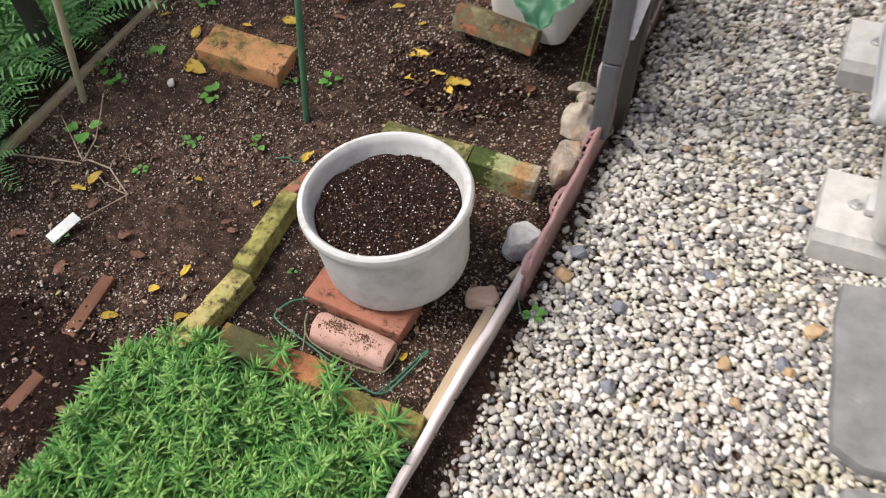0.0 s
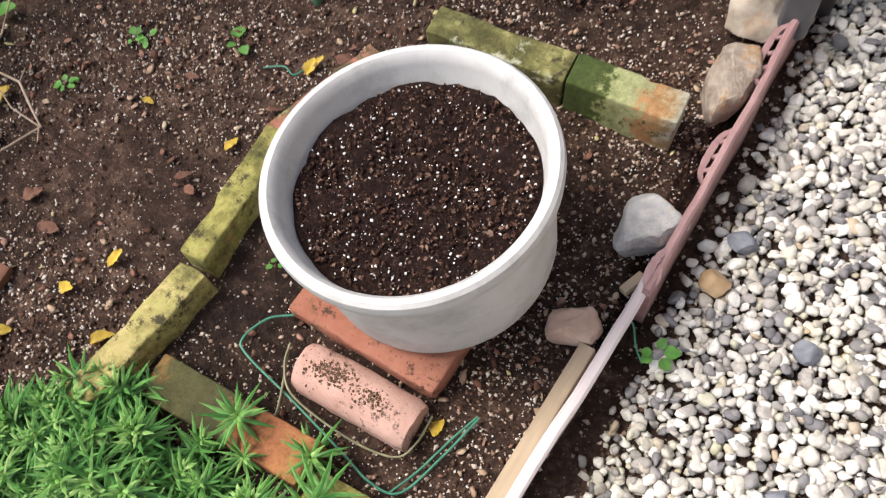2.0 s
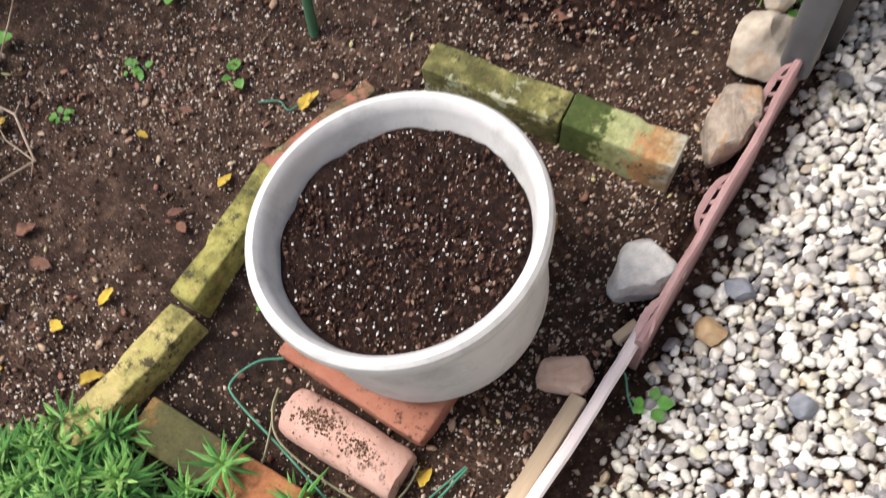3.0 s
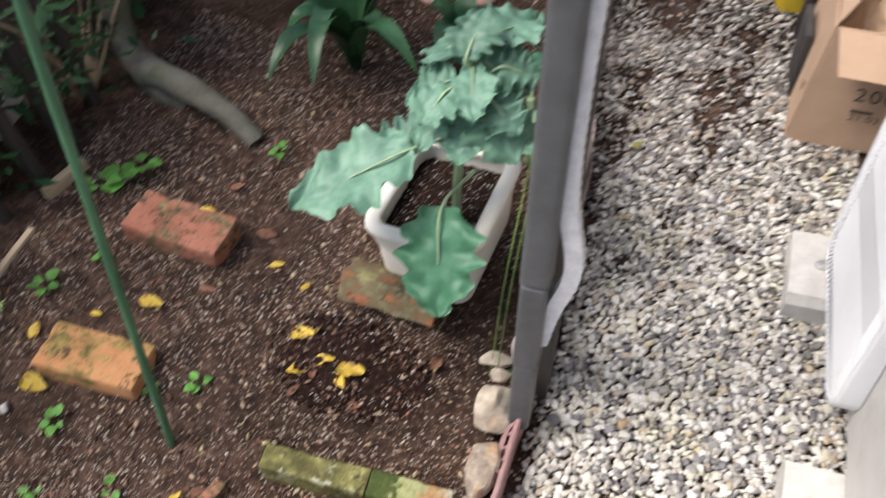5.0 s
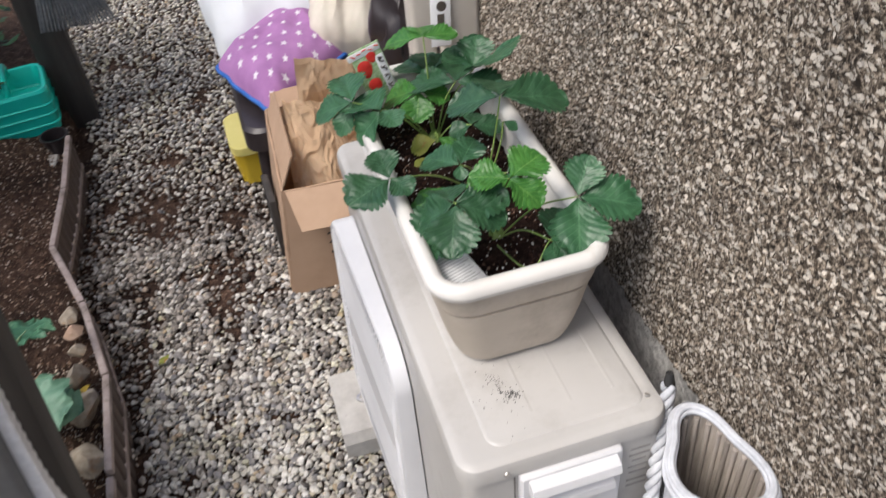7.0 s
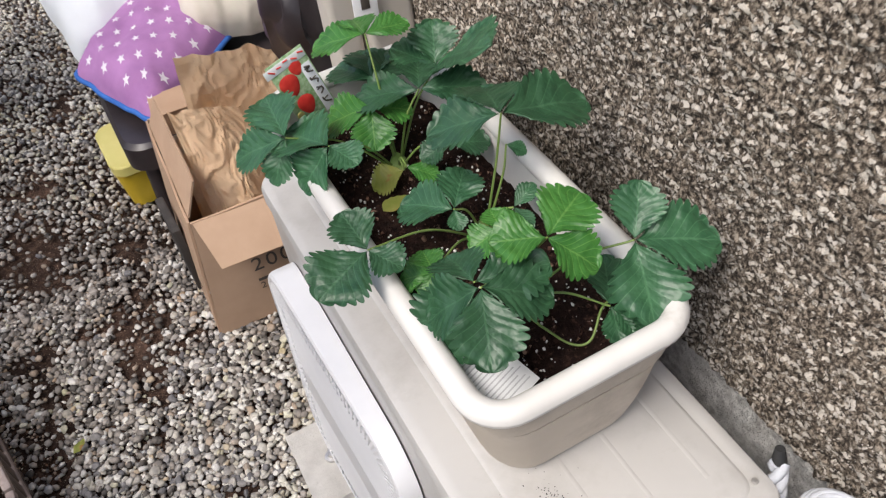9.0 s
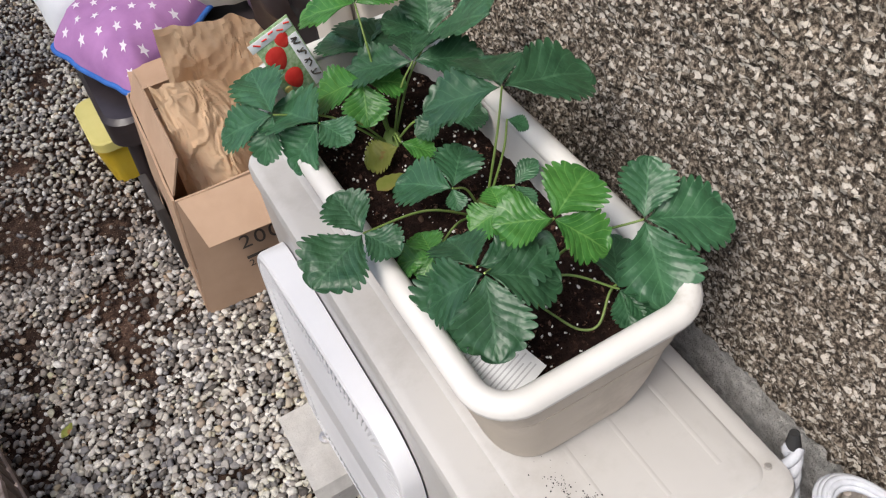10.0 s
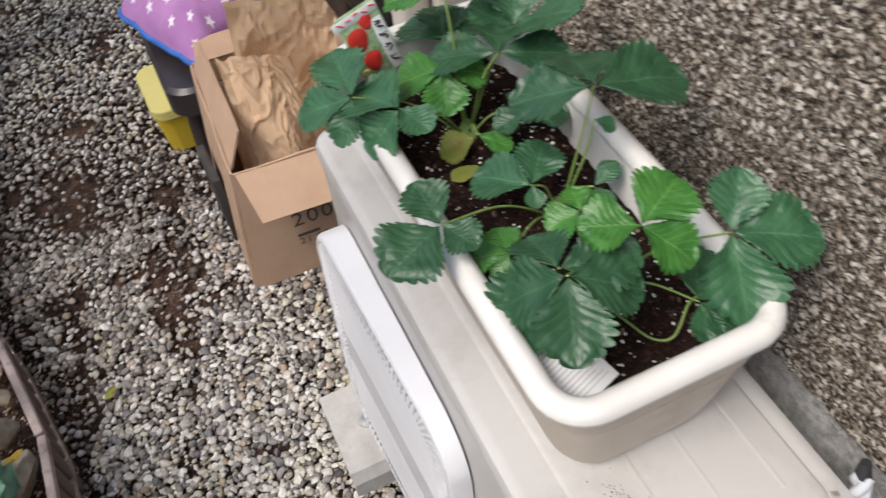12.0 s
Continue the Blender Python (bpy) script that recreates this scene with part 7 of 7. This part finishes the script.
strap_plant(-0.66, 1.38, 5, "dark green strap-leaved plant with arching leaves", 15, 0.42)
strap_plant(-0.92, 1.62, 9, "dark green strap-leaved plant with broad arching leaves", 13, 0.42)
strap_plant(-0.42, 1.55, 13, "small dark green strap-leaved plant", 8, 0.2)

# leaning tree trunk
tree = thing("tree_trunk", "grey leaning tree trunk with a thick root on the soil", "tree")
part("trunk", rough_up(tube(curve_pts([(-1.0, 1.1, 0.18), (-1.13, 1.13, 0.26), (-1.2, 1.2, 0.42), (-1.22, 1.32, 0.8), (-1.35, 1.5, 1.4), (-1.5, 1.6, 2.2)]), 0.037, 14), 0.012, 14, 1, 0.004), tree_bark_m, tree)
part("root", rough_up(tube(curve_pts([(-1.12, 1.13, 0.26), (-1.0, 1.1, 0.255), (-0.88, 1.07, 0.225), (-0.78, 1.03, 0.17)]), [0.04 - 0.0006 * i for i in range(25)], 14), 0.01, 14, 4, 0.004), tree_bark_m, tree)

# crown and limbs stay out of view, added to shade the far bed
crown = bmesh.new()
rng_t = random.Random(31)
while len(crown.faces) < 3000:
    p = Vector((rng_t.gauss(0, 0.4), rng_t.gauss(0, 0.42), rng_t.gauss(0, 0.28)))
    if noise.noise(p * 2.2) < -0.08:
        continue
    c = Vector((-1.6, 1.62, 2.65)) + p
    d = Vector((rng_t.gauss(0, 1), rng_t.gauss(0, 1), rng_t.uniform(-0.6, 0.4))).normalized()
    L = rng_t.uniform(0.06, 0.11)
    w = d.cross(Vector((0, 0, 1))).normalized() * L * 0.26
    v = [crown.verts.new(q) for q in (c, c + d * L * 0.5 + w, c + d * L, c + d * L * 0.5 - w)]
    crown.faces.new((v[0], v[1], v[2]))
    crown.faces.new((v[0], v[2], v[3]))
part("crown", crown, shrub_m, tree, "unseen dark green leafy crown shading the far bed", smooth=False)
for k, tip in enumerate(((-1.9, 1.4, 2.7), (-1.3, 1.8, 2.75), (-1.7, 2.0, 2.8), (-1.45, 1.3, 2.6))):
    part("limb", tube(curve_pts([(-1.46, 1.58, 2.0), (-1.5 + (tip[0] + 1.5) * 0.4, 1.6 + (tip[1] - 1.6) * 0.3, 2.35), tip], 8), [0.024 - 0.0011 * i for i in range(17)], 8), tree_bark_m, tree)

# small painted ornaments, plain shapes
def ornament(x, y, s, turn):
    o = thing("garden_ornament", "small faded painted garden ornament standing in soil", "ornament", pose(x, y, bed(x, y), 0, 0, turn), "garden ornaments in the bed")
    part("base", lathe([(0, 0), (0.042 * s, 0), (0.045 * s, 0.01 * s), (0.034 * s, 0.045 * s), (0.03 * s, 0.05 * s), (0, 0.05 * s)], 20), toy_pink_m, o)
    part("band", lathe([(0.0, 0.045 * s), (0.037 * s, 0.046 * s), (0.039 * s, 0.058 * s), (0.03 * s, 0.066 * s), (0, 0.066 * s)], 20), toy_red_m, o)
    part("top", lathe([(0.0, 0.06 * s), (0.028 * s, 0.062 * s), (0.02 * s, 0.085 * s), (0.008 * s, 0.105 * s), (0, 0.11 * s)], 20), toy_yellow_m, o)


ornament(-0.44, 1.8, 1.15, 20)
ornament(-0.57, 1.74, 0.75, 60)


# watering can hung on the dark post
def watering_can():
    wc = thing("watering_can", "teal plastic watering can with a ribbed tank, beside a post", "watering can", pose(-0.3, 2.63, 0.09, 0, 0, 8))
    def ring(z, w, d, r):
        return [(x, y, z) for x, y in ring_loop(w, d, r, 5)]
    part("tank", loft([ring(0, 0.22, 0.2, 0.03), ring(0.004, 0.23, 0.21, 0.032), ring(0.1, 0.24, 0.22, 0.036), ring(0.15, 0.245, 0.225, 0.04), ring(0.16, 0.235, 0.215, 0.038), ring(0.158, 0.212, 0.192, 0.03), ring(0.15, 0.206, 0.186, 0.03), ring(0.095, 0.19, 0.17, 0.026), ring(0.09, 0.18, 0.16, 0.024)], True, True), teal_m, wc)
    for z in (0.035, 0.07, 0.105):
        part("rib", loft([ring(z - 0.005, 0.236, 0.216, 0.034), ring(z, 0.248, 0.228, 0.036), ring(z + 0.005, 0.24, 0.22, 0.034)]), teal_m, wc)
    part("handle", tube(curve_pts([(0.0, 0.08, 0.15), (0.0, 0.07, 0.19), (0.0, 0.0, 0.2), (0.0, -0.07, 0.19), (0.0, -0.08, 0.15)]), 0.011, 10), teal_m, wc)
    part("spout", tube(curve_pts([(-0.11, 0, 0.05), (-0.18, -0.01, 0.11), (-0.25, -0.02, 0.17)]), [0.018] * 9 + [0.012] * 8, 10), teal_m, wc)


watering_can()
solid("shed_post", rough_up(box((0.12, 0.11, 2.4), (0, 0, 1.15), 0.006), 0.003, 9), dark_wood_m, "dark timber post at the far end of the border", "post", pose(-0.14, 2.77, -0.03, -2, -1, 4))
broom = thing("hanging_broom", "grey bristle broom hanging head down by the post", "broom", pose(-0.03, 2.72, 0.38))
part("head", box((0.2, 0.05, 0.06), (0, 0, 0.14), 0.012), black_m, broom)
for k in range(40):
    x = -0.09 + 0.18 * k / 39
    part("bristle", tube([(x, 0.0, 0.12), (x * 1.35, 0.01 * math.sin(k * 3), -0.02)], [0.006, 0.003], 5), broom_m, broom)
part("stick", tube([(0, 0, 0.15), (-0.02, 0.03, 1.5)], 0.012, 10), dark_wood_m, broom)
solid("flat_slab", rough_up(box((0.24, 0.07, 0.03), (0, 0, 0), 0.004), 0.004, 20), light_concrete_m, "pale flat slab of stone lying in the bed", "slab", pose(-0.31, 2.4, 0.07, 0, 3, -10))
solid("small_pot", lathe([(0, 0), (0.03, 0), (0.042, 0.06), (0.046, 0.062), (0.046, 0.07), (0.04, 0.07), (0.034, 0.02), (0, 0.02)], 24), black_m, "small empty black plastic pot beside the border", "pot", pose(-0.185, 2.45, 0.06))

# ---- gravel: rounded pebbles lying loose on the path ----
def pebble_shapes(count, seed, vsrc):
    rng = np.random.default_rng(seed)
    out = []
    for k in range(count):
        v = vsrc.copy()
        for _ in range(9):
            d = rng.normal(size=3)
            d /= np.linalg.norm(d)
            over = v @ d - rng.uniform(0.45, 0.85)
            v -= np.outer(np.maximum(over, 0), d)
        v += np.array([noise.noise_vector(Vector(p * 1.4 + k)) for p in v]) * 0.12
        out.append(v * np.array([1.0, rng.uniform(0.62, 0.9), rng.uniform(0.45, 0.7)]))
    return out


def rotations(rng, n, tip):
    a, b, c = rng.uniform(0, 2 * np.pi, n), rng.normal(0, tip, n), rng.normal(0, tip, n)
    ca, sa, cb, sb, cc, sc = np.cos(a), np.sin(a), np.cos(b), np.sin(b), np.cos(c), np.sin(c)
    z, o = np.zeros(n), np.ones(n)
    rz = np.stack([ca, -sa, z, sa, ca, z, z, z, o], 1).reshape(n, 3, 3)
    ry = np.stack([cb, z, sb, z, o, z, -sb, z, cb], 1).reshape(n, 3, 3)
    rx = np.stack([o, z, z, z, cc, -sc, z, sc, cc], 1).reshape(n, 3, 3)
    return rz @ ry @ rx


def left_edge(y):
    """Where the gravel begins beside the border; a strip of bare soil lies before it."""
    return np.interp(y, [-1.2, -0.4, 0.1, 0.6, 1.2, 1.5, 1.8, 2.4, 3.0, 4.4], [-0.01, 0.02, 0.03, 0.035, 0.035, -0.005, -0.1, -0.09, -0.17, -0.47])


def scatter(rng, y0, y1, x1, step, layers):
    pts = []
    for layer in range(layers):
        for y in np.arange(y0, y1, step):
            for x in np.arange(-0.55, x1, step):
                px, py = x + rng.uniform(-0.6, 0.6) * step, y + rng.uniform(-0.6, 0.6) * step
                e = left_edge(py)
                if px < e + rng.uniform(-0.015, 0.03) or (layer and rng.random() < 0.45):
                    continue
                bare = noise.noise(Vector((px * 5.5, py * 4.0, 7))) + 0.5 * noise.noise(Vector((px * 13, py * 13, 2)))
                limit = 0.42 - 0.36 * max(0.0, 1 - abs(py - 1.75) / 0.75) * (px < 0.42)
                if py > 1.0 and bare > limit and rng.random() < 0.75:
                    continue
                pts.append((px, py, -0.002 + layer * 0.006 + rng.uniform(-0.003, 0.004)))
    return np.array(pts)


def joined(name, shapes, faces, pts, size, rng, material, parent):
    n = len(pts)
    kinds = rng.integers(0, len(shapes), n)
    s = size[0] + (size[1] - size[0]) * rng.beta(1.6, 3.0, n)
    base = np.array(shapes)[kinds]
    verts = np.einsum("nij,nkj->nki", rotations(rng, n, 0.35), base) * s[:, None, None] + pts[:, None, :]
    nv = base.shape[1]
    f = (np.array(faces)[None] + (np.arange(n) * nv)[:, None, None]).reshape(-1, 3)
    me = bpy.data.meshes.new(name)
    me.vertices.add(n * nv)
    me.vertices.foreach_set("co", verts.ravel())
    me.loops.add(len(f) * 3)
    me.loops.foreach_set("vertex_index", f.ravel().astype(np.int32))
    me.polygons.add(len(f))
    me.polygons.foreach_set("loop_start", np.arange(0, len(f) * 3, 3, dtype=np.int32))
    me.polygons.foreach_set("use_smooth", np.ones(len(f), dtype=bool))
    me.update()
    me.validate()
    me.materials.append(material)
    ob = new(name, me)
    ob.parent = parent
    return tagged(ob, kind="stuff")


WHITES = [(0.0, (0.15, 0.145, 0.15)), (0.12, (0.24, 0.23, 0.23)), (0.25, (0.36, 0.335, 0.305)), (0.38, (0.47, 0.44, 0.39)), (0.42, (0.46, 0.36, 0.25)), (0.45, (0.52, 0.5, 0.38)), (0.5, (0.51, 0.475, 0.41)), (0.72, (0.62, 0.59, 0.53)), (1.0, (0.74, 0.72, 0.67))]
GREYS = [(0.0, (0.08, 0.07, 0.062)), (0.25, (0.19, 0.17, 0.15)), (0.5, (0.31, 0.278, 0.245)), (0.72, (0.42, 0.38, 0.34)), (0.77, (0.36, 0.26, 0.17)), (0.84, (0.5, 0.47, 0.435)), (1.0, (0.72, 0.7, 0.66))]
white_peb_m = island_material("pale_pebbles", WHITES, 0.6, 160, 0.25, 0.0008, tint=(0.86, 0.85, 0.6))
grey_peb_m = island_material("grey_pebbles", GREYS, 0.65, 160, 0.25, 0.0008)
single_peb_m = object_material("single_pebbles", WHITES, 0.6, 160)

gravel = thing("gravel", "loose rounded white and grey pebbles covering the path", "gravel", kind="structure")
rngp = np.random.default_rng(17)
fine = pebble_shapes(14, 3, ICO_V)
mid_shapes = pebble_shapes(14, 5, ICO2_V)
near = scatter(rngp, -0.8, 1.9, 0.95, 0.0132, 1)
under = scatter(rngp, -0.8, 1.9, 0.95, 0.0105, 1)
under[:, 2] -= 0.006
# strays on the bare strip beside the border
stray = [(left_edge(y) - 0.06 * rngp.random(), y, 0.0) for y in rngp.uniform(0.6, 2.4, 420)]
near, under = [p[~((p[:, 0] > 0.62) & (p[:, 1] > 0.45))] for p in (near, under)]


def grey_share(p):
    """Grey stones take over beyond the near end of the unit."""
    return rngp.random(len(p)) < np.clip((p[:, 1] - 1.0 + 0.22 * rngp.normal(size=len(p))) / 0.75, 0, 1)


is_grey, under_grey, back = grey_share(near), grey_share(under), near[:, 1] > 0.95
hero = (near[:, 0] > 0.09) & (near[:, 0] < 0.36) & (near[:, 1] > -0.12) & (near[:, 1] < 0.32) & ~is_grey
pick = np.flatnonzero(hero)[:290]
rest = np.ones(len(near), dtype=bool)
rest[pick] = False
joined("pale_pebbles", mid_shapes, ICO2_F, near[rest & ~is_grey], (0.0062, 0.0168), rngp, white_peb_m, gravel)
joined("grey_pebbles", mid_shapes, ICO2_F, near[rest & is_grey & ~back], (0.0066, 0.0175), rngp, grey_peb_m, gravel)
joined("path_pebbles", fine, ICO_F, near[rest & is_grey & back], (0.007, 0.0195), rngp, grey_peb_m, gravel)
joined("pale_grit", fine, ICO_F, under[~under_grey], (0.006, 0.0145), rngp, white_peb_m, gravel)
joined("grey_grit", fine, ICO_F, under[under_grey], (0.006, 0.0145), rngp, grey_peb_m, gravel)
joined("stray_pebbles", fine, ICO_F, np.array(stray), (0.006, 0.0165), rngp, grey_peb_m, gravel)
far = scatter(rngp, 1.9, 4.4, 0.98, 0.0172, 2)
far_pale = rngp.random(len(far)) < np.clip((far[:, 1] - 1.95) / 0.9, 0, 0.75)
joined("far_pebbles", fine, ICO_F, far[~far_pale], (0.007, 0.0165), rngp, grey_peb_m, gravel)
joined("far_pale_pebbles", fine, ICO_F, far[far_pale], (0.007, 0.0165), rngp, white_peb_m, gravel)
hero_meshes = []
for v in mid_shapes:
    me = bpy.data.meshes.new("pebble")
    me.from_pydata([tuple(p) for p in v], [], [tuple(int(i) for i in f) for f in ICO2_F])
    me.polygons.foreach_set("use_smooth", [True] * len(me.polygons))
    me.materials.append(single_peb_m)
    hero_meshes.append(me)
turns = rotations(rngp, len(pick), 0.35)
for k, i in enumerate(pick):
    o = new("pebble", hero_meshes[k % len(hero_meshes)])
    o.parent = gravel
    s = 0.0062 + 0.0106 * rngp.beta(1.6, 3.0)
    o.matrix_basis = Matrix.Translation(near[i].tolist()) @ Matrix(turns[k].tolist()).to_4x4() @ Matrix.Scale(s, 4)
amber_m = surface("amber_stone", (0.32, 0.2, 0.1), (0.48, 0.34, 0.19), 30, 0.6, 120, 0.3, 0.001)
blue_grey_m = surface("blue_grey_stone", (0.12, 0.13, 0.15), (0.24, 0.25, 0.28), 30, 0.65, 120, 0.3, 0.001)
for k, (x, y, r) in enumerate(((0.062, 0.165, 0.022), (0.545, 0.215, 0.024), (0.4, 0.075, 0.018), (0.44, 0.0, 0.014), (0.515, 0.1, 0.015), (0.2, 0.62, 0.014))):
    solid("amber_stone", stone_mesh((r, r * 0.85, r * 0.65), 41 + k), amber_m, "amber brown stone among the white pebbles", "stone", pose(x, y, 0.007, 0, 0, k * 50), "coloured stones among the pebbles")
for k, (x, y, r) in enumerate(((0.07, 0.235, 0.024), (0.5, 0.115, 0.018), (0.33, 0.27, 0.016), (0.19, 0.13, 0.02), (0.22, -0.05, 0.019), (0.47, 0.52, 0.018))):
    solid("dark_stone", stone_mesh((r, r * 0.85, r * 0.65), 61 + k), blue_grey_m, "dark blue-grey stone among the white pebbles", "stone", pose(x, y, 0.007, 0, 0, k * 70), "coloured stones among the pebbles")


# crumbs and chips over the whole bed
def bed_scatter(n, rng):
    pts = []
    while len(pts) < n:
        x, y = -1.14 + 1.12 * rng.random(), -0.85 + 2.3 * rng.random() ** 1.15
        if (x + 0.242) ** 2 + (y - 0.031) ** 2 < 0.013:
            continue
        if rng.random() < 0.55 + 0.9 * noise.noise(Vector((x * 4, y * 4, 9))):
            pts.append((x, y, bed(x, y) + 0.001 + noise.noise(Vector((x * 7, y * 7, 0))) * 0.008 + noise.noise(Vector((x * 24, y * 24, 3))) * 0.0056))
    return np.array(pts)


rngc = np.random.default_rng(23)
chip_shapes = pebble_shapes(12, 8, OCT_V * 1.25)
flake_shapes = [v * np.array([1.0, 0.75, 0.14]) for v in pebble_shapes(12, 11, ICO_V)]
litter_m = island_material("leaf_litter", [(0.0, (0.05, 0.026, 0.018)), (0.3, (0.14, 0.07, 0.045)), (0.5, (0.26, 0.13, 0.09)), (0.65, (0.34, 0.2, 0.15)), (0.8, (0.42, 0.3, 0.2)), (0.92, (0.5, 0.4, 0.28)), (1.0, (0.5, 0.45, 0.2))], 0.9, 120, 0.3, spec=0.2)
crumbs = thing("soil_crumbs", "scattered bark chips and pale crumbs on the soil", "crumbs", kind="stuff")
joined("bark_chips", chip_shapes, OCT_F, bed_scatter(40000, rngc), (0.0012, 0.0064), rngc, bits_m, crumbs)
joined("perlite", chip_shapes, OCT_F, bed_scatter(10000, rngc), (0.0008, 0.0032), rngc, perlite_m, crumbs)
joined("leaf_litter", flake_shapes, ICO_F, bed_scatter(2600, rngc) + np.array([0, 0, 0.003]), (0.004, 0.0135), rngc, litter_m, crumbs)
back_bed = np.array([(x, y, bed(x, y) + 0.003) for x, y in zip(rngc.uniform(-0.75, -0.03, 7000), rngc.uniform(1.4, 2.6, 7000)) if x < left_edge(y) - 0.03])
joined("back_chips", chip_shapes, OCT_F, back_bed, (0.0015, 0.0085), rngc, bits_m, crumbs)
joined("path_grit", chip_shapes, OCT_F, np.array([(left_edge(y) - 0.05 * rngc.random() ** 2 + 0.02, y, -0.008) for y in rngc.uniform(-1.0, 2.3, 1500)]), (0.002, 0.008), rngc, bits_m, crumbs)
